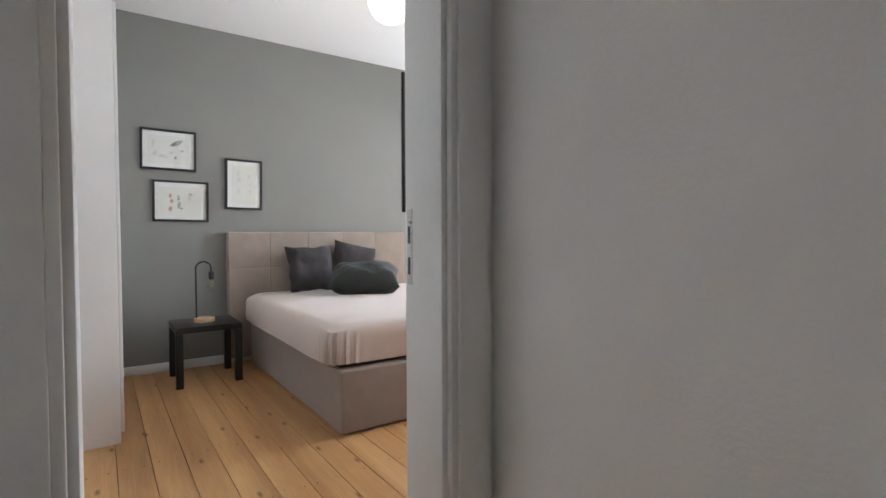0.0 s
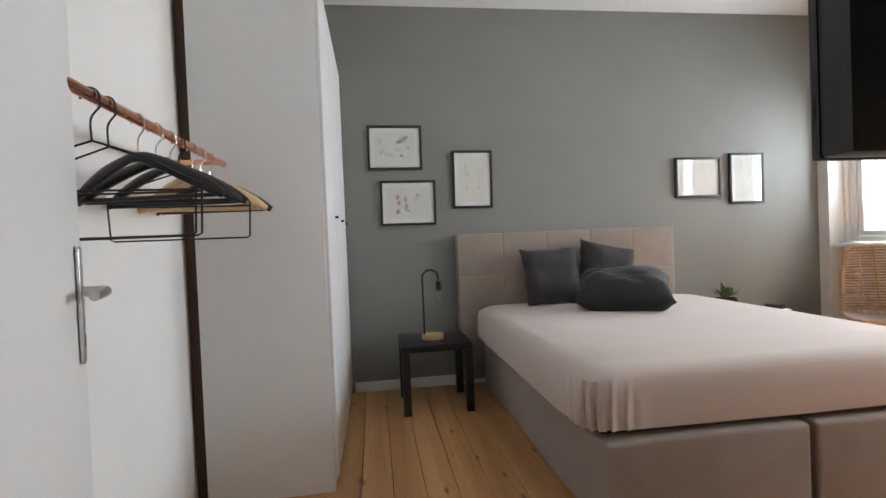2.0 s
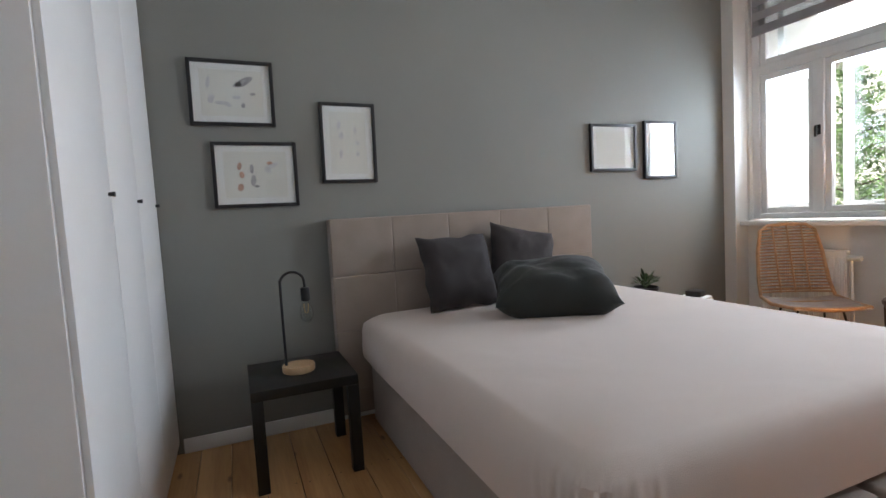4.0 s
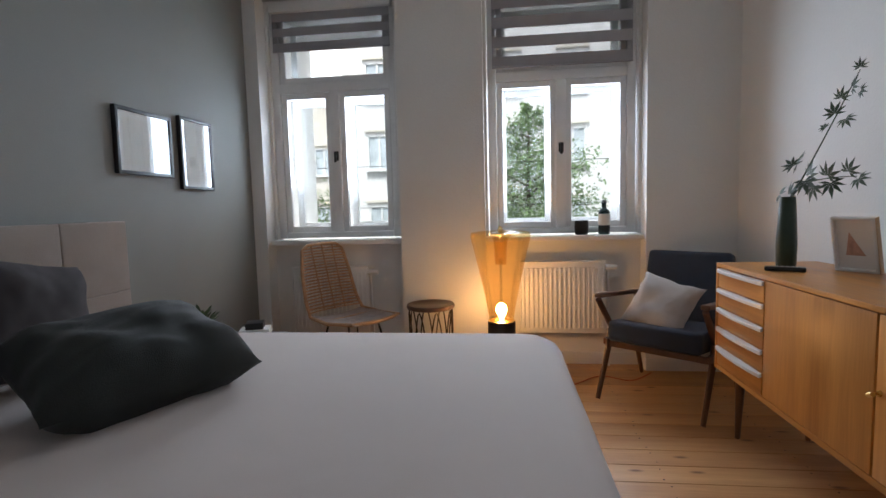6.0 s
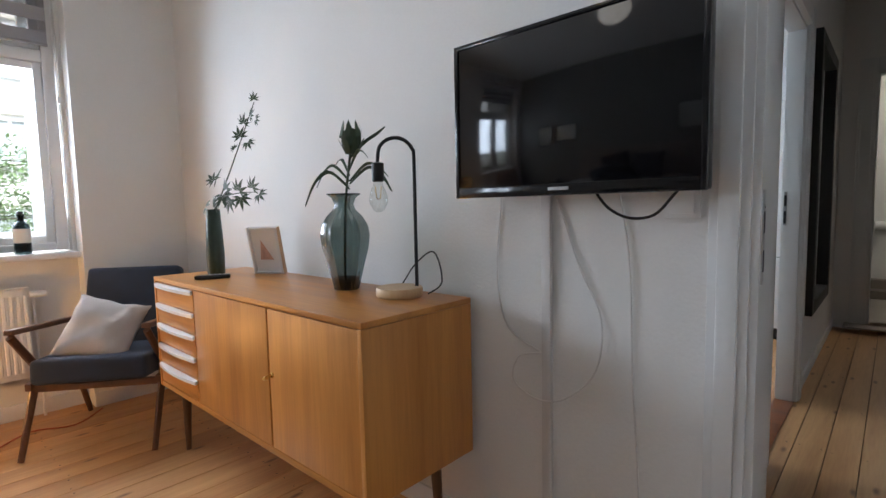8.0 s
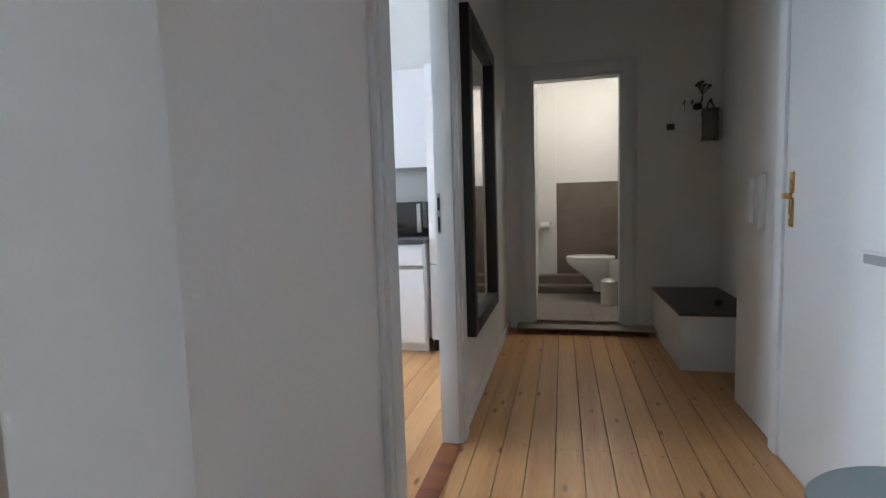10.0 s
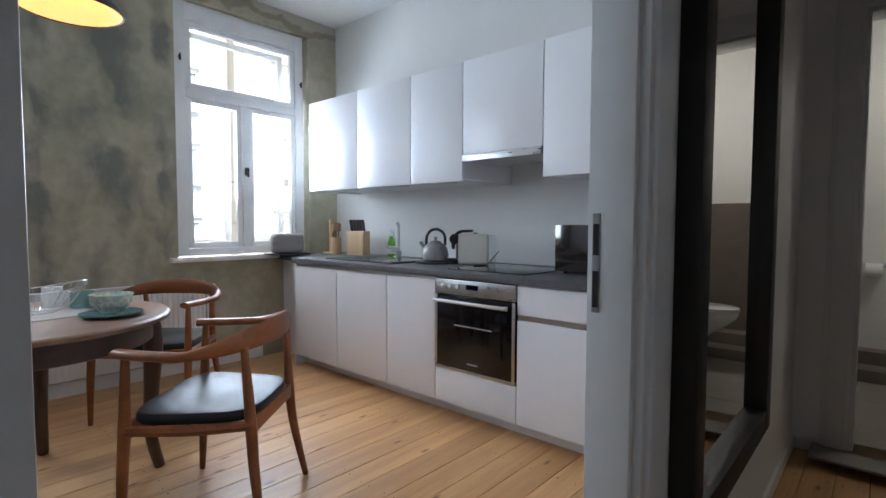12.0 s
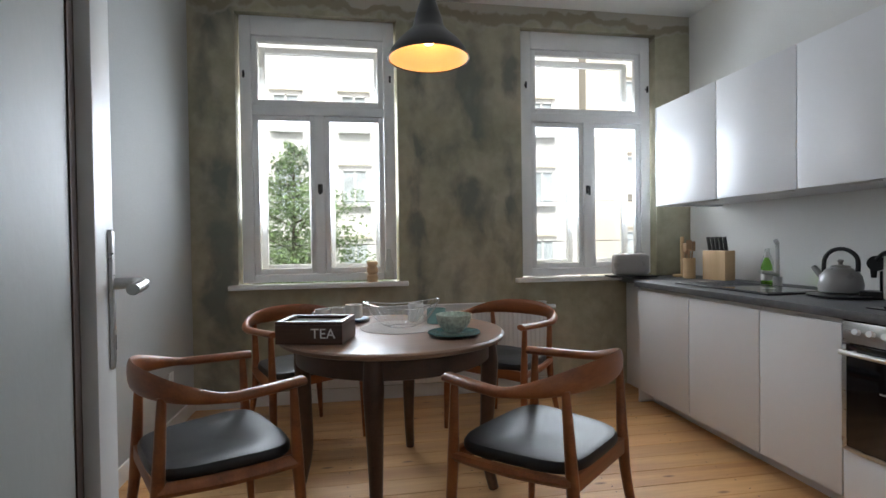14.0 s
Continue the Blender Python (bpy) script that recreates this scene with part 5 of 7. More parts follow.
def leaf_spray(parent, centre, n, r, size, mat, seed, up=0.6, name="leaf"):
    rnd = random.Random(seed)
    for k in range(n):
        a, e = rnd.uniform(0, 6.28), rnd.uniform(0.1, 1.3)
        d = Vector((math.cos(a) * math.cos(e), math.sin(a) * math.cos(e), math.sin(e) * up + 0.15))
        tip = Vector(centre) + d * r * rnd.uniform(0.6, 1.1)
        q = d.to_track_quat("Y", "Z").to_matrix().to_4x4()
        s = size * rnd.uniform(0.7, 1.2)
        bm = B()
        vs = [bm.verts.new((Matrix.Translation(tip) @ q) @ Vector(c)) for c in ((0, -s, 0), (s * 0.42, -s * 0.2, 0.1 * s), (s * 0.3, s * 0.5, 0.05 * s), (0, s, -0.1 * s), (-s * 0.3, s * 0.5, 0.05 * s), (-s * 0.42, -s * 0.2, 0.1 * s), (0, 0, -0.02 * s))]
        for i, j in ((0, 1), (1, 2), (2, 3), (3, 4), (4, 5), (5, 0)):
            bm.faces.new((vs[i], vs[j], vs[6]))
        lf = part(name, bm, mat, parent)
        if k % 3 == 0:
            part("stem", tube(B(), [Vector(centre), Vector(centre) + d * r * 0.5 + Vector((0, 0, 0.01)), tip], 0.0018, 5), mat, parent)


leaf_spray(pl, (0, 0, 0.085), 44, 0.068, 0.019, LEAF, 2, 1.1)
bk_ = thing("book", "small stack of pale books on the bedside table", "book", pose(3.68, 5.33, 0.451, 0, 0, 20))
part("cover", box(B(), -0.07, 0.07, -0.09, 0.09, 0, 0.018, 0.002), PAPER_CREAM, bk_)
part("upper_cover", box(B(), -0.065, 0.065, -0.085, 0.085, 0.0185, 0.036, 0.002), PAPER, bk_)
part("box_lid", box(B(), -0.05, 0.05, -0.05, 0.05, 0.0365, 0.075, 0.004), BLACK_CERAMIC, bk_)

# sideboard
SX0, SX1, SY0, SY1, ST = 1.931, 3.534, 2.315, 2.785, 0.868
sb = thing("sideboard", "honey oak mid-century sideboard with five drawers and two doors", "sideboard", pose(0, 0, 0))
bm = box(B(), SX0, SX1, SY0, SY1, ST - 0.020, ST, 0.003)
part("top", bm, OAK, sb)
for x0, x1 in ((SX0, SX0 + 0.02), (SX1 - 0.02, SX1)):
    part("side_panel", box(B(), x0, x1, SY0, SY1, 0.33, ST - 0.0205, 0.003), OAK_V, sb)
part("bottom_panel", box(B(), SX0 + 0.0205, SX1 - 0.0205, SY0, SY1 - 0.002, 0.33, 0.352, 0.002), OAK, sb)
part("back_panel", box(B(), SX0 + 0.0205, SX1 - 0.0205, SY0 + 0.002, SY0 + 0.012, 0.353, ST - 0.021), OAK, sb)
part("carcass", box(B(), SX0 + 0.0205, SX1 - 0.0205, SY0 + 0.013, SY1 - 0.03, 0.353, ST - 0.021), DARK_GAP, sb)
for a, b in ((SX0 + 0.022, 2.445), (2.455, 3.070)):
    d = part("door", box(B(), a, b, SY1 - 0.022, SY1 - 0.003, 0.355, ST - 0.024, 0.002), OAK_V, sb)
part("key", rod(rod(B(), (2.43, SY1 - 0.003, 0.615), (2.43, SY1 + 0.022, 0.615), 0.0035), (2.42, SY1 + 0.022, 0.615), (2.44, SY1 + 0.022, 0.607), 0.007), BRASS, sb)
part("lock_plate", rod(B(), (2.43, SY1 - 0.003, 0.615), (2.43, SY1 + 0.001, 0.615), 0.010), BRASS, sb)
dh = (ST - 0.024 - 0.355) / 5
for k in range(5):
    z0 = 0.355 + k * dh
    dr = part("drawer", box(B(), 3.078, SX1 - 0.022, SY1 - 0.022, SY1 - 0.003, z0 + 0.002, z0 + dh - 0.002, 0.002), OAK, sb)
    n = 14
    bm = bmesh.new()
    top_, bot_, low_ = [], [], []
    for i in range(n + 1):
        u = i / n
        x = 3.080 + u * (SX1 - 0.024 - 3.080)
        bulge = 0.030 * math.sin(math.pi * (0.08 + 0.84 * u)) ** 0.8
        zt_ = z0 + dh - 0.003
        top_.append((bm.verts.new((x, SY1 - 0.003, zt_)), bm.verts.new((x, SY1 - 0.003 + bulge, zt_ - 0.004)), bm.verts.new((x, SY1 - 0.003 + bulge, zt_ - 0.020 + 0.004 * math.sin(math.pi * u))), bm.verts.new((x, SY1 - 0.003, zt_ - 0.016))))
    for a, b in zip(top_, top_[1:]):
        for i in range(4):
            bm.faces.new((a[i], b[i], b[(i + 1) % 4], a[(i + 1) % 4]))
    bm.faces.new(top_[0])
    bm.faces.new(top_[-1][::-1])
    part("handle", bm, GLOSS_WHITE, dr, "white curved full-width pull")
for lx in (SX0 + 0.12, SX1 - 0.12):
    for ly in (SY0 + 0.07, SY1 - 0.075):
        part("leg", rod(B(), (lx + (0.02 if lx > 3 else -0.02), ly, 0), (lx, ly, 0.33), 0.012, 0.023), WALNUT_WARM, sb)

gv = thing("tall_vase", "slim dark green ceramic vase holding a leafy branch", "vase", pose(3.335, 2.565, ST + 0.001))
part("body", lathe(B(), [(0.036, 0), (0.040, 0.006), (0.042, 0.10), (0.038, 0.20), (0.032, 0.30), (0.031, 0.318), (0.025, 0.318), (0.027, 0.25), (0.004, 0.24)], 32), GREEN_GLAZE, gv)


def palmate(parent, at, size, d, seed):
    rnd = random.Random(seed)
    bm = B()
    yv = Vector(d).normalized()
    zv = Vector((-0.45 + rnd.uniform(-0.4, 0.4), 0.8, 0.35 + rnd.uniform(-0.3, 0.3)))
    yv = (Vector((yv.x, yv.y * 0.25, yv.z)) + Vector((rnd.uniform(-0.2, 0.2), 0, 0.05))).normalized()
    xv = yv.cross(zv).normalized()
    zv = xv.cross(yv)
    q = Matrix((xv, yv, zv)).transposed().to_4x4()
    m_ = Matrix.Translation(at) @ q
    for k in range(7):
        a = radians(-105 + 35 * k)
        l = size * (1.0 - 0.35 * abs(k - 3) / 3)
        c, s = math.cos(a + math.pi / 2), math.sin(a + math.pi / 2)
        w = l * 0.13
        pts_ = [(0, 0, 0), (c * l * 0.45 - s * w, s * l * 0.45 + c * w, 0.003), (c * l, s * l, -0.08 * l), (c * l * 0.45 + s * w, s * l * 0.45 - c * w, 0.003)]
        bm.faces.new([bm.verts.new(m_ @ Vector(p)) for p in pts_])
    return part("leaf", bm, LEAF_DARK, parent)


br = thing("leafy_branch", "green palmate-leaved branch standing in the slim vase", "plant", pose(3.335, 2.565, ST + 0.30))
part("twig", tube(B(), [(0, 0, 0), (-0.07, -0.02, 0.10), (-0.20, -0.06, 0.33), (-0.29, -0.09, 0.50)], [0.004, 0.0035, 0.0025, 0.0015], 6), LEAF_DARK, br)
part("side_twig", tube(B(), [(0, 0, 0.0), (-0.12, 0.0, 0.07), (-0.25, -0.02, 0.09), (-0.36, -0.05, 0.09)], [0.004, 0.003, 0.0025, 0.0015], 6), LEAF_DARK, br)
LEAVES = ((-0.02, 0.0, 0.03, 0.075, 60), (0.03, 0.02, 0.03, 0.07, 10), (-0.06, 0.0, 0.16, 0.085, 40), (-0.03, 0.0, 0.155, 0.07, 150), (-0.12, 0.0, 0.085, 0.085, -60), (-0.17, -0.01, 0.06, 0.08, -100), (-0.16, 0.0, 0.11, 0.07, 70),
          (-0.24, -0.02, 0.10, 0.08, 40), (-0.26, -0.02, 0.07, 0.075, -80), (-0.33, -0.04, 0.11, 0.07, 60), (-0.37, -0.05, 0.08, 0.065, -30), (-0.20, -0.06, 0.35, 0.085, 100), (-0.25, -0.07, 0.32, 0.075, -40),
          (-0.22, -0.07, 0.41, 0.07, 60), (-0.27, -0.08, 0.44, 0.075, 20), (-0.30, -0.09, 0.42, 0.06, -20), (-0.29, -0.09, 0.51, 0.055, 90), (-0.16, -0.05, 0.30, 0.05, 150))
for k, (lx, ly, lz, size, way) in enumerate(LEAVES):
    palmate(br, (lx, ly, lz), size * (0.92 if lz < 0.25 else 0.72), (-math.cos(radians(way)), 0.5, math.sin(radians(way))), k)

rm = thing("remote_control", "black remote control lying on the sideboard", "remote", pose(3.19, 2.645, ST + 0.0005, 0, 0, 62))
part("body", box(B(), -0.075, 0.075, -0.021, 0.021, 0, 0.019, 0.006), BLACK_PLASTIC, rm)
bm = B()
for i in range(6):
    for j in range(3):
        box(bm, -0.055 + i * 0.02, -0.045 + i * 0.02, -0.012 + j * 0.011, -0.005 + j * 0.011, 0.019, 0.0208)
part("buttons", bm, GREY_PLASTIC, rm)

pf = thing("photo_frame", "small wooden photo frame leaning against the wall", "picture", pose(3.14, 2.385, ST + 0.001, -14, 0, 30))
bm = B()
for a, b, c, d in ((-0.08, -0.068, 0, 0.235), (0.068, 0.08, 0, 0.235), (-0.068, 0.068, 0, 0.012), (-0.068, 0.068, 0.223, 0.235)):
    box(bm, a, b, -0.014, 0.014, c, d, 0.002)
part("frame", bm, GLOSS_WHITE, pf)
part("mount", box(B(), -0.068, 0.068, -0.008, -0.002, 0.012, 0.223), PAPER, pf)
bm = B()
bm.faces.new([bm.verts.new(v) for v in ((-0.032, -0.0012, 0.07), (0.04, -0.0012, 0.07), (0.022, -0.0012, 0.17))])
part("print", bm, INK_RED, pf, "rust-red triangular print", soft=False)
part("edge_strip", box(B(), -0.0825, -0.0802, -0.014, 0.012, 0.0, 0.235, 0.0005), PALE_WOOD, pf, "pale wooden side of the frame")
part("stand", box(B(), -0.02, 0.02, -0.03, -0.0145, 0.01, 0.15, 0.002, 2), PALE_WOOD, pf)

va = thing("glass_vase", "fluted smoke-blue glass vase with a dried protea", "vase", pose(2.425, 2.46, ST + 0.001))
vp = [(0.044, 0.0), (0.047, 0.004), (0.055, 0.04), (0.070, 0.10), (0.086, 0.16), (0.092, 0.205), (0.087, 0.242), (0.067, 0.278), (0.043, 0.302), (0.035, 0.324), (0.044, 0.348), (0.062, 0.362)]
part("body", lathe(B(), vp, 64, flute=0.022, flutes=16, caps=False), SMOKE, va)
part("foot", lathe(B(), [(0.042, 0.0015), (0.044, 0.006), (0.050, 0.045), (0.02, 0.05)], 48), SMOKE_DARK, va)
part("rim", tube(B(), [(0.062 * math.cos(k * 0.2618), 0.062 * math.sin(k * 0.2618), 0.3625) for k in range(24)], 0.0022, 6, True), SMOKE_DARK, va)
pr = thing("protea", "dried dark green protea with strappy leaves in the glass vase", "plant", pose(2.425, 2.46, ST + 0.05))
part("stem", tube(B(), [(0.01, 0, -0.02), (0.0, 0.0, 0.15), (-0.025, 0.005, 0.32), (-0.08, 0.02, 0.47)], [0.005, 0.005, 0.0045, 0.005], 7), LEAF_DARK, pr)
part("flower_head", lathe(B(), [(0.008, -0.02), (0.024, 0.0), (0.034, 0.025), (0.034, 0.045), (0.022, 0.065), (0.008, 0.072)], 20, (-0.085, 0.02, 0.475), 0.06, 10), LEAF_DARK, pr)
rnd = random.Random(5)
for k in range(34):
    a = k * 2.4
    lv = 0.030 * (k % 3) - 0.012
    bm = B()
    m_ = Matrix.Translation((-0.085 + 0.036 * math.cos(a), 0.02 + 0.034 * math.sin(a), 0.495 + lv)) @ (Euler((0, 0, a)).to_matrix() @ Euler((0, 0.45 - 0.35 * (k % 3), 0)).to_matrix()).to_4x4()
    bm.faces.new([bm.verts.new(m_ @ Vector(p)) for p in ((0, -0.010, -0.03), (0, 0.010, -0.03), (0, 0.007, 0.012), (0, 0, 0.032), (0, -0.007, 0.012))])
    part("bract", bm, LEAF_DARK, pr)
for k, (dx, dy, h0, droop) in enumerate(((0.12, 0.05, 0.36, 0.05), (0.10, -0.02, 0.38, -0.02), (0.15, 0.08, 0.34, 0.10), (-0.14, -0.05, 0.36, 0.02), (-0.10, -0.10, 0.35, 0.06), (-0.15, 0.04, 0.40, 0.0), (0.05, 0.12, 0.33, 0.03), (-0.12, -0.06, 0.44, -0.08))):
    pts_ = [(-0.04, 0.0, h0), (-0.04 + dx * 0.5, dy * 0.5, h0 + 0.06), (-0.04 + dx * 0.85, dy * 0.85, h0 + 0.055 - droop * 0.4), (-0.04 + dx * 1.1, dy * 1.1, h0 + 0.03 - droop)]
    part("leaf", tube(B(), pts_, [0.003, 0.006, 0.006, 0.002], 6, False, 0.35), LEAF_DARK, pr)
arc_lamp("black metal crook lamp on a round wooden base", pose(2.15, 2.44, ST + 0.001, 0, 0, 55), 0.082, 0.545, 0.125, 0.1)
tagged(mesh_object("lamp_cord", tube(B(), [(2.05, 2.40, ST + 0.012), (2.03, 2.35, ST + 0.05), (2.08, 2.335, ST + 0.15), (2.18, 2.33, ST + 0.10), (2.27, 2.325, ST + 0.01), (2.33, 2.335, ST + 0.006)], 0.003, 6), BLACK_PLASTIC), "thin black lamp cord over the sideboard top", "cable")

# television on a wall bracket
tv = thing("television", "black flat television on a wall bracket", "television", pose(1.534, 2.408, 1.428, 0, 0, -0.9))
part("housing", box(B(), -0.356, 0.356, -0.028, 0.018, -0.226, 0.226, 0.008), BLACK_PLASTIC, tv)
part("screen", box(B(), -0.344, 0.344, 0.0182, 0.0200, -0.196, 0.216, 0.0006), SCREEN, tv)
bm = B()
for a, b, c, d in ((-0.358, -0.344, -0.228, 0.228), (0.344, 0.358, -0.228, 0.228), (-0.344, 0.344, 0.216, 0.228), (-0.344, 0.344, -0.228, -0.196)):
    box(bm, a, b, 0.012, 0.024, c, d, 0.003)
part("bezel", bm, GLOSS_BLACK, tv, "glossy black bezel")
part("badge", box(B(), -0.03, 0.03, 0.0242, 0.0252, -0.214, -0.206, 0.0004), GREY_PLASTIC, tv)
part("bracket", box(B(), -0.10, 0.10, -0.122, -0.0285, -0.10, 0.10, 0.004), BLACK_METAL, tv)
tagged(mesh_object("tv_cable", tube(B(), [(1.46, 2.38, 1.215), (1.43, 2.36, 1.165), (1.38, 2.345, 1.138), (1.32, 2.34, 1.145), (1.28, 2.33, 1.19), (1.27, 2.31, 1.21)], 0.004, 6), BLACK_PLASTIC), "short black cable hanging under the television", "cable")
cb = thing("white_cable", "thin white antenna cable looped down the wall", "cable", pose(0, 0, 0))
part("strand", tube(B(), [(1.82, SOUTH + 0.006, 1.2), (1.84, SOUTH + 0.006, 0.95), (1.80, SOUTH + 0.006, 0.78), (1.68, SOUTH + 0.006, 0.72)], 0.0027, 6), WALL_PLASTIC, cb)
part("strand", tube(B(), [(1.66, SOUTH + 0.012, 0.72), (1.74, SOUTH + 0.03, 0.70), (1.76, SOUTH + 0.035, 0.62), (1.68, SOUTH + 0.03, 0.575), (1.58, SOUTH + 0.03, 0.60), (1.49, SOUTH + 0.02, 0.70), (1.48, SOUTH + 0.008, 0.85), (1.55, SOUTH + 0.006, 1.0), (1.62, SOUTH + 0.006, 1.2)], 0.0027, 6), WALL_PLASTIC, cb)
part("strand", tube(B(), [(1.43, SOUTH + 0.006, 1.2), (1.40, SOUTH + 0.006, 1.0), (1.39, SOUTH + 0.006, 0.7), (1.37, SOUTH + 0.008, 0.4), (1.36, SOUTH + 0.02, 0.11)], 0.0027, 6), WALL_PLASTIC, cb)
structure("trim_cable_duct", box(B(), 1.637, 1.667, SOUTH, SOUTH + 0.018, 0.09, 1.35, 0.003), WALL_PLASTIC, "narrow painted cable duct on the wall", True)
sw = thing("light_switch", "square white light switch beside the door", "switch", pose(0, 0, 0))
part("plate", box(B(), 1.228, 1.312, SOUTH, SOUTH + 0.009, 1.135, 1.215, 0.003), WHITE_PLASTIC, sw)
part("rocker", box(B(), 1.24, 1.30, SOUTH + 0.0092, SOUTH + 0.014, 1.147, 1.203, 0.003), WHITE_PLASTIC, sw)
stp = thing("strike_plate", "steel strike plate let into the door jamb", "hardware", pose(0, 0, 0))
part("plate", box(B(), 1.0995, 1.1025, 2.245, 2.27, 0.98, 1.20, 0.001), STEEL, stp)
part("latch_hole", box(B(), 1.0985, 1.0992, 2.252, 2.265, 1.10, 1.15), BLACK_METAL, stp)
part("bolt_hole", box(B(), 1.0985, 1.0992, 2.252, 2.265, 1.01, 1.06), BLACK_METAL, stp)

# globe lamp on the ceiling
gl = thing("pendant_lamp", "white opal globe lamp hanging from the bedroom ceiling", "lamp", pose(2.0, 4.0, 0))
part("globe", lathe(B(), [(0.15 * math.sin(a), 2.70 - 0.15 * math.cos(a)) for a in [0.06 + k * (math.pi - 0.2) / 18 for k in range(19)]], 36), OPAL, gl, "glowing white opal glass globe")
part("canopy", lathe(B(), [(0.04, 2.845), (0.05, 2.86), (0.05, BED_H)], 24), WHITE_PLASTIC, gl)


# ---- hall ----
mr_ = thing("wall_mirror", "tall hall mirror in a black frame", "mirror", pose(0, 0, 0))
MY0, MY1, MZ0, MZ1 = -1.02, -0.055, 0.47, 2.16
bm = B()
for a, b, c, d in ((MY0, MY0 + 0.08, MZ0, MZ1), (MY1 - 0.08, MY1, MZ0, MZ1), (MY0 + 0.08, MY1 - 0.08, MZ0, MZ0 + 0.08), (MY0 + 0.08, MY1 - 0.08, MZ1 - 0.08, MZ1)):
    box(bm, HE - 0.056, HE - 0.001, a, b, c, d, 0.006)
part("frame", bm, BLACK_FRAME, mr_)
part("glass", box(B(), HE - 0.020, HE - 0.014, MY0 + 0.07, MY1 - 0.07, MZ0 + 0.07, MZ1 - 0.07), MIRROR, mr_, soft=False)

bn = thing("bench_box", "white built-in box with a dark top in the hall", "bench", pose(0, 0, 0))
part("body", box(B(), -0.49, 0.018, HS + 0.002, -1.105, 0, 0.375, 0.004), HALL_WALL, bn)
part("lid", box(B(), -0.49, 0.028, HS + 0.002, -1.095, 0.3755, 0.40, 0.004), COUNTER, bn)
tagged(mesh_object("small_ball", lathe(B(), [(0.004, 0), (0.022, 0.006), (0.03, 0.025), (0.022, 0.045), (0.004, 0.05)], 18, (-0.28, -1.35, 0.401)), BLACK_PLASTIC), "small black knob-like object on the dark lid", "object")
th = thing("thermostat", "small black thermostat on the hall wall", "thermostat", pose(0, 0, 0))
part("body", box(B(), -0.135, -0.075, HS, HS + 0.02, 1.735, 1.785, 0.004), BLACK_PLASTIC, th)
rk = thing("wall_hooks", "wall hooks hung with a grey bag, a tag and dried flowers", "hooks", pose(0, 0, 0))
part("hook_board", box(B(), -0.44, -0.16, HS + 0.001, HS + 0.018, 1.93, 1.965, 0.003), HALL_WALL, rk)
for x in (-0.40, -0.33, -0.26, -0.20):
    part("hook", tube(B(), [(x, HS + 0.018, 1.945), (x, HS + 0.05, 1.935), (x, HS + 0.06, 1.945), (x, HS + 0.058, 1.965)], 0.005, 7), BLACK_METAL, rk)
bm = cushion_mesh(0.13, 0.27, 0.10, 12, 0.05)
bm.transform(pose(-0.395, HS + 0.065, 1.755, 90, 0, 0))
part("bag", bm, BAG_GREY, rk, "soft grey cloth bag")
part("bag_strap", tube(B(), [(-0.43, HS + 0.065, 1.87), (-0.405, HS + 0.06, 1.94), (-0.395, HS + 0.058, 1.948), (-0.385, HS + 0.06, 1.94), (-0.36, HS + 0.065, 1.87)], 0.005, 6), BAG_GREY, rk)
part("tag", box(B(), -0.245, -0.165, HS + 0.05, HS + 0.056, 1.72, 1.87, 0.002), PAPER, rk, "white paper tag")
part("tag_cord", tube(B(), [(-0.205, HS + 0.053, 1.87), (-0.203, HS + 0.055, 1.91), (-0.20, HS + 0.058, 1.945)], 0.002, 5), BLACK_PLASTIC, rk)
part("pouch", lathe(B(), [(0.008, -0.03), (0.032, -0.02), (0.036, 0.0), (0.028, 0.022), (0.006, 0.03)], 16, (-0.30, HS + 0.06, 1.905)), BLACK_PLASTIC, rk, "small black pouch")
rnd = random.Random(21)
for k in range(16):
    a, e = rnd.uniform(0, 6.28), rnd.uniform(0.3, 1.3)
    tip = Vector((-0.335 + 0.06 * math.cos(a) * math.cos(e), HS + 0.07 + 0.05 * math.sin(a) * math.cos(e), 2.03 + 0.07 * math.sin(e)))
    fl_ = part("flower_stalk", tube(B(), [(-0.335, HS + 0.06, 1.945), (-0.335, HS + 0.065, 1.99), tip], 0.0022, 5), LEAF_DARK, rk)
    part("flower_head", lathe(B(), [(0.003, -0.009), (0.012, -0.004), (0.013, 0.004), (0.004, 0.011)], 9, tip), DRIED, fl_)

en = tagged(thing("door_3", "white painted flat entrance door with brass lock plates", "door"), kind="structure")
part("leaf", box(B(), WEST, WEST + 0.022, 0.03, 0.95, 0.0, 2.12, 0.003), DOOR_WHITE, en)
bm = box(B(), WEST, WEST + 0.035, -0.05, 0.028, 0, 2.2, 0.005)
box(bm, WEST, WEST + 0.035, 0.952, 1.03, 0, 2.2, 0.005)
box(bm, WEST, WEST + 0.035, 0.028, 0.952, 2.122, 2.2, 0.005)
part("door_frame", bm, DOOR_WHITE, en)
for z0, z1 in ((1.17, 1.26), (1.03, 1.15)):
    part("lock_plate", box(B(), WEST + 0.0222, WEST + 0.028, 0.075, 0.115, z0, z1, 0.003), BRASS, en)
part("latch_knob", rod(B(), (WEST + 0.028, 0.095, 1.16), (WEST + 0.06, 0.095, 1.16), 0.012), BRASS, en)
ls = part("letter_slot", box(B(), WEST + 0.0222, WEST + 0.032, 0.62, 0.82, 0.935, 0.985, 0.004), WHITE_PLASTIC, en)
part("flap", box(B(), WEST + 0.0322, WEST + 0.036, 0.64, 0.80, 0.945, 0.975, 0.002), GREY_PLASTIC, ls)
ic = thing("intercom", "narrow pale intercom handset on the hall wall", "intercom", pose(0, 0, 0))
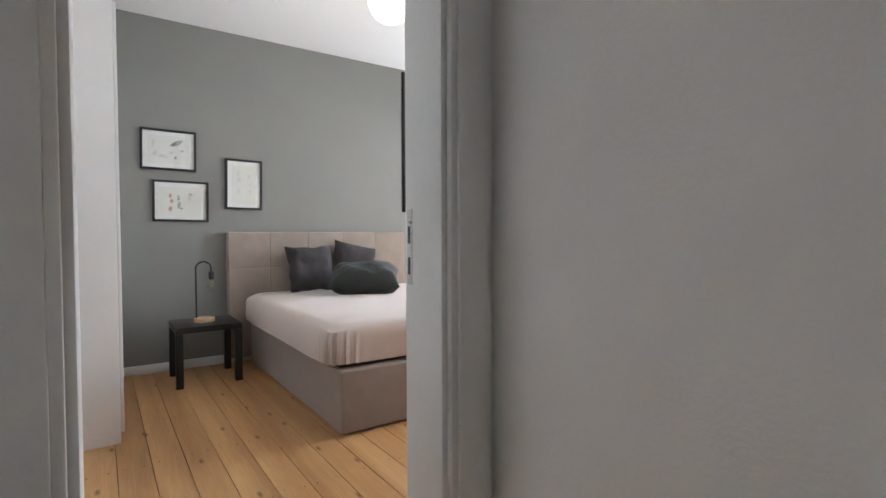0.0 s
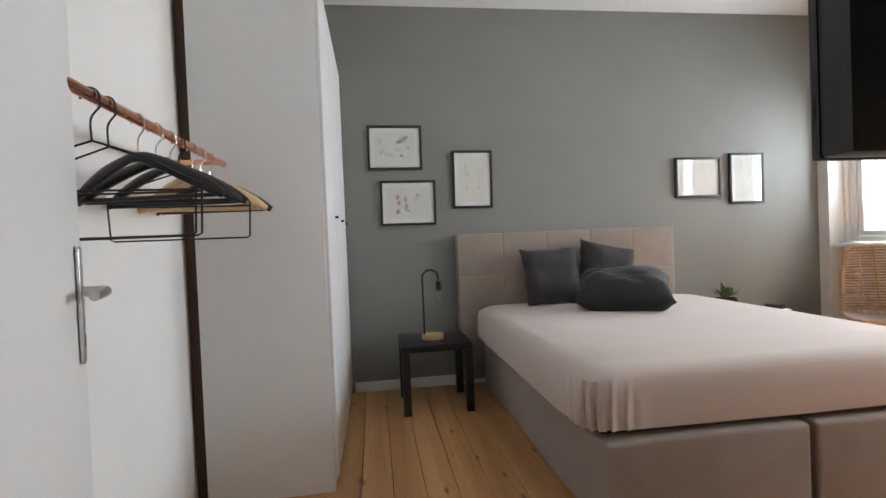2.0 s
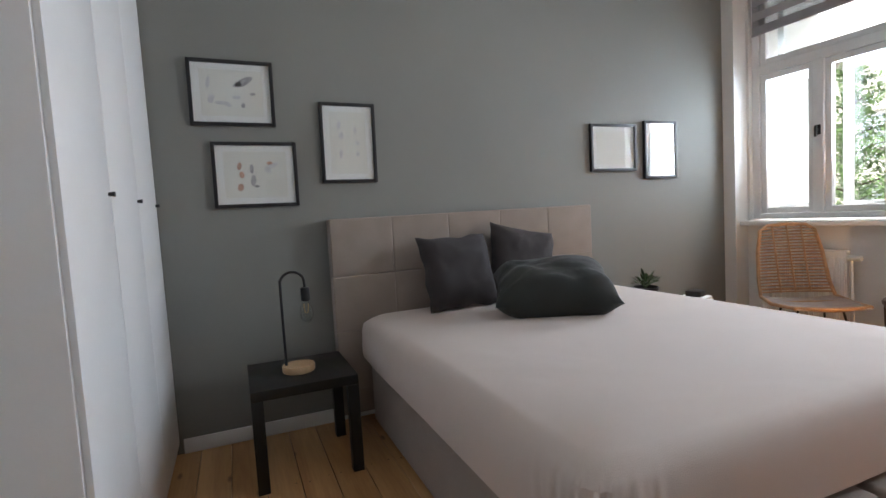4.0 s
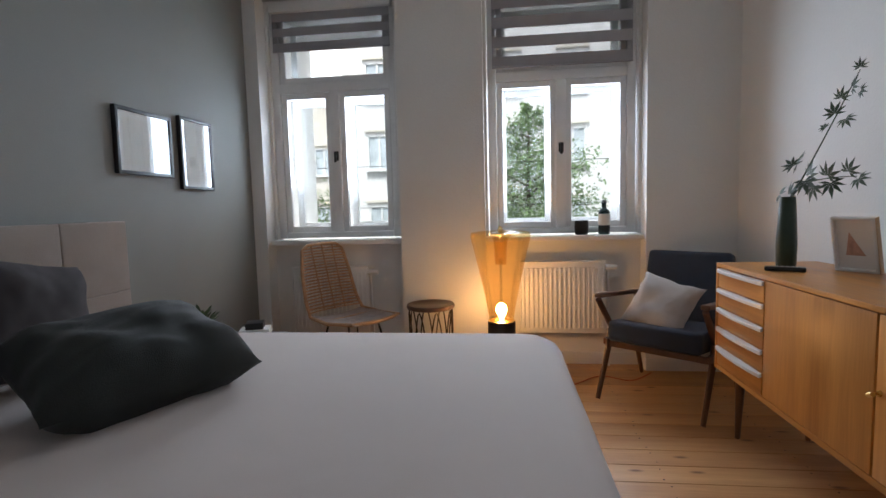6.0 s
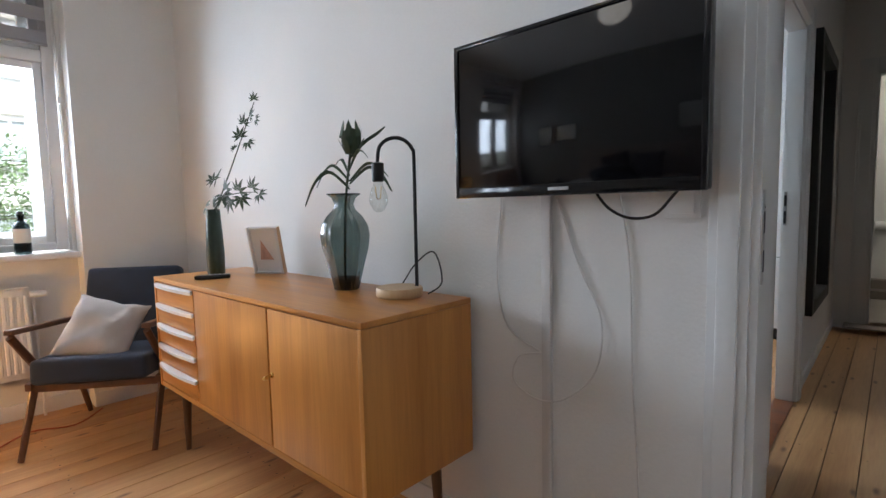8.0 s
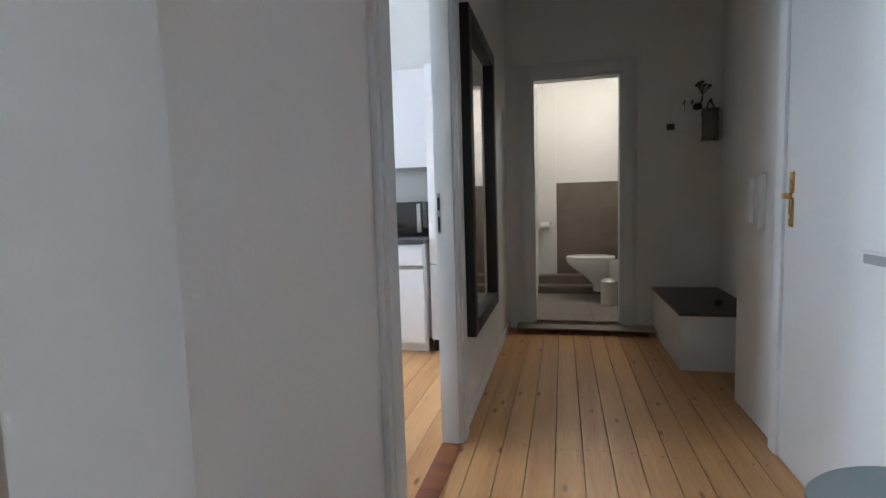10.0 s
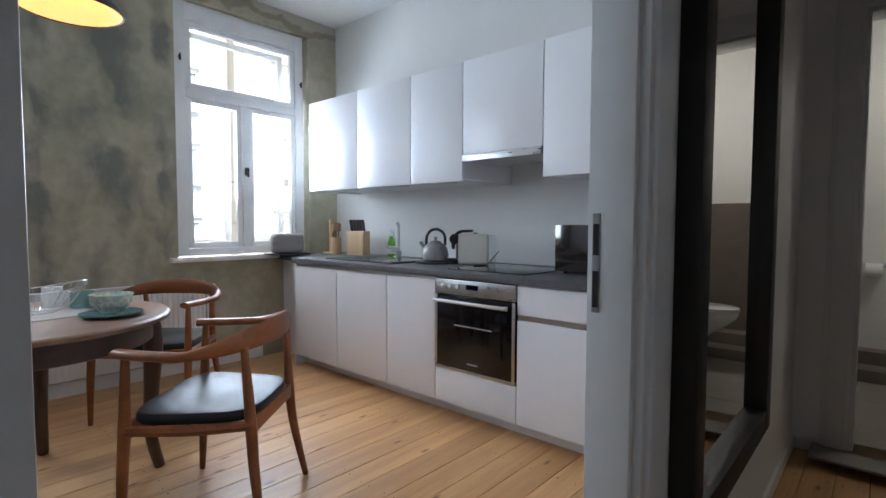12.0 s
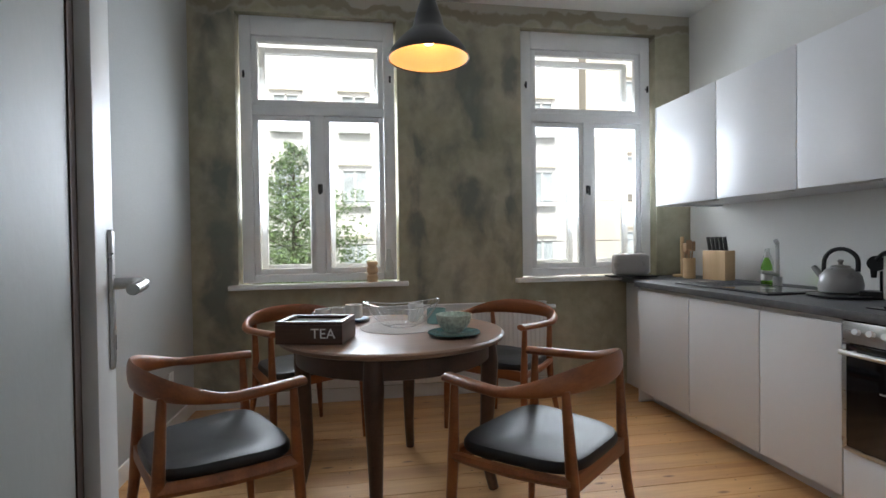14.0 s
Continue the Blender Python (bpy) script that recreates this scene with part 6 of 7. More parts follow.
part("body", box(B(), WEST, WEST + 0.035, -0.33, -0.24, 1.0, 1.27, 0.006), WHITE_PLASTIC, ic)
part("handset", box(B(), WEST + 0.0355, WEST + 0.06, -0.32, -0.28, 1.03, 1.25, 0.01), WHITE_PLASTIC, ic)


def shell_chair(label, m, mat, wide, deep):
    """A low moulded seat on thin splayed legs."""
    s = thing("hall_chair", label, "chair", m, "moulded chairs in the hall")
    bm = bmesh.new()
    rings = []
    for r, z in ((0.02, 0.445), (0.5, 0.447), (0.85, 0.455), (0.97, 0.462), (1.0, 0.466), (0.99, 0.472), (0.96, 0.470), (0.84, 0.463), (0.5, 0.455), (0.02, 0.453)):
        rings.append([bm.verts.new((wide * r * math.cos(a) * (1 + 0.10 * math.cos(3 * a)), deep * r * math.sin(a) * (1 + 0.06 * math.cos(3 * a)), z + 0.012 * r * r * math.cos(2 * a))) for a in [2 * math.pi * k / 40 for k in range(40)]])
    for a, b in zip(rings, rings[1:]):
        for k in range(40):
            bm.faces.new((a[k], a[(k + 1) % 40], b[(k + 1) % 40], b[k]))
    bm.faces.new(rings[0][::-1])
    bm.faces.new(rings[-1])
    part("seat", bm, mat, s)
    for k in range(4):
        a = math.pi / 4 + k * math.pi / 2
        part("leg", rod(B(), (0.20 * math.cos(a), 0.20 * math.sin(a), 0), (0.08 * math.cos(a), 0.08 * math.sin(a), 0.447), 0.009, 0.012), PALE_WOOD, s)
    bm = tube(B(), [(-0.12, -0.12, 0.25), (0.12, 0.12, 0.25)], 0.004, 6)
    tube(bm, [(-0.12, 0.12, 0.255), (0.12, -0.12, 0.255)], 0.004, 6)
    part("brace", bm, WHITE_PLASTIC, s)
    return s


shell_chair("pale blue-grey moulded chair seat in the hall", pose(0.045, 1.20, 0, 0, 0, 20), BLUE_SHELL, 0.195, 0.175)
shell_chair("white moulded chair seat in the hall", pose(0.135, 1.65, 0, 0, 0, -10), WHITE_PLASTIC, 0.265, 0.24)
structure("sill_bath_threshold", box(B(), 0.26, 1.06, HS - 0.13, HS + 0.05, 0.0, 0.055, 0.006), PALE_WOOD, "pale wooden raised threshold of the bathroom", True)
structure("sill_kitchen_threshold", box(B(), HE - 0.01, KW + 0.005, 0.173, 1.05, 0.0005, 0.006, 0.002), TEAK, "dark wooden strip in the kitchen doorway", True)
bm = box(B(), HE - 0.014, HE, HS, 0.036, 0, 0.07, 0.003)
box(bm, HE - 0.014, HE, 1.19, HN, 0, 0.07, 0.003)
structure("baseboard_hall", bm, GLOSS_WHITE, "low white skirting in the hall", True)

# ---- bathroom ----
bf = tagged(thing("floor_bathroom", "pale grey square floor tiles in the bathroom", "floor"), kind="structure")
me_t = None
for i in range(3):
    for j in range(4):
        if me_t is None:
            bm = box(B(), -0.3385, 0.3385, -0.299, 0.299, -0.012, 0, 0.0015, 1)
            ob = part("tile", bm, BATH_FLOOR, bf)
            me_t = ob.data
        else:
            ob = new("tile", me_t)
            ob.parent = bf
        ob.location = (BW - 0.10 + 0.34 + i * 0.68, BS + 0.02 + j * 0.60, BF)
structure("subfloor_bathroom", box(B(), BW, BE, BS, HS - 0.12, -0.1, BF - 0.009), GROUT, "grey grout bed under the bathroom tiles")
bt_ = tagged(thing("wall_tiles", "grey-brown wall tiles behind the toilet", "tiles"), kind="structure")
for i in range(3):
    for j in range(4):
        z0 = BF + 0.002 + j * 0.335
        x0 = BW + i * 0.5367
        part("tile", box(B(), x0 + 0.0015, x0 + 0.5352, BS + 0.002, BS + 0.014, z0, z0 + 0.332, 0.0015, 1), GREY_TILE, bt_)
structure("grout_bathroom", box(B(), BW, 0.855, BS, BS + 0.011, BF, BF + 1.338), GROUT, "brown-grey grout between the wall tiles")
for k, (d, h) in enumerate(((0.42, 0.09), (0.22, 0.19))):
    structure("trim_tiled_step" + ("" if k == 0 else "_upper"), box(B(), BW, BE, BS + 0.014, BS + d, BF, BF + h, 0.003), GREY_TILE, "grey-brown tiled step along the bathroom wall", True)
wc = thing("toilet", "white wall-hung ceramic toilet with a closed lid", "toilet", pose(0.45, -3.36, BF + 0.07, 0, 0, 0))
bm = bmesh.new()
rings = []
for z, sx, sy, off in ((0.02, 0.10, 0.085, -0.10), (0.10, 0.10, 0.09, -0.09), (0.19, 0.15, 0.13, -0.05), (0.27, 0.215, 0.165, 0.0), (0.33, 0.25, 0.18, 0.03), (0.37, 0.26, 0.185, 0.035), (0.385, 0.255, 0.18, 0.035)):
    rings.append([bm.verts.new((off + sx * math.cos(a), sy * math.sin(a), z)) for a in [2 * math.pi * k / 32 for k in range(32)]])
for a, b in zip(rings, rings[1:]):
    for k in range(32):
        bm.faces.new((a[k], a[(k + 1) % 32], b[(k + 1) % 32], b[k]))
bm.faces.new(rings[0][::-1])
bm.faces.new(rings[-1])
part("bowl", bm, CERAMIC, wc)
for z0, z1, k in ((0.386, 0.400, 0.27), (0.401, 0.418, 0.268)):
    bm = lathe(B(), [(0.98, z0), (1.0, z0 + 0.003), (1.0, z1 - 0.005), (0.96, z1), (0.05, z1)], 36)
    for v in bm.verts:
        v.co.x, v.co.y = v.co.x * k + 0.03, v.co.y * 0.185
    part("seat" if z0 < 0.4 else "lid", bm, CERAMIC, wc)
part("wall_block", box(B(), -0.48, -0.16, -0.11, 0.11, 0.14, 0.375, 0.02), CERAMIC, wc)
structure("trim_cistern_wall", box(B(), BW, -0.03, -3.75, HS - 0.12, BF, 1.20, 0.004), GREY_TILE, "tiled cistern box behind the toilet", True)
bi = thing("waste_bin", "small white pedal bin with a steel lid", "bin", pose(0.31, -3.02, BF))
part("body", lathe(B(), [(0.07, 0), (0.082, 0.004), (0.085, 0.24)], 28), WHITE_PLASTIC, bi)
part("lid", lathe(B(), [(0.0855, 0.241), (0.086, 0.255), (0.06, 0.275), (0.01, 0.28)], 28), STEEL, bi)
tp = thing("toilet_paper_holder", "steel toilet paper holder with a white roll", "holder", pose(0.93, BS + 0.07, 0.86, 0, 0, -90))
part("arm", tube(B(), [(-0.001, 0, 0.05), (-0.05, 0, 0.05), (-0.06, 0.0, 0.03), (-0.06, 0.12, 0.03)], 0.007, 8), CHROME, tp)
part("roll", rod(B(), (-0.06, 0.015, 0.0), (-0.06, 0.115, 0.0), 0.05, None, 24), PAPER, tp)
# Added lamp, out of view, that brightens the bathroom behind its doorway.
bl = thing("ceiling_light", "round white ceiling light added out of view to brighten the bathroom", "lamp", pose(0.35, -3.1, 0))
part("diffuser", lathe(B(), [(0.02, 2.685), (0.13, 2.69), (0.15, 2.715), (0.15, 2.748)], 32), BATH_GLOW, bl, "glowing round diffuser")


# ---- kitchen ----
bm = box(B(), KW + 0.002, 5.10, KN - 0.020, KN - 0.007, 0, 0.10, 0.004)
box(bm, KE - 0.016, KE, -1.15, KN - 0.016, 0, 0.10, 0.004)
structure("baseboard_kitchen", bm, GLOSS_WHITE, "white painted skirting in the kitchen", True)
so_ = thing("wall_socket", "white double wall socket above the skirting", "socket", pose(0, 0, 0))
part("plate", box(B(), 4.62, 4.70, KN - 0.016, KN - 0.0065, 0.24, 0.40, 0.003), WHITE_PLASTIC, so_)
for z in (0.28, 0.36):
    part("outlet", rod(B(), (4.66, KN - 0.016, z), (4.66, KN - 0.020, z), 0.024), WHITE_PLASTIC, so_)

CF, CZ = -1.195, 0.91
FRONTS = [(4.06, 4.63, 1), (3.49, 4.056, 1), (3.034, 3.486, 1)]
for x0, x1, _ in FRONTS:
    c = thing("base_cabinet", "plain white handleless kitchen base cabinet", "cabinet", pose(0, 0, 0), "kitchen base units")
    part("body", box(B(), x0, x1, KS + 0.002, CF - 0.022, 0.10, CZ - 0.042), KITCHEN_WHITE, c, soft=False)
    part("door", box(B(), x0 + 0.0015, x1 - 0.0015, CF - 0.02, CF, 0.092, CZ - 0.065, 0.002), KITCHEN_WHITE, c)
    part("grip_channel", box(B(), x0, x1, CF - 0.021, CF - 0.012, CZ - 0.064, CZ - 0.043), STEEL, c)
c = thing("base_cabinet", "white kitchen cabinet with a drawer over a door", "cabinet", pose(0, 0, 0), "kitchen base units")
part("body", box(B(), 1.83, 2.426, KS + 0.002, CF - 0.022, 0.10, CZ - 0.042), KITCHEN_WHITE, c, soft=False)
part("drawer", box(B(), 1.832, 2.424, CF - 0.02, CF, 0.705, CZ - 0.05, 0.002), KITCHEN_WHITE, c)
part("grip_channel", box(B(), 1.83, 2.426, CF - 0.021, CF - 0.012, 0.672, 0.704), STEEL, c)
part("door", box(B(), 1.832, 2.424, CF - 0.02, CF, 0.092, 0.671, 0.002), KITCHEN_WHITE, c)
ov = thing("oven", "black and steel built-in oven with a bar handle", "oven", pose(0, 0, 0))
OX0, OX1 = 2.430, 3.028
part("body", box(B(), OX0 + 0.01, OX1 - 0.01, KS + 0.05, CF - 0.02, 0.30, CZ - 0.045), BLACK_PLASTIC, ov, soft=False)
part("control_panel", box(B(), OX0 + 0.002, OX1 - 0.002, CF - 0.018, CF + 0.006, 0.772, 0.862, 0.003), STEEL, ov, "brushed steel control panel")
part("top_strip", box(B(), OX0 + 0.002, OX1 - 0.002, CF - 0.018, CF + 0.004, 0.8625, 0.895, 0.002), BLACK_GLASS, ov)
part("door", box(B(), OX0 + 0.002, OX1 - 0.002, CF - 0.018, CF + 0.008, 0.325, 0.765, 0.003), BLACK_GLASS, ov, "black glass oven door")
for a, b in ((OX0 + 0.002, OX0 + 0.022), (OX1 - 0.022, OX1 - 0.002)):
    part("door_edge", box(B(), a, b, CF + 0.0081, CF + 0.010, 0.325, 0.765, 0.0005), STEEL, ov)
part("bottom_edge", box(B(), OX0 + 0.002, OX1 - 0.002, CF - 0.018, CF + 0.008, 0.307, 0.324, 0.002), STEEL, ov)
bm = rod(B(), (OX0 + 0.03, CF + 0.05, 0.735), (OX1 - 0.03, CF + 0.05, 0.735), 0.011)
for x in (OX0 + 0.06, OX1 - 0.06):
    rod(bm, (x, CF + 0.006, 0.735), (x, CF + 0.05, 0.735), 0.008)
part("handle", bm, STEEL, ov, "round steel bar handle")
for k, x in enumerate((2.50, 2.56, 2.62, 2.84, 2.90, 2.96)):
    part("knob", rod(B(), (x, CF + 0.006, 0.825 if k < 3 else 0.822), (x, CF + 0.022, 0.825), 0.015, 0.013, 18), STEEL if k < 3 else WHITE_PLASTIC, ov)
part("display", box(B(), 2.69, 2.78, CF + 0.0062, CF + 0.0075, 0.81, 0.84), BLACK_GLASS, ov)
part("rack_line", box(B(), OX0 + 0.16, OX1 - 0.16, CF + 0.0082, CF + 0.0088, 0.585, 0.592), GREY_PLASTIC, ov)
part("badge", box(B(), 2.69, 2.77, CF + 0.0082, CF + 0.0092, 0.362, 0.372), GREY_PLASTIC, ov)
c = thing("base_cabinet", "plain white panel under the oven", "cabinet", pose(0, 0, 0), "kitchen base units")
part("front", box(B(), OX0, OX1, CF - 0.02, CF, 0.092, 0.302, 0.002), KITCHEN_WHITE, c)
part("body", box(B(), OX0 + 0.005, OX1 - 0.005, KS + 0.05, CF - 0.021, 0.10, 0.29), KITCHEN_WHITE, c, soft=False)
kp = thing("kick_board", "white recessed kick board under the kitchen units", "trim", pose(0, 0, 0))
part("board", box(B(), 1.83, 4.62, CF - 0.125, CF - 0.105, 0, 0.10, 0.002), KITCHEN_WHITE, kp)
wt = thing("worktop", "dark slate-grey laminate worktop along the wall", "worktop", pose(0, 0, 0))
bm = box(B(), 1.82, 4.66, KS + 0.002, CF + 0.018, CZ - 0.040, CZ, 0.003)
box(bm, 4.6605, KE - 0.002, KS + 0.002, -1.30, CZ - 0.040, CZ, 0.003)
part("slab", bm, COUNTER, wt)
part("end_panel", box(B(), 4.6305, 4.65, KS + 0.002, CF - 0.003, 0, CZ - 0.041, 0.002), KITCHEN_WHITE, wt)
ep = thing("end_filler", "white filler panel between worktop and window wall", "panel", pose(0, 0, 0))
part("panel", box(B(), 4.6505, KE - 0.002, -1.40, -1.37, 0, CZ - 0.041, 0.002), KITCHEN_WHITE, ep)

UF = -1.41
UPS = [(4.075, 4.72, 1.49, 2.235), (3.475, 4.071, 1.49, 2.235), (2.997, 3.471, 1.49, 2.235), (2.408, 2.993, 1.645, 2.235), (1.80, 2.404, 1.482, 2.235)]
for k, (x0, x1, z0, z1) in enumerate(UPS):
    c = thing("wall_cabinet", "plain white kitchen wall cabinet" if k != 3 else "short white wall cabinet over the cooker hood", "cabinet", pose(0, 0, 0), "kitchen wall units")
    part("body", box(B(), x0, x1, KS + 0.002, UF - 0.02, z0, z1), KITCHEN_WHITE, c, soft=False)
    part("door", box(B(), x0 + 0.0015, x1 - 0.0015, UF - 0.019, UF, z0 - (0.012 if k != 3 else 0.0), z1, 0.002), KITCHEN_WHITE, c)
    if k != 3:
        part("under_light", box(B(), x0 + 0.15, x0 + 0.33, UF - 0.14, UF - 0.06, z0 - 0.010, z0 - 0.0005, 0.002), STEEL, c)
c = thing("cabinet_side", "white end panel of the wall cabinets by the window", "cabinet", pose(0, 0, 0))
part("panel", box(B(), 4.7215, 4.7395, KS + 0.002, UF, 1.475, 2.235, 0.002), KITCHEN_WHITE, c)
hd = thing("cooker_hood", "slim brushed steel pull-out cooker hood", "hood", pose(0, 0, 0))
part("front_strip", box(B(), 2.412, 2.989, UF - 0.03, UF + 0.012, 1.598, 1.643, 0.003), STEEL, hd)
part("filter_body", box(B(), 2.42, 2.985, KS + 0.15, UF - 0.031, 1.605, 1.644, 0.002), STEEL, hd)
fr = thing("fridge_freezer", "tall white fridge-freezer beside the worktop", "fridge", pose(0, 0, 0))
part("body", box(B(), 1.385, 1.80, KS + 0.02, -1.335, 0.04, 1.97, 0.006), GLOSS_WHITE, fr)
part("freezer_door", box(B(), 1.387, 1.798, -1.333, -1.285, 0.10, 0.700, 0.008), GLOSS_WHITE, fr)
part("fridge_door", box(B(), 1.387, 1.798, -1.333, -1.285, 0.708, 1.97, 0.008), GLOSS_WHITE, fr)
part("plinth_grille", box(B(), 1.40, 1.79, -1.34, -1.32, 0.0, 0.095, 0.003), BLACK_PLASTIC, fr)
part("upper_cupboard", box(B(), 1.385, 1.80, KS + 0.02, -1.30, 1.975, 2.235, 0.003), KITCHEN_WHITE, fr)

hob = thing("hob", "flat black glass hob let into the worktop", "hob", pose(0, 0, 0))
part("glass", box(B(), 2.44, 3.02, -1.82, -1.30, CZ + 0.0005, CZ + 0.006, 0.002), BLACK_GLASS, hob)
sk = thing("sink", "black composite sink with a drainer", "sink", pose(0, 0, 0))
bm = box(B(), 3.55, 4.35, -1.74, -1.30, CZ + 0.0005, CZ + 0.010, 0.004)
part("rim", bm, BLACK_STONE, sk)
part("bowl", box(B(), 3.60, 3.95, -1.70, -1.34, CZ + 0.0102, CZ + 0.0112), BLACK_GLASS, sk)
part("drain", rod(B(), (3.78, -1.52, CZ + 0.0112), (3.78, -1.52, CZ + 0.014), 0.035), STEEL, sk)
for k in range(7):
    part("drainer_rib", box(B(), 4.02, 4.30, -1.68 + k * 0.05, -1.67 + k * 0.05, CZ + 0.0102, CZ + 0.013, 0.001), BLACK_STONE, sk)
tp_ = thing("tap", "brushed steel kitchen mixer tap", "tap", pose(3.98, -1.77, CZ + 0.001))
part("column", rod(rod(B(), (0, 0, 0), (0, 0, 0.06), 0.026), (0, 0, 0.06), (0, 0, 0.27), 0.011), STEEL, tp_)
part("spout", tube(B(), [(0, 0, 0.07), (-0.02, 0.06, 0.085), (-0.05, 0.17, 0.10)], 0.012, 10), STEEL, tp_)
part("lever", tube(B(), [(0, 0, 0.27), (0.0, 0.01, 0.285), (-0.02, 0.03, 0.29)], 0.014, 10), STEEL, tp_)
db = thing("soap_bottle", "clear bottle of green washing-up liquid", "bottle", pose(4.10, -1.80, CZ + 0.001))
part("bottle", lathe(B(), [(0.03, 0), (0.033, 0.005), (0.033, 0.12), (0.02, 0.16), (0.011, 0.18)], 24), GREEN_SOAP, db)
part("cap", lathe(B(), [(0.013, 0.181), (0.013, 0.21), (0.008, 0.22)], 18), WHITE_PLASTIC, db)
part("label", lathe(B(), [(0.0335, 0.03), (0.0338, 0.035), (0.0338, 0.09), (0.0335, 0.095)], 24), PAPER_CREAM, db)
db2 = thing("glass_bottle", "tall clear glass bottle beside the tap", "bottle", pose(4.16, -1.86, CZ + 0.001))
part("bottle", lathe(B(), [(0.035, 0), (0.038, 0.005), (0.038, 0.15), (0.018, 0.2), (0.014, 0.24)], 24, caps=False), CLEAR, db2)
kb = thing("knife_block", "pale wooden knife block with black handled knives", "knife block", pose(4.55, -1.80, CZ + 0.001, 0, 0, 10))
part("block", box(B(), -0.10, 0.10, -0.05, 0.05, 0, 0.22, 0.004), PALE_WOOD, kb)
for k in range(5):
    part("knife_handle", box(B(), -0.012, 0.012, -0.008, 0.008, 0.0, 0.11, 0.005, 2, pose(-0.07 + k * 0.036, 0.0, 0.215, -8, 3, 0)), BLACK_PLASTIC, kb)
ut = thing("utensil_jar", "wooden utensil jar with wooden spoons", "jar", pose(4.75, -1.70, CZ + 0.001))
part("jar", lathe(B(), [(0.042, 0), (0.045, 0.003), (0.045, 0.16), (0.039, 0.16), (0.038, 0.02)], 28), PALE_WOOD, ut)
for k, (dx, dy, h) in enumerate(((0.02, 0.01, 0.27), (-0.02, 0.015, 0.29), (0.0, -0.02, 0.28), (0.025, -0.01, 0.25))):
    sp = part("spoon", rod(B(), (dx * 0.5, dy * 0.5, 0.03), (dx * 1.5, dy * 1.5, h - 0.05), 0.005), TEAK_PALE, ut)
    part("spoon_bowl", box(B(), -0.022, 0.022, -0.006, 0.006, -0.01, 0.065, 0.006, 3, pose(dx * 1.5, dy * 1.5, h - 0.055, 0, 0, 40 * k)), TEAK_PALE, sp)
rr = thing("paper_roll_stand", "pale wooden upright kitchen roll stand", "stand", pose(4.92, -1.76, CZ + 0.001))
part("base", lathe(B(), [(0.07, 0), (0.075, 0.004), (0.075, 0.016), (0.07, 0.02)], 28), PALE_WOOD, rr)
part("post", rod(B(), (0, 0, 0.02), (0, 0, 0.33), 0.016, 0.015, 18), PALE_WOOD, rr)
to = thing("toaster", "light grey rounded toaster on a black tray", "toaster", pose(4.93, -1.30, CZ + 0.012, 0, 0, 75))
part("tray", box(B(), -0.18, 0.18, -0.11, 0.11, 0, 0.012, 0.005), BLACK_PLASTIC, to)
part("body", box(B(), -0.135, 0.135, -0.08, 0.08, 0.0125, 0.19, 0.045, 5), GREY_ENAMEL, to)
part("slot", box(B(), -0.10, 0.10, -0.02, 0.02, 0.1885, 0.1912), BLACK_METAL, to)
ke = thing("kettle", "grey stove kettle with a black arched handle", "kettle", pose(3.44, -1.64, CZ + 0.016, 0, 0, 12) @ Matrix.Scale(0.90, 4))
part("body", lathe(B(), [(0.09, 0), (0.105, 0.01), (0.11, 0.05), (0.10, 0.10), (0.075, 0.135), (0.045, 0.15)], 36), GREY_ENAMEL, ke)
part("lid", lathe(B(), [(0.05, 0.1505), (0.045, 0.16), (0.01, 0.167), (0.012, 0.18), (0.017, 0.19), (0.008, 0.197)], 28), GREY_ENAMEL, ke)
part("spout", tube(B(), [(0.08, 0, 0.07), (0.125, 0, 0.12), (0.15, 0, 0.15)], [0.025, 0.018, 0.014], 12), GREY_ENAMEL, ke)
part("handle", tube(B(), [(0.09, 0, 0.12), (0.085, 0, 0.20), (0.04, 0, 0.25), (-0.03, 0, 0.255), (-0.085, 0, 0.21), (-0.09, 0, 0.13)], 0.012, 10), BLACK_PLASTIC, ke)
tr = thing("trivet", "flat black tray under the kettle", "tray", pose(3.40, -1.60, CZ + 0.001))
part("plate", lathe(B(), [(0.14, 0), (0.15, 0.004), (0.15, 0.012), (0.14, 0.014)], 32), BLACK_PLASTIC, tr)
cm = thing("coffee_machine", "cream and black capsule coffee machine with a lever", "coffee machine", pose(3.23, -1.70, CZ + 0.001, 0, 0, -58) @ Matrix.Scale(0.94, 4))
part("body", box(B(), -0.058, 0.058, -0.20, 0.03, 0.0, 0.232, 0.022, 4), PAPER_CREAM, cm, "cream plastic body")
part("front_panel", box(B(), -0.05, 0.05, 0.0305, 0.042, 0.045, 0.15, 0.004), GLOSS_BLACK, cm, "black front under the spout")
part("head", rod(B(), (-0.05, 0.055, 0.19), (0.05, 0.055, 0.19), 0.040, None, 24), BLACK_PLASTIC, cm, "round black brewing head")
part("spout", rod(B(), (0.0, 0.072, 0.112), (0.0, 0.072, 0.155), 0.012, 0.016, 14), BLACK_PLASTIC, cm)
part("drip_tray", box(B(), -0.052, 0.052, 0.0305, 0.125, 0, 0.042, 0.006), BLACK_PLASTIC, cm)
part("lever", tube(B(), [(-0.056, 0.055, 0.205), (-0.056, 0.02, 0.246), (-0.05, -0.05, 0.252), (0.0, -0.075, 0.254), (0.05, -0.05, 0.252), (0.056, 0.02, 0.246), (0.056, 0.055, 0.205)], 0.010, 8), BLACK_PLASTIC, cm)
part("tank", box(B(), -0.05, 0.05, -0.255, -0.201, 0, 0.225, 0.02, 3), CLEAR, cm)
part("knob", rod(B(), (0, -0.10, 0.2325), (0, -0.10, 0.240), 0.016, None, 16), BLACK_PLASTIC, cm)
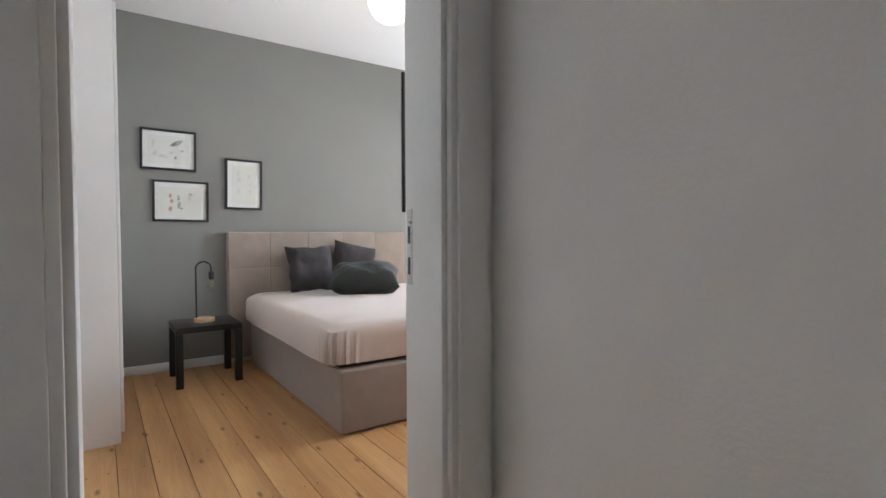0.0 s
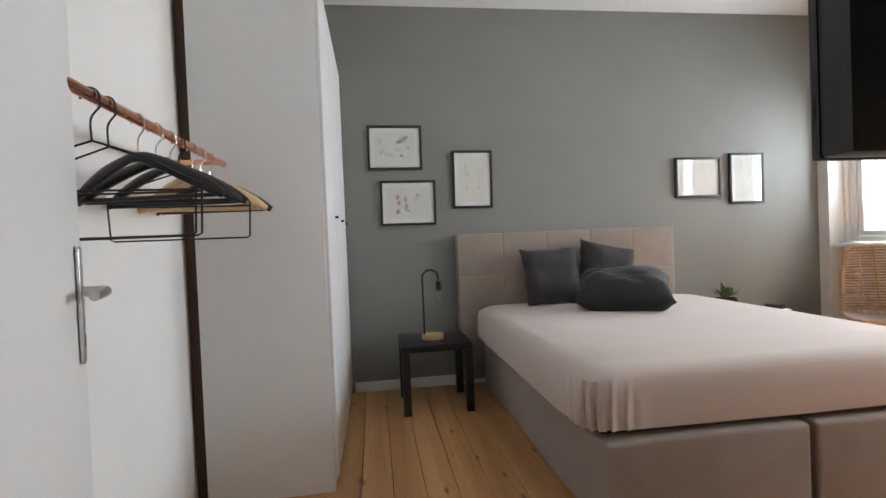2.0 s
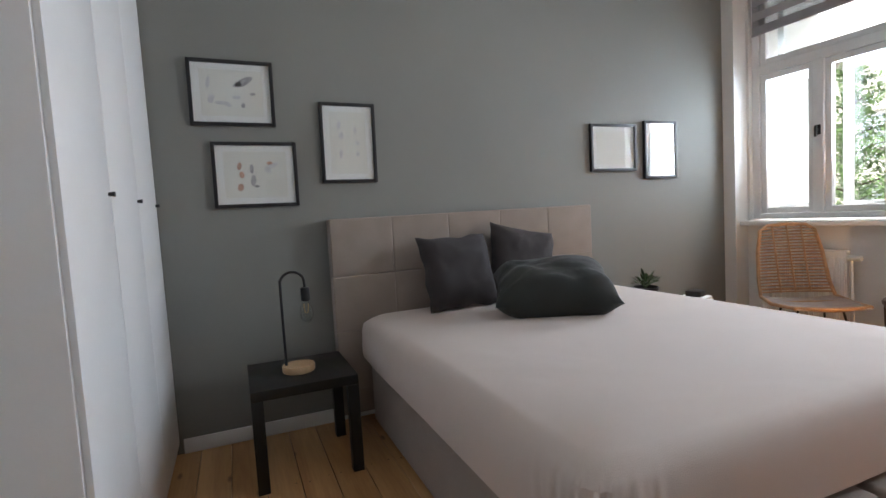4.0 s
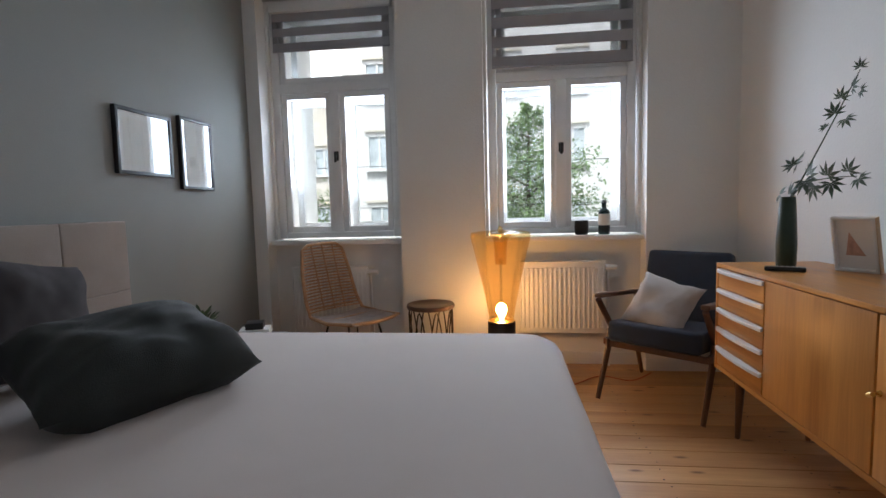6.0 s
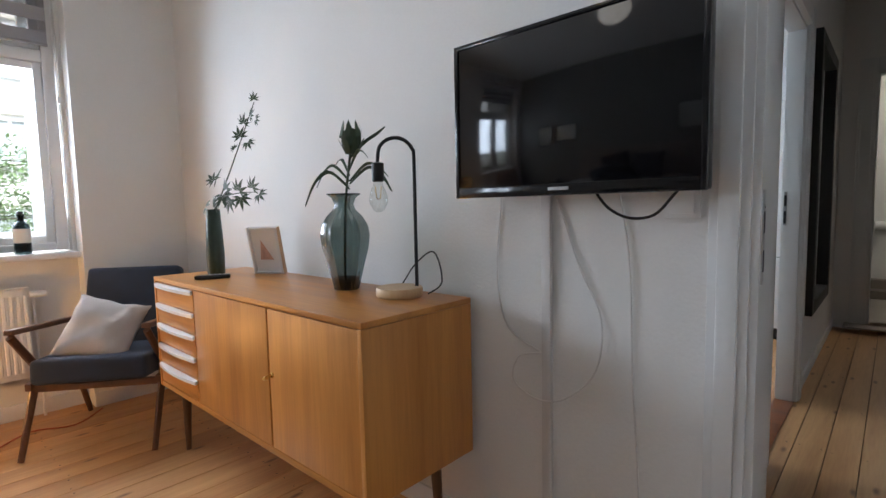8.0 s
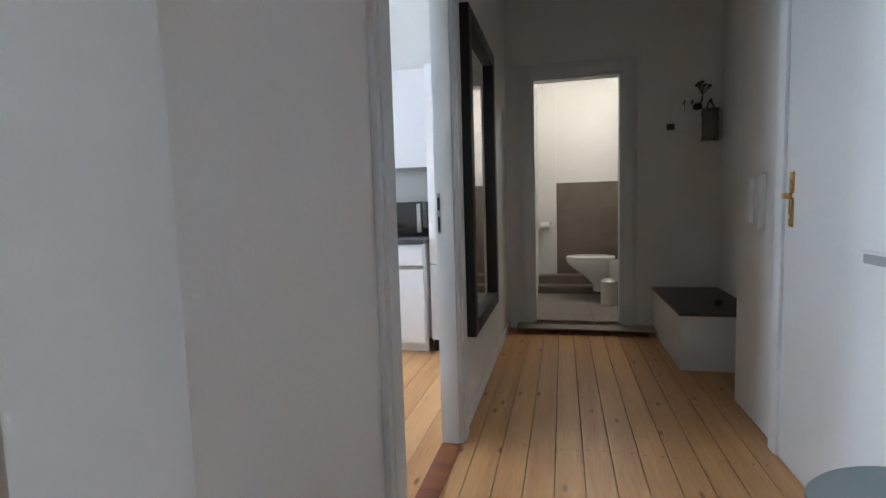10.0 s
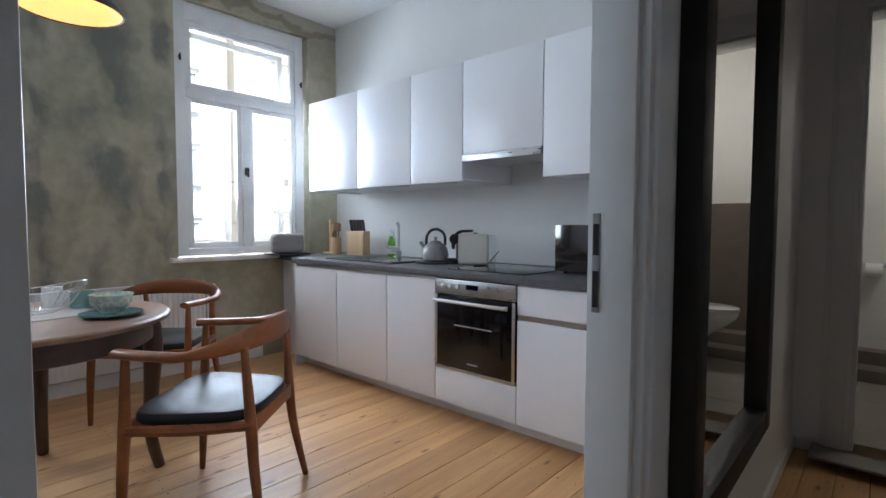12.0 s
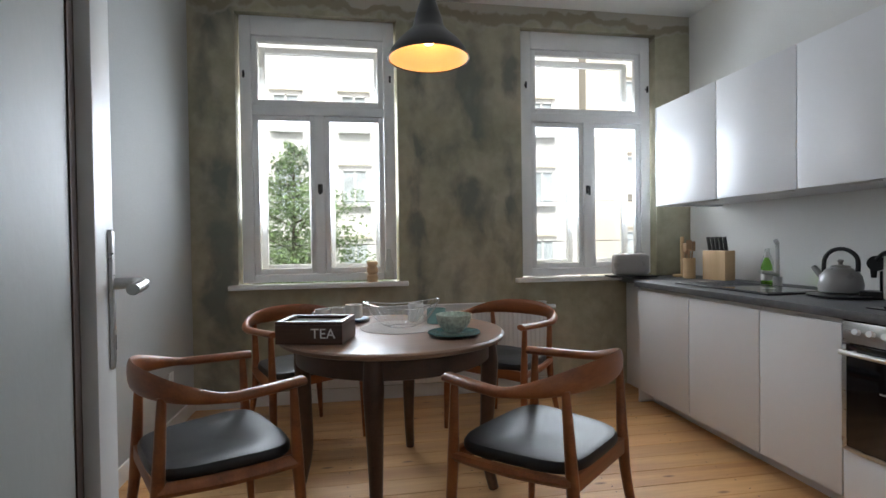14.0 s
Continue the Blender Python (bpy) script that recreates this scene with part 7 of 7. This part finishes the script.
tagged(mesh_object("power_cord", tube(B(), [(3.10, -1.66, CZ + 0.006), (3.02, -1.58, CZ + 0.009), (2.98, -1.66, CZ + 0.010), (3.00, -1.76, CZ + 0.05), (3.01, -1.84, CZ + 0.09)], 0.0035, 6), BLACK_PLASTIC), "black cord of the coffee machine", "cable")
mw = thing("microwave", "black glass microwave with a steel handle", "microwave", pose(2.13, -1.72, CZ + 0.001))
part("body", box(B(), -0.30, 0.26, -0.20, 0.165, 0.012, 0.285, 0.005), BLACK_PLASTIC, mw)
part("door", box(B(), -0.30, 0.26, 0.1655, 0.182, 0.012, 0.285, 0.003), MIRROR_BLACK, mw, "mirror black glass door")
part("handle", box(B(), -0.205, -0.17, 0.1822, 0.205, 0.03, 0.27, 0.004), STEEL, mw)
for sx in (-0.26, 0.22):
    for sy in (-0.16, 0.13):
        part("foot", rod(B(), (sx, sy, 0), (sx, sy, 0.0125), 0.014), BLACK_PLASTIC, mw)
strike2 = thing("strike_plate", "steel strike plate in the kitchen door jamb", "hardware", pose(0, 0, 0))
part("plate", box(B(), 1.338, 1.354, 0.1855, 0.1875, 1.03, 1.22, 0.001), GREY_PLASTIC, strike2)
part("latch_hole", box(B(), 1.340, 1.352, 0.1876, 0.1882, 1.14, 1.20), BLACK_METAL, strike2)
part("bolt_hole", box(B(), 1.340, 1.352, 0.1876, 0.1882, 1.04, 1.11), BLACK_METAL, strike2)

# dining table
TX, TY, TZ = 3.69, 0.70, 0.785
tb = thing("dining_table", "round dark wooden dining table with curved legs", "table", pose(TX, TY, 0))
part("tabletop", lathe(B(), [(0.535, TZ - 0.028), (0.548, TZ - 0.022), (0.55, TZ - 0.008), (0.543, TZ - 0.001), (0.535, TZ)], 72), TABLETOP, tb)
part("apron", lathe(B(), [(0.47, TZ - 0.125), (0.475, TZ - 0.122), (0.475, TZ - 0.0285), (0.45, TZ - 0.0285)], 72), WALNUT, tb)
for a in (-14, 76, 166, 256):
    c, s = math.cos(radians(a + 180)), math.sin(radians(a + 180))
    pts_ = [(0.46 * c, 0.46 * s, TZ - 0.03), (0.475 * c, 0.475 * s, TZ - 0.16), (0.465 * c, 0.465 * s, 0.42), (0.455 * c, 0.455 * s, 0.18), (0.49 * c, 0.49 * s, 0.002)]
    part("leg", tube(B(), pts_, [0.042, 0.044, 0.036, 0.028, 0.025], 10), WALNUT, tb)
rn = thing("table_mat", "round pale woven mat in the middle of the table", "mat", pose(TX + 0.08, TY - 0.04, TZ + 0.0005))
part("mat", lathe(B(), [(0.20, 0), (0.205, 0.001), (0.205, 0.003), (0.20, 0.004)], 48), LINEN, rn)
tea = thing("tea_box", "dark wooden tea box with a glass lid", "box", pose(TX - 0.17, TY + 0.36, TZ + 0.001, 0, 0, -104))
part("box", box(B(), -0.15, 0.15, -0.11, 0.11, 0, 0.085, 0.004), WALNUT, tea)
bm = B()
for a, b, c_, d in ((-0.15, -0.125, -0.11, 0.11), (0.125, 0.15, -0.11, 0.11), (-0.125, 0.125, -0.11, -0.085), (-0.125, 0.125, 0.085, 0.11)):
    box(bm, a, b, c_, d, 0.0855, 0.10, 0.003)
part("lid_frame", bm, WALNUT, tea)
part("lid_glass", box(B(), -0.125, 0.125, -0.085, 0.085, 0.088, 0.092), PANE, tea, soft=False)
cu = bpy.data.curves.new("tea_text", "FONT")
cu.body, cu.size, cu.extrude, cu.align_x, cu.align_y = "TEA", 0.062, 0.0008, "CENTER", "CENTER"
tmp = bpy.data.objects.new("tea_text", cu)
scene.collection.objects.link(tmp)
me_txt = bpy.data.meshes.new_from_object(tmp.evaluated_get(bpy.context.evaluated_depsgraph_get()))
bpy.data.objects.remove(tmp)
me_txt.materials.clear()
me_txt.materials.append(PAPER)
txt = new("lettering", me_txt)
txt.parent = tea
txt.matrix_local = pose(0.065, -0.1115, 0.046, 90, 0, 0)
txt["label"] = "white painted letters"
wb = thing("wire_bowl", "oval chrome wire fruit bowl", "bowl", pose(TX + 0.07, TY - 0.05, TZ + 0.005, 0, 0, 95))
for zz, rx, ry in ((0.004, 0.07, 0.05), (0.105, 0.20, 0.13)):
    part("ring", tube(B(), [(rx * math.cos(k * 0.2094), ry * math.sin(k * 0.2094), zz + (0.03 * abs(math.cos(k * 0.2094)) ** 2 if zz > 0.05 else 0)) for k in range(30)], 0.0025, 6, True), CHROME, wb)
for k in range(30):
    a = k * 0.2094
    c, s = math.cos(a), math.sin(a)
    part("wire", tube(B(), [(0.07 * c, 0.05 * s, 0.004), (0.13 * c, 0.09 * s, 0.035), (0.20 * c, 0.13 * s, 0.105 + 0.03 * c * c)], 0.0010, 5), CHROME, wb)


def mug(label, at, mat, r=0.042, h=0.095, turn=0):
    m = thing("mug", label, "mug", pose(*at, 0, 0, turn), "cups on the table")
    part("body", lathe(B(), [(r * 0.9, 0), (r, 0.004), (r, h), (r * 0.9, h), (r * 0.88, 0.01), (0.003, 0.008)], 28), mat, m)
    part("handle", tube(B(), [(r * 0.97, 0, h * 0.8), (r * 1.5, 0, h * 0.75), (r * 1.6, 0, h * 0.45), (r * 0.97, 0, h * 0.22)], 0.005, 7), mat, m)
    return m


def saucer(label, at, mat, r=0.085):
    s = thing("saucer", label, "plate", pose(*at), "plates on the table")
    part("plate", lathe(B(), [(r * 0.6, 0), (r * 0.65, 0.003), (r, 0.014), (r * 0.98, 0.018), (r * 0.6, 0.007), (0.003, 0.006)], 36), mat, s)
    return s


def bowl(label, at, mat, r=0.075, h=0.07):
    s = thing("bowl", label, "bowl", pose(*at), "cups on the table")
    part("body", lathe(B(), [(r * 0.5, 0), (r * 0.55, 0.004), (r * 0.9, h * 0.5), (r, h), (r * 0.95, h), (r * 0.84, h * 0.5), (r * 0.45, 0.01), (0.003, 0.009)], 36), mat, s)
    return s


saucer("teal plate under a small bowl", (TX - 0.20, TY - 0.27, TZ + 0.001), TEAL, 0.125)
bowl("pale patterned bowl on a teal plate", (TX - 0.20, TY - 0.27, TZ + 0.020), MINT, 0.085, 0.08)
mug("teal mug beside the wire bowl", (TX + 0.15, TY - 0.24, TZ + 0.001), TEAL_PALE, 0.05, 0.08, 200)
mug("white mug beside the wire bowl", (TX + 0.25, TY - 0.14, TZ + 0.001), CERAMIC, 0.042, 0.10, 250)
saucer("blue saucer under a cream cup", (TX + 0.34, TY + 0.20, TZ + 0.001), BLUE_GLAZE, 0.085)
mug("cream cup on a blue saucer", (TX + 0.34, TY + 0.20, TZ + 0.020), PAPER_CREAM, 0.048, 0.075, 90)
mug("white mug behind the tea box", (TX + 0.22, TY + 0.36, TZ + 0.001), CERAMIC, 0.042, 0.09, 60)
mug("cream mug behind the tea box", (TX + 0.30, TY + 0.30, TZ + 0.001), PAPER_CREAM, 0.042, 0.085, 120)


def sweep(path, seg=10):
    """A rail of oval section; path rows are point, half height, half thickness."""
    bm = bmesh.new()
    rings = []
    n = len(path)
    for i, (p, hz, ht) in enumerate(path):
        d = (Vector(path[min(i + 1, n - 1)][0]) - Vector(path[max(i - 1, 0)][0])).normalized()
        side = d.cross(Vector((0, 0, 1))).normalized()
        up = side.cross(d)
        rings.append([bm.verts.new(Vector(p) + side * ht * math.cos(a) + up * hz * math.sin(a)) for a in [2 * math.pi * k / seg for k in range(seg)]])
    for a, b in zip(rings, rings[1:]):
        for k in range(seg):
            bm.faces.new((a[k], a[(k + 1) % seg], b[(k + 1) % seg], b[k]))
    bm.faces.new(rings[0][::-1])
    bm.faces.new(rings[-1])
    return bm


def round_chair(m):
    """Round-backed teak armchair; local +y is the way it faces."""
    s = thing("dining_chair", "teak round-backed chair with a black leather seat", "chair", m, "chairs round the table")
    path = []
    for k in range(33):
        u = -1 + 2 * k / 32
        a = u * 1.75
        x = 0.305 * math.sin(a) * (1 + 0.0 * abs(u))
        y = -0.235 * math.cos(a) + 0.0
        if abs(a) > math.pi / 2:
            t = (abs(a) - math.pi / 2) / (1.75 - math.pi / 2)
            x, y = math.copysign(0.305 - 0.045 * t, u), 0.02 + 0.22 * t
        else:
            y = -0.255 * math.cos(a) ** 0.8 + 0.02
        back = max(0.0, math.cos(a)) ** 1.2 if abs(a) < math.pi / 2 else 0.0
        hz = 0.014 + 0.036 * back + (0.004 if abs(u) > 0.85 else 0)
        ht = 0.022 - 0.010 * back + (0.006 if abs(u) > 0.9 else 0)
        z = 0.715 + 0.055 * back - 0.012 * back * 0 + 0.006 * math.sin(abs(a))
        path.append(((x, y, z), hz, ht))
    part("arm_rail", sweep(path, 12), TEAK, s, "steam-bent teak arm and back rail")
    for sx in (-1, 1):
        part("front_leg", tube(B(), [(sx * 0.265, 0.235, 0.001), (sx * 0.265, 0.225, 0.25), (sx * 0.262, 0.215, 0.44), (sx * 0.262, 0.205, 0.708)], [0.012, 0.019, 0.021, 0.013], 10), TEAK, s)
        part("rear_leg", tube(B(), [(sx * 0.235, -0.255, 0.001), (sx * 0.205, -0.215, 0.25), (sx * 0.195, -0.20, 0.43), (sx * 0.205, -0.185, 0.735)], [0.012, 0.018, 0.021, 0.013], 10), TEAK, s)
        part("side_rail", tube(B(), [(sx * 0.262, 0.215, 0.40), (sx * 0.235, 0.0, 0.395), (sx * 0.197, -0.20, 0.40)], [0.018, 0.02, 0.018], 8, False, 1.4), TEAK, s)
    for yy, hw_ in ((0.215, 0.262), (-0.20, 0.195)):
        part("cross_rail", box(B(), -hw_, hw_, yy - 0.012, yy + 0.012, 0.365, 0.425, 0.006), TEAK, s)
    bm = bmesh.new()
    rings = []
    for r, z in ((0.97, 0.415), (1.0, 0.425), (1.0, 0.445), (0.97, 0.457), (0.88, 0.462), (0.5, 0.452), (0.02, 0.447)):
        ring = []
        for k in range(40):
            a = 2 * math.pi * k / 40
            c, sn = math.cos(a), math.sin(a)
            x = math.copysign(abs(c) ** 0.45, c)
            y = math.copysign(abs(sn) ** 0.45, sn)
            ring.append(bm.verts.new((x * r * (0.235 + 0.03 * y), 0.01 + y * r * 0.222, z)))
        rings.append(ring)
    for a, b in zip(rings, rings[1:]):
        for k in range(40):
            bm.faces.new((a[k], a[(k + 1) % 40], b[(k + 1) % 40], b[k]))
    bm.faces.new(rings[0][::-1])
    bm.faces.new(rings[-1])
    part("seat", bm, LEATHER, s, "black leather seat pad")
    for piece in s.children:
        lift = 0.032 if piece.name.split(".")[0] in ("seat", "side_rail", "cross_rail") else 0.0
        piece.data.transform(Matrix.Translation((0, 0, lift)) @ Matrix.Diagonal((1.11, 1.06, 1.0, 1.0)))
    return s


chair = round_chair(pose(3.21, 1.44, 0, 0, 0, -150))
copy_thing(chair, pose(3.01, 0.16, 0, 0, 0, -50))
copy_thing(chair, pose(4.43, 1.23, 0, 0, 0, 122))
copy_thing(chair, pose(4.34, -0.06, 0, 0, 0, 40))

# pendant lamp
pn = thing("pendant_lamp", "black metal bell pendant lamp glowing warm inside", "lamp", pose(3.71, 0.50, 0.03))
outer = [(0.205, 2.125), (0.205, 2.132), (0.190, 2.165), (0.150, 2.215), (0.105, 2.255), (0.080, 2.285), (0.070, 2.33), (0.050, 2.39), (0.034, 2.43)]
part("shade", lathe(B(), outer, 48, caps=False), BLACK_ENAMEL, pn, "black enamel bell shade")
part("inner_shade", lathe(B(), [(r - 0.004, z + 0.002) for r, z in outer[:7]], 48, caps=False), CREAM_ENAMEL, pn, "cream enamel lining of the shade")
part("rim", tube(B(), [(0.205 * math.cos(k * 0.2094), 0.205 * math.sin(k * 0.2094), 2.126) for k in range(30)], 0.004, 6, True), BLACK_ENAMEL, pn)
part("cap", lathe(B(), [(0.034, 2.431), (0.03, 2.46), (0.012, 2.48), (0.006, 2.50)], 24), BLACK_ENAMEL, pn)
part("cable", rod(B(), (0, 0, 2.50), (0, 0, KIT_H - 0.03), 0.004, None, 8), BLACK_PLASTIC, pn)
part("bulb", lathe(B(), [(0.004, 2.195), (0.022, 2.20), (0.034, 2.225), (0.03, 2.255), (0.016, 2.285), (0.014, 2.30)], 20), PENDANT_BULB, pn, "glowing warm bulb")

# kitchen sill things and radiator
sh = thing("pepper_mill", "short pale turned wooden pepper mill on the sill", "mill", pose(KE - 0.005, 0.77, 0.921))
part("body", lathe(B(), [(0.04, 0), (0.043, 0.004), (0.043, 0.05), (0.034, 0.058), (0.034, 0.066), (0.043, 0.075), (0.043, 0.11), (0.034, 0.12), (0.034, 0.128), (0.042, 0.137), (0.042, 0.155), (0.036, 0.16)], 30), PALE_WOOD, sh)
cb_ = thing("carafe", "slim clear glass bottle on the kitchen sill", "bottle", pose(KE + 0.0, 0.64, 0.921))
part("glass", lathe(B(), [(0.036, 0), (0.038, 0.004), (0.038, 0.13), (0.02, 0.19), (0.014, 0.25), (0.016, 0.255)], 28, caps=False), CLEAR, cb_)
radiator("cream panel radiator under the kitchen window", KE - 0.075, -0.63, 1.30, 0.12, 0.72, 52, 0)
for yy in (0.2, 0.9):
    structure("trim_radiator_bracket" + ("" if yy < 0.5 else "_two"), box(B(), KE - 0.035, KE, yy, yy + 0.04, 0.3, 0.6), GLOSS_WHITE, "white radiator wall bracket")


def knob(name_label, y, z):
    k = thing("window_knob", name_label, "hardware", pose(KE + 0.055, y, z), "fanlight catches")
    part("catch", box(rod(B(), (-0.022, 0, 0), (0, 0, 0), 0.007), -0.032, -0.020, -0.008, 0.008, -0.035, 0.02, 0.005), BLACK_METAL, k)


for y0, y1 in (KW1, KW2):
    for y in (y0 + 0.055, y1 - 0.055):
        knob("small dark window catch on the fanlight frame", y, 2.52)

# ---- floorboards ----
def board_floor(name, x0, x1, y0, y1, width, breaks, label, mat):
    """A floor of planks along y, each plank an object of its own on shared meshes."""
    f = tagged(thing(name, label, "floor"), kind="structure")
    rnd = random.Random(len(name) * 7)
    n = max(1, round((x1 - x0) / width))
    w = (x1 - x0) / n
    cache = {}
    for i in range(n):
        cuts = [y0]
        y = y0 + rnd.uniform(*breaks)
        while y < y1 - 0.5:
            cuts.append(y)
            y += rnd.uniform(*breaks)
        cuts.append(y1)
        for a, b in zip(cuts, cuts[1:]):
            ln = round((b - a) / 0.05) * 0.05
            if ln not in cache:
                bm = box(B(), -w / 2 + 0.0014, w / 2 - 0.0014, -0.5, 0.5, -0.026, 0.0)
                bmesh.ops.bevel(bm, geom=[e for e in bm.edges if all(v.co.z > -0.001 for v in e.verts)], offset=0.0016, segments=1, affect="EDGES")
                for v in bm.verts:
                    v.co.y *= ln
                me = bpy.data.meshes.new("plank")
                bmesh.ops.recalc_face_normals(bm, faces=bm.faces)
                bm.to_mesh(me)
                bm.free()
                me.materials.append(mat)
                cache[ln] = me
            ob = new("plank", cache[ln])
            ob.location = (x0 + (i + 0.5) * w, (a + b) / 2, rnd.uniform(-0.0012, 0.0))
            ob.scale = (1, (b - a - 0.002) / ln, 1)
            ob.parent = f
    # pairs of dark nail heads along the joists
    verts, faces = [], []
    y = y0 + 0.35
    while y < y1 - 0.1:
        for i in range(n):
            for side in (-0.3, 0.3):
                if rnd.random() < 0.12:
                    continue
                cx, cy, r = x0 + (i + 0.5 + side) * w + rnd.uniform(-0.006, 0.006), y + rnd.uniform(-0.012, 0.012), rnd.uniform(0.0032, 0.0050)
                at = len(verts)
                verts += [(cx + r * math.cos(k * math.pi / 3), cy + r * math.sin(k * math.pi / 3), 0.0006) for k in range(6)]
                faces.append(tuple(range(at, at + 6)))
        y += 0.64
    me = bpy.data.meshes.new("nail_heads")
    me.from_pydata(verts, [], faces)
    me.materials.append(NAIL)
    nails = new("nail_heads", me)
    nails.parent = f
    tagged(nails, "small dark iron nail heads in the boards", "", "", "stuff")
    return f


board_floor("floor_bedroom", WEST, FACE + 0.13, SOUTH - 0.09, NORTH, 0.145, (2.9, 6.0), "bare golden pine floorboards in the bedroom", PINE)
board_floor("floor_kitchen", KW - 0.04, KE, KS, KN, 0.150, (3.0, 6.5), "bare golden pine floorboards in the kitchen", PINE)
board_floor("floor_recess", -0.50, WEST, HS, -0.62, 0.125, (6, 9), "worn pine floorboards in the hall recess", PINE)
board_floor("floor_hall", WEST, KW - 0.04, HS, SOUTH - 0.09, 0.125, (6, 9), "worn pine floorboards in the hall", PINE)
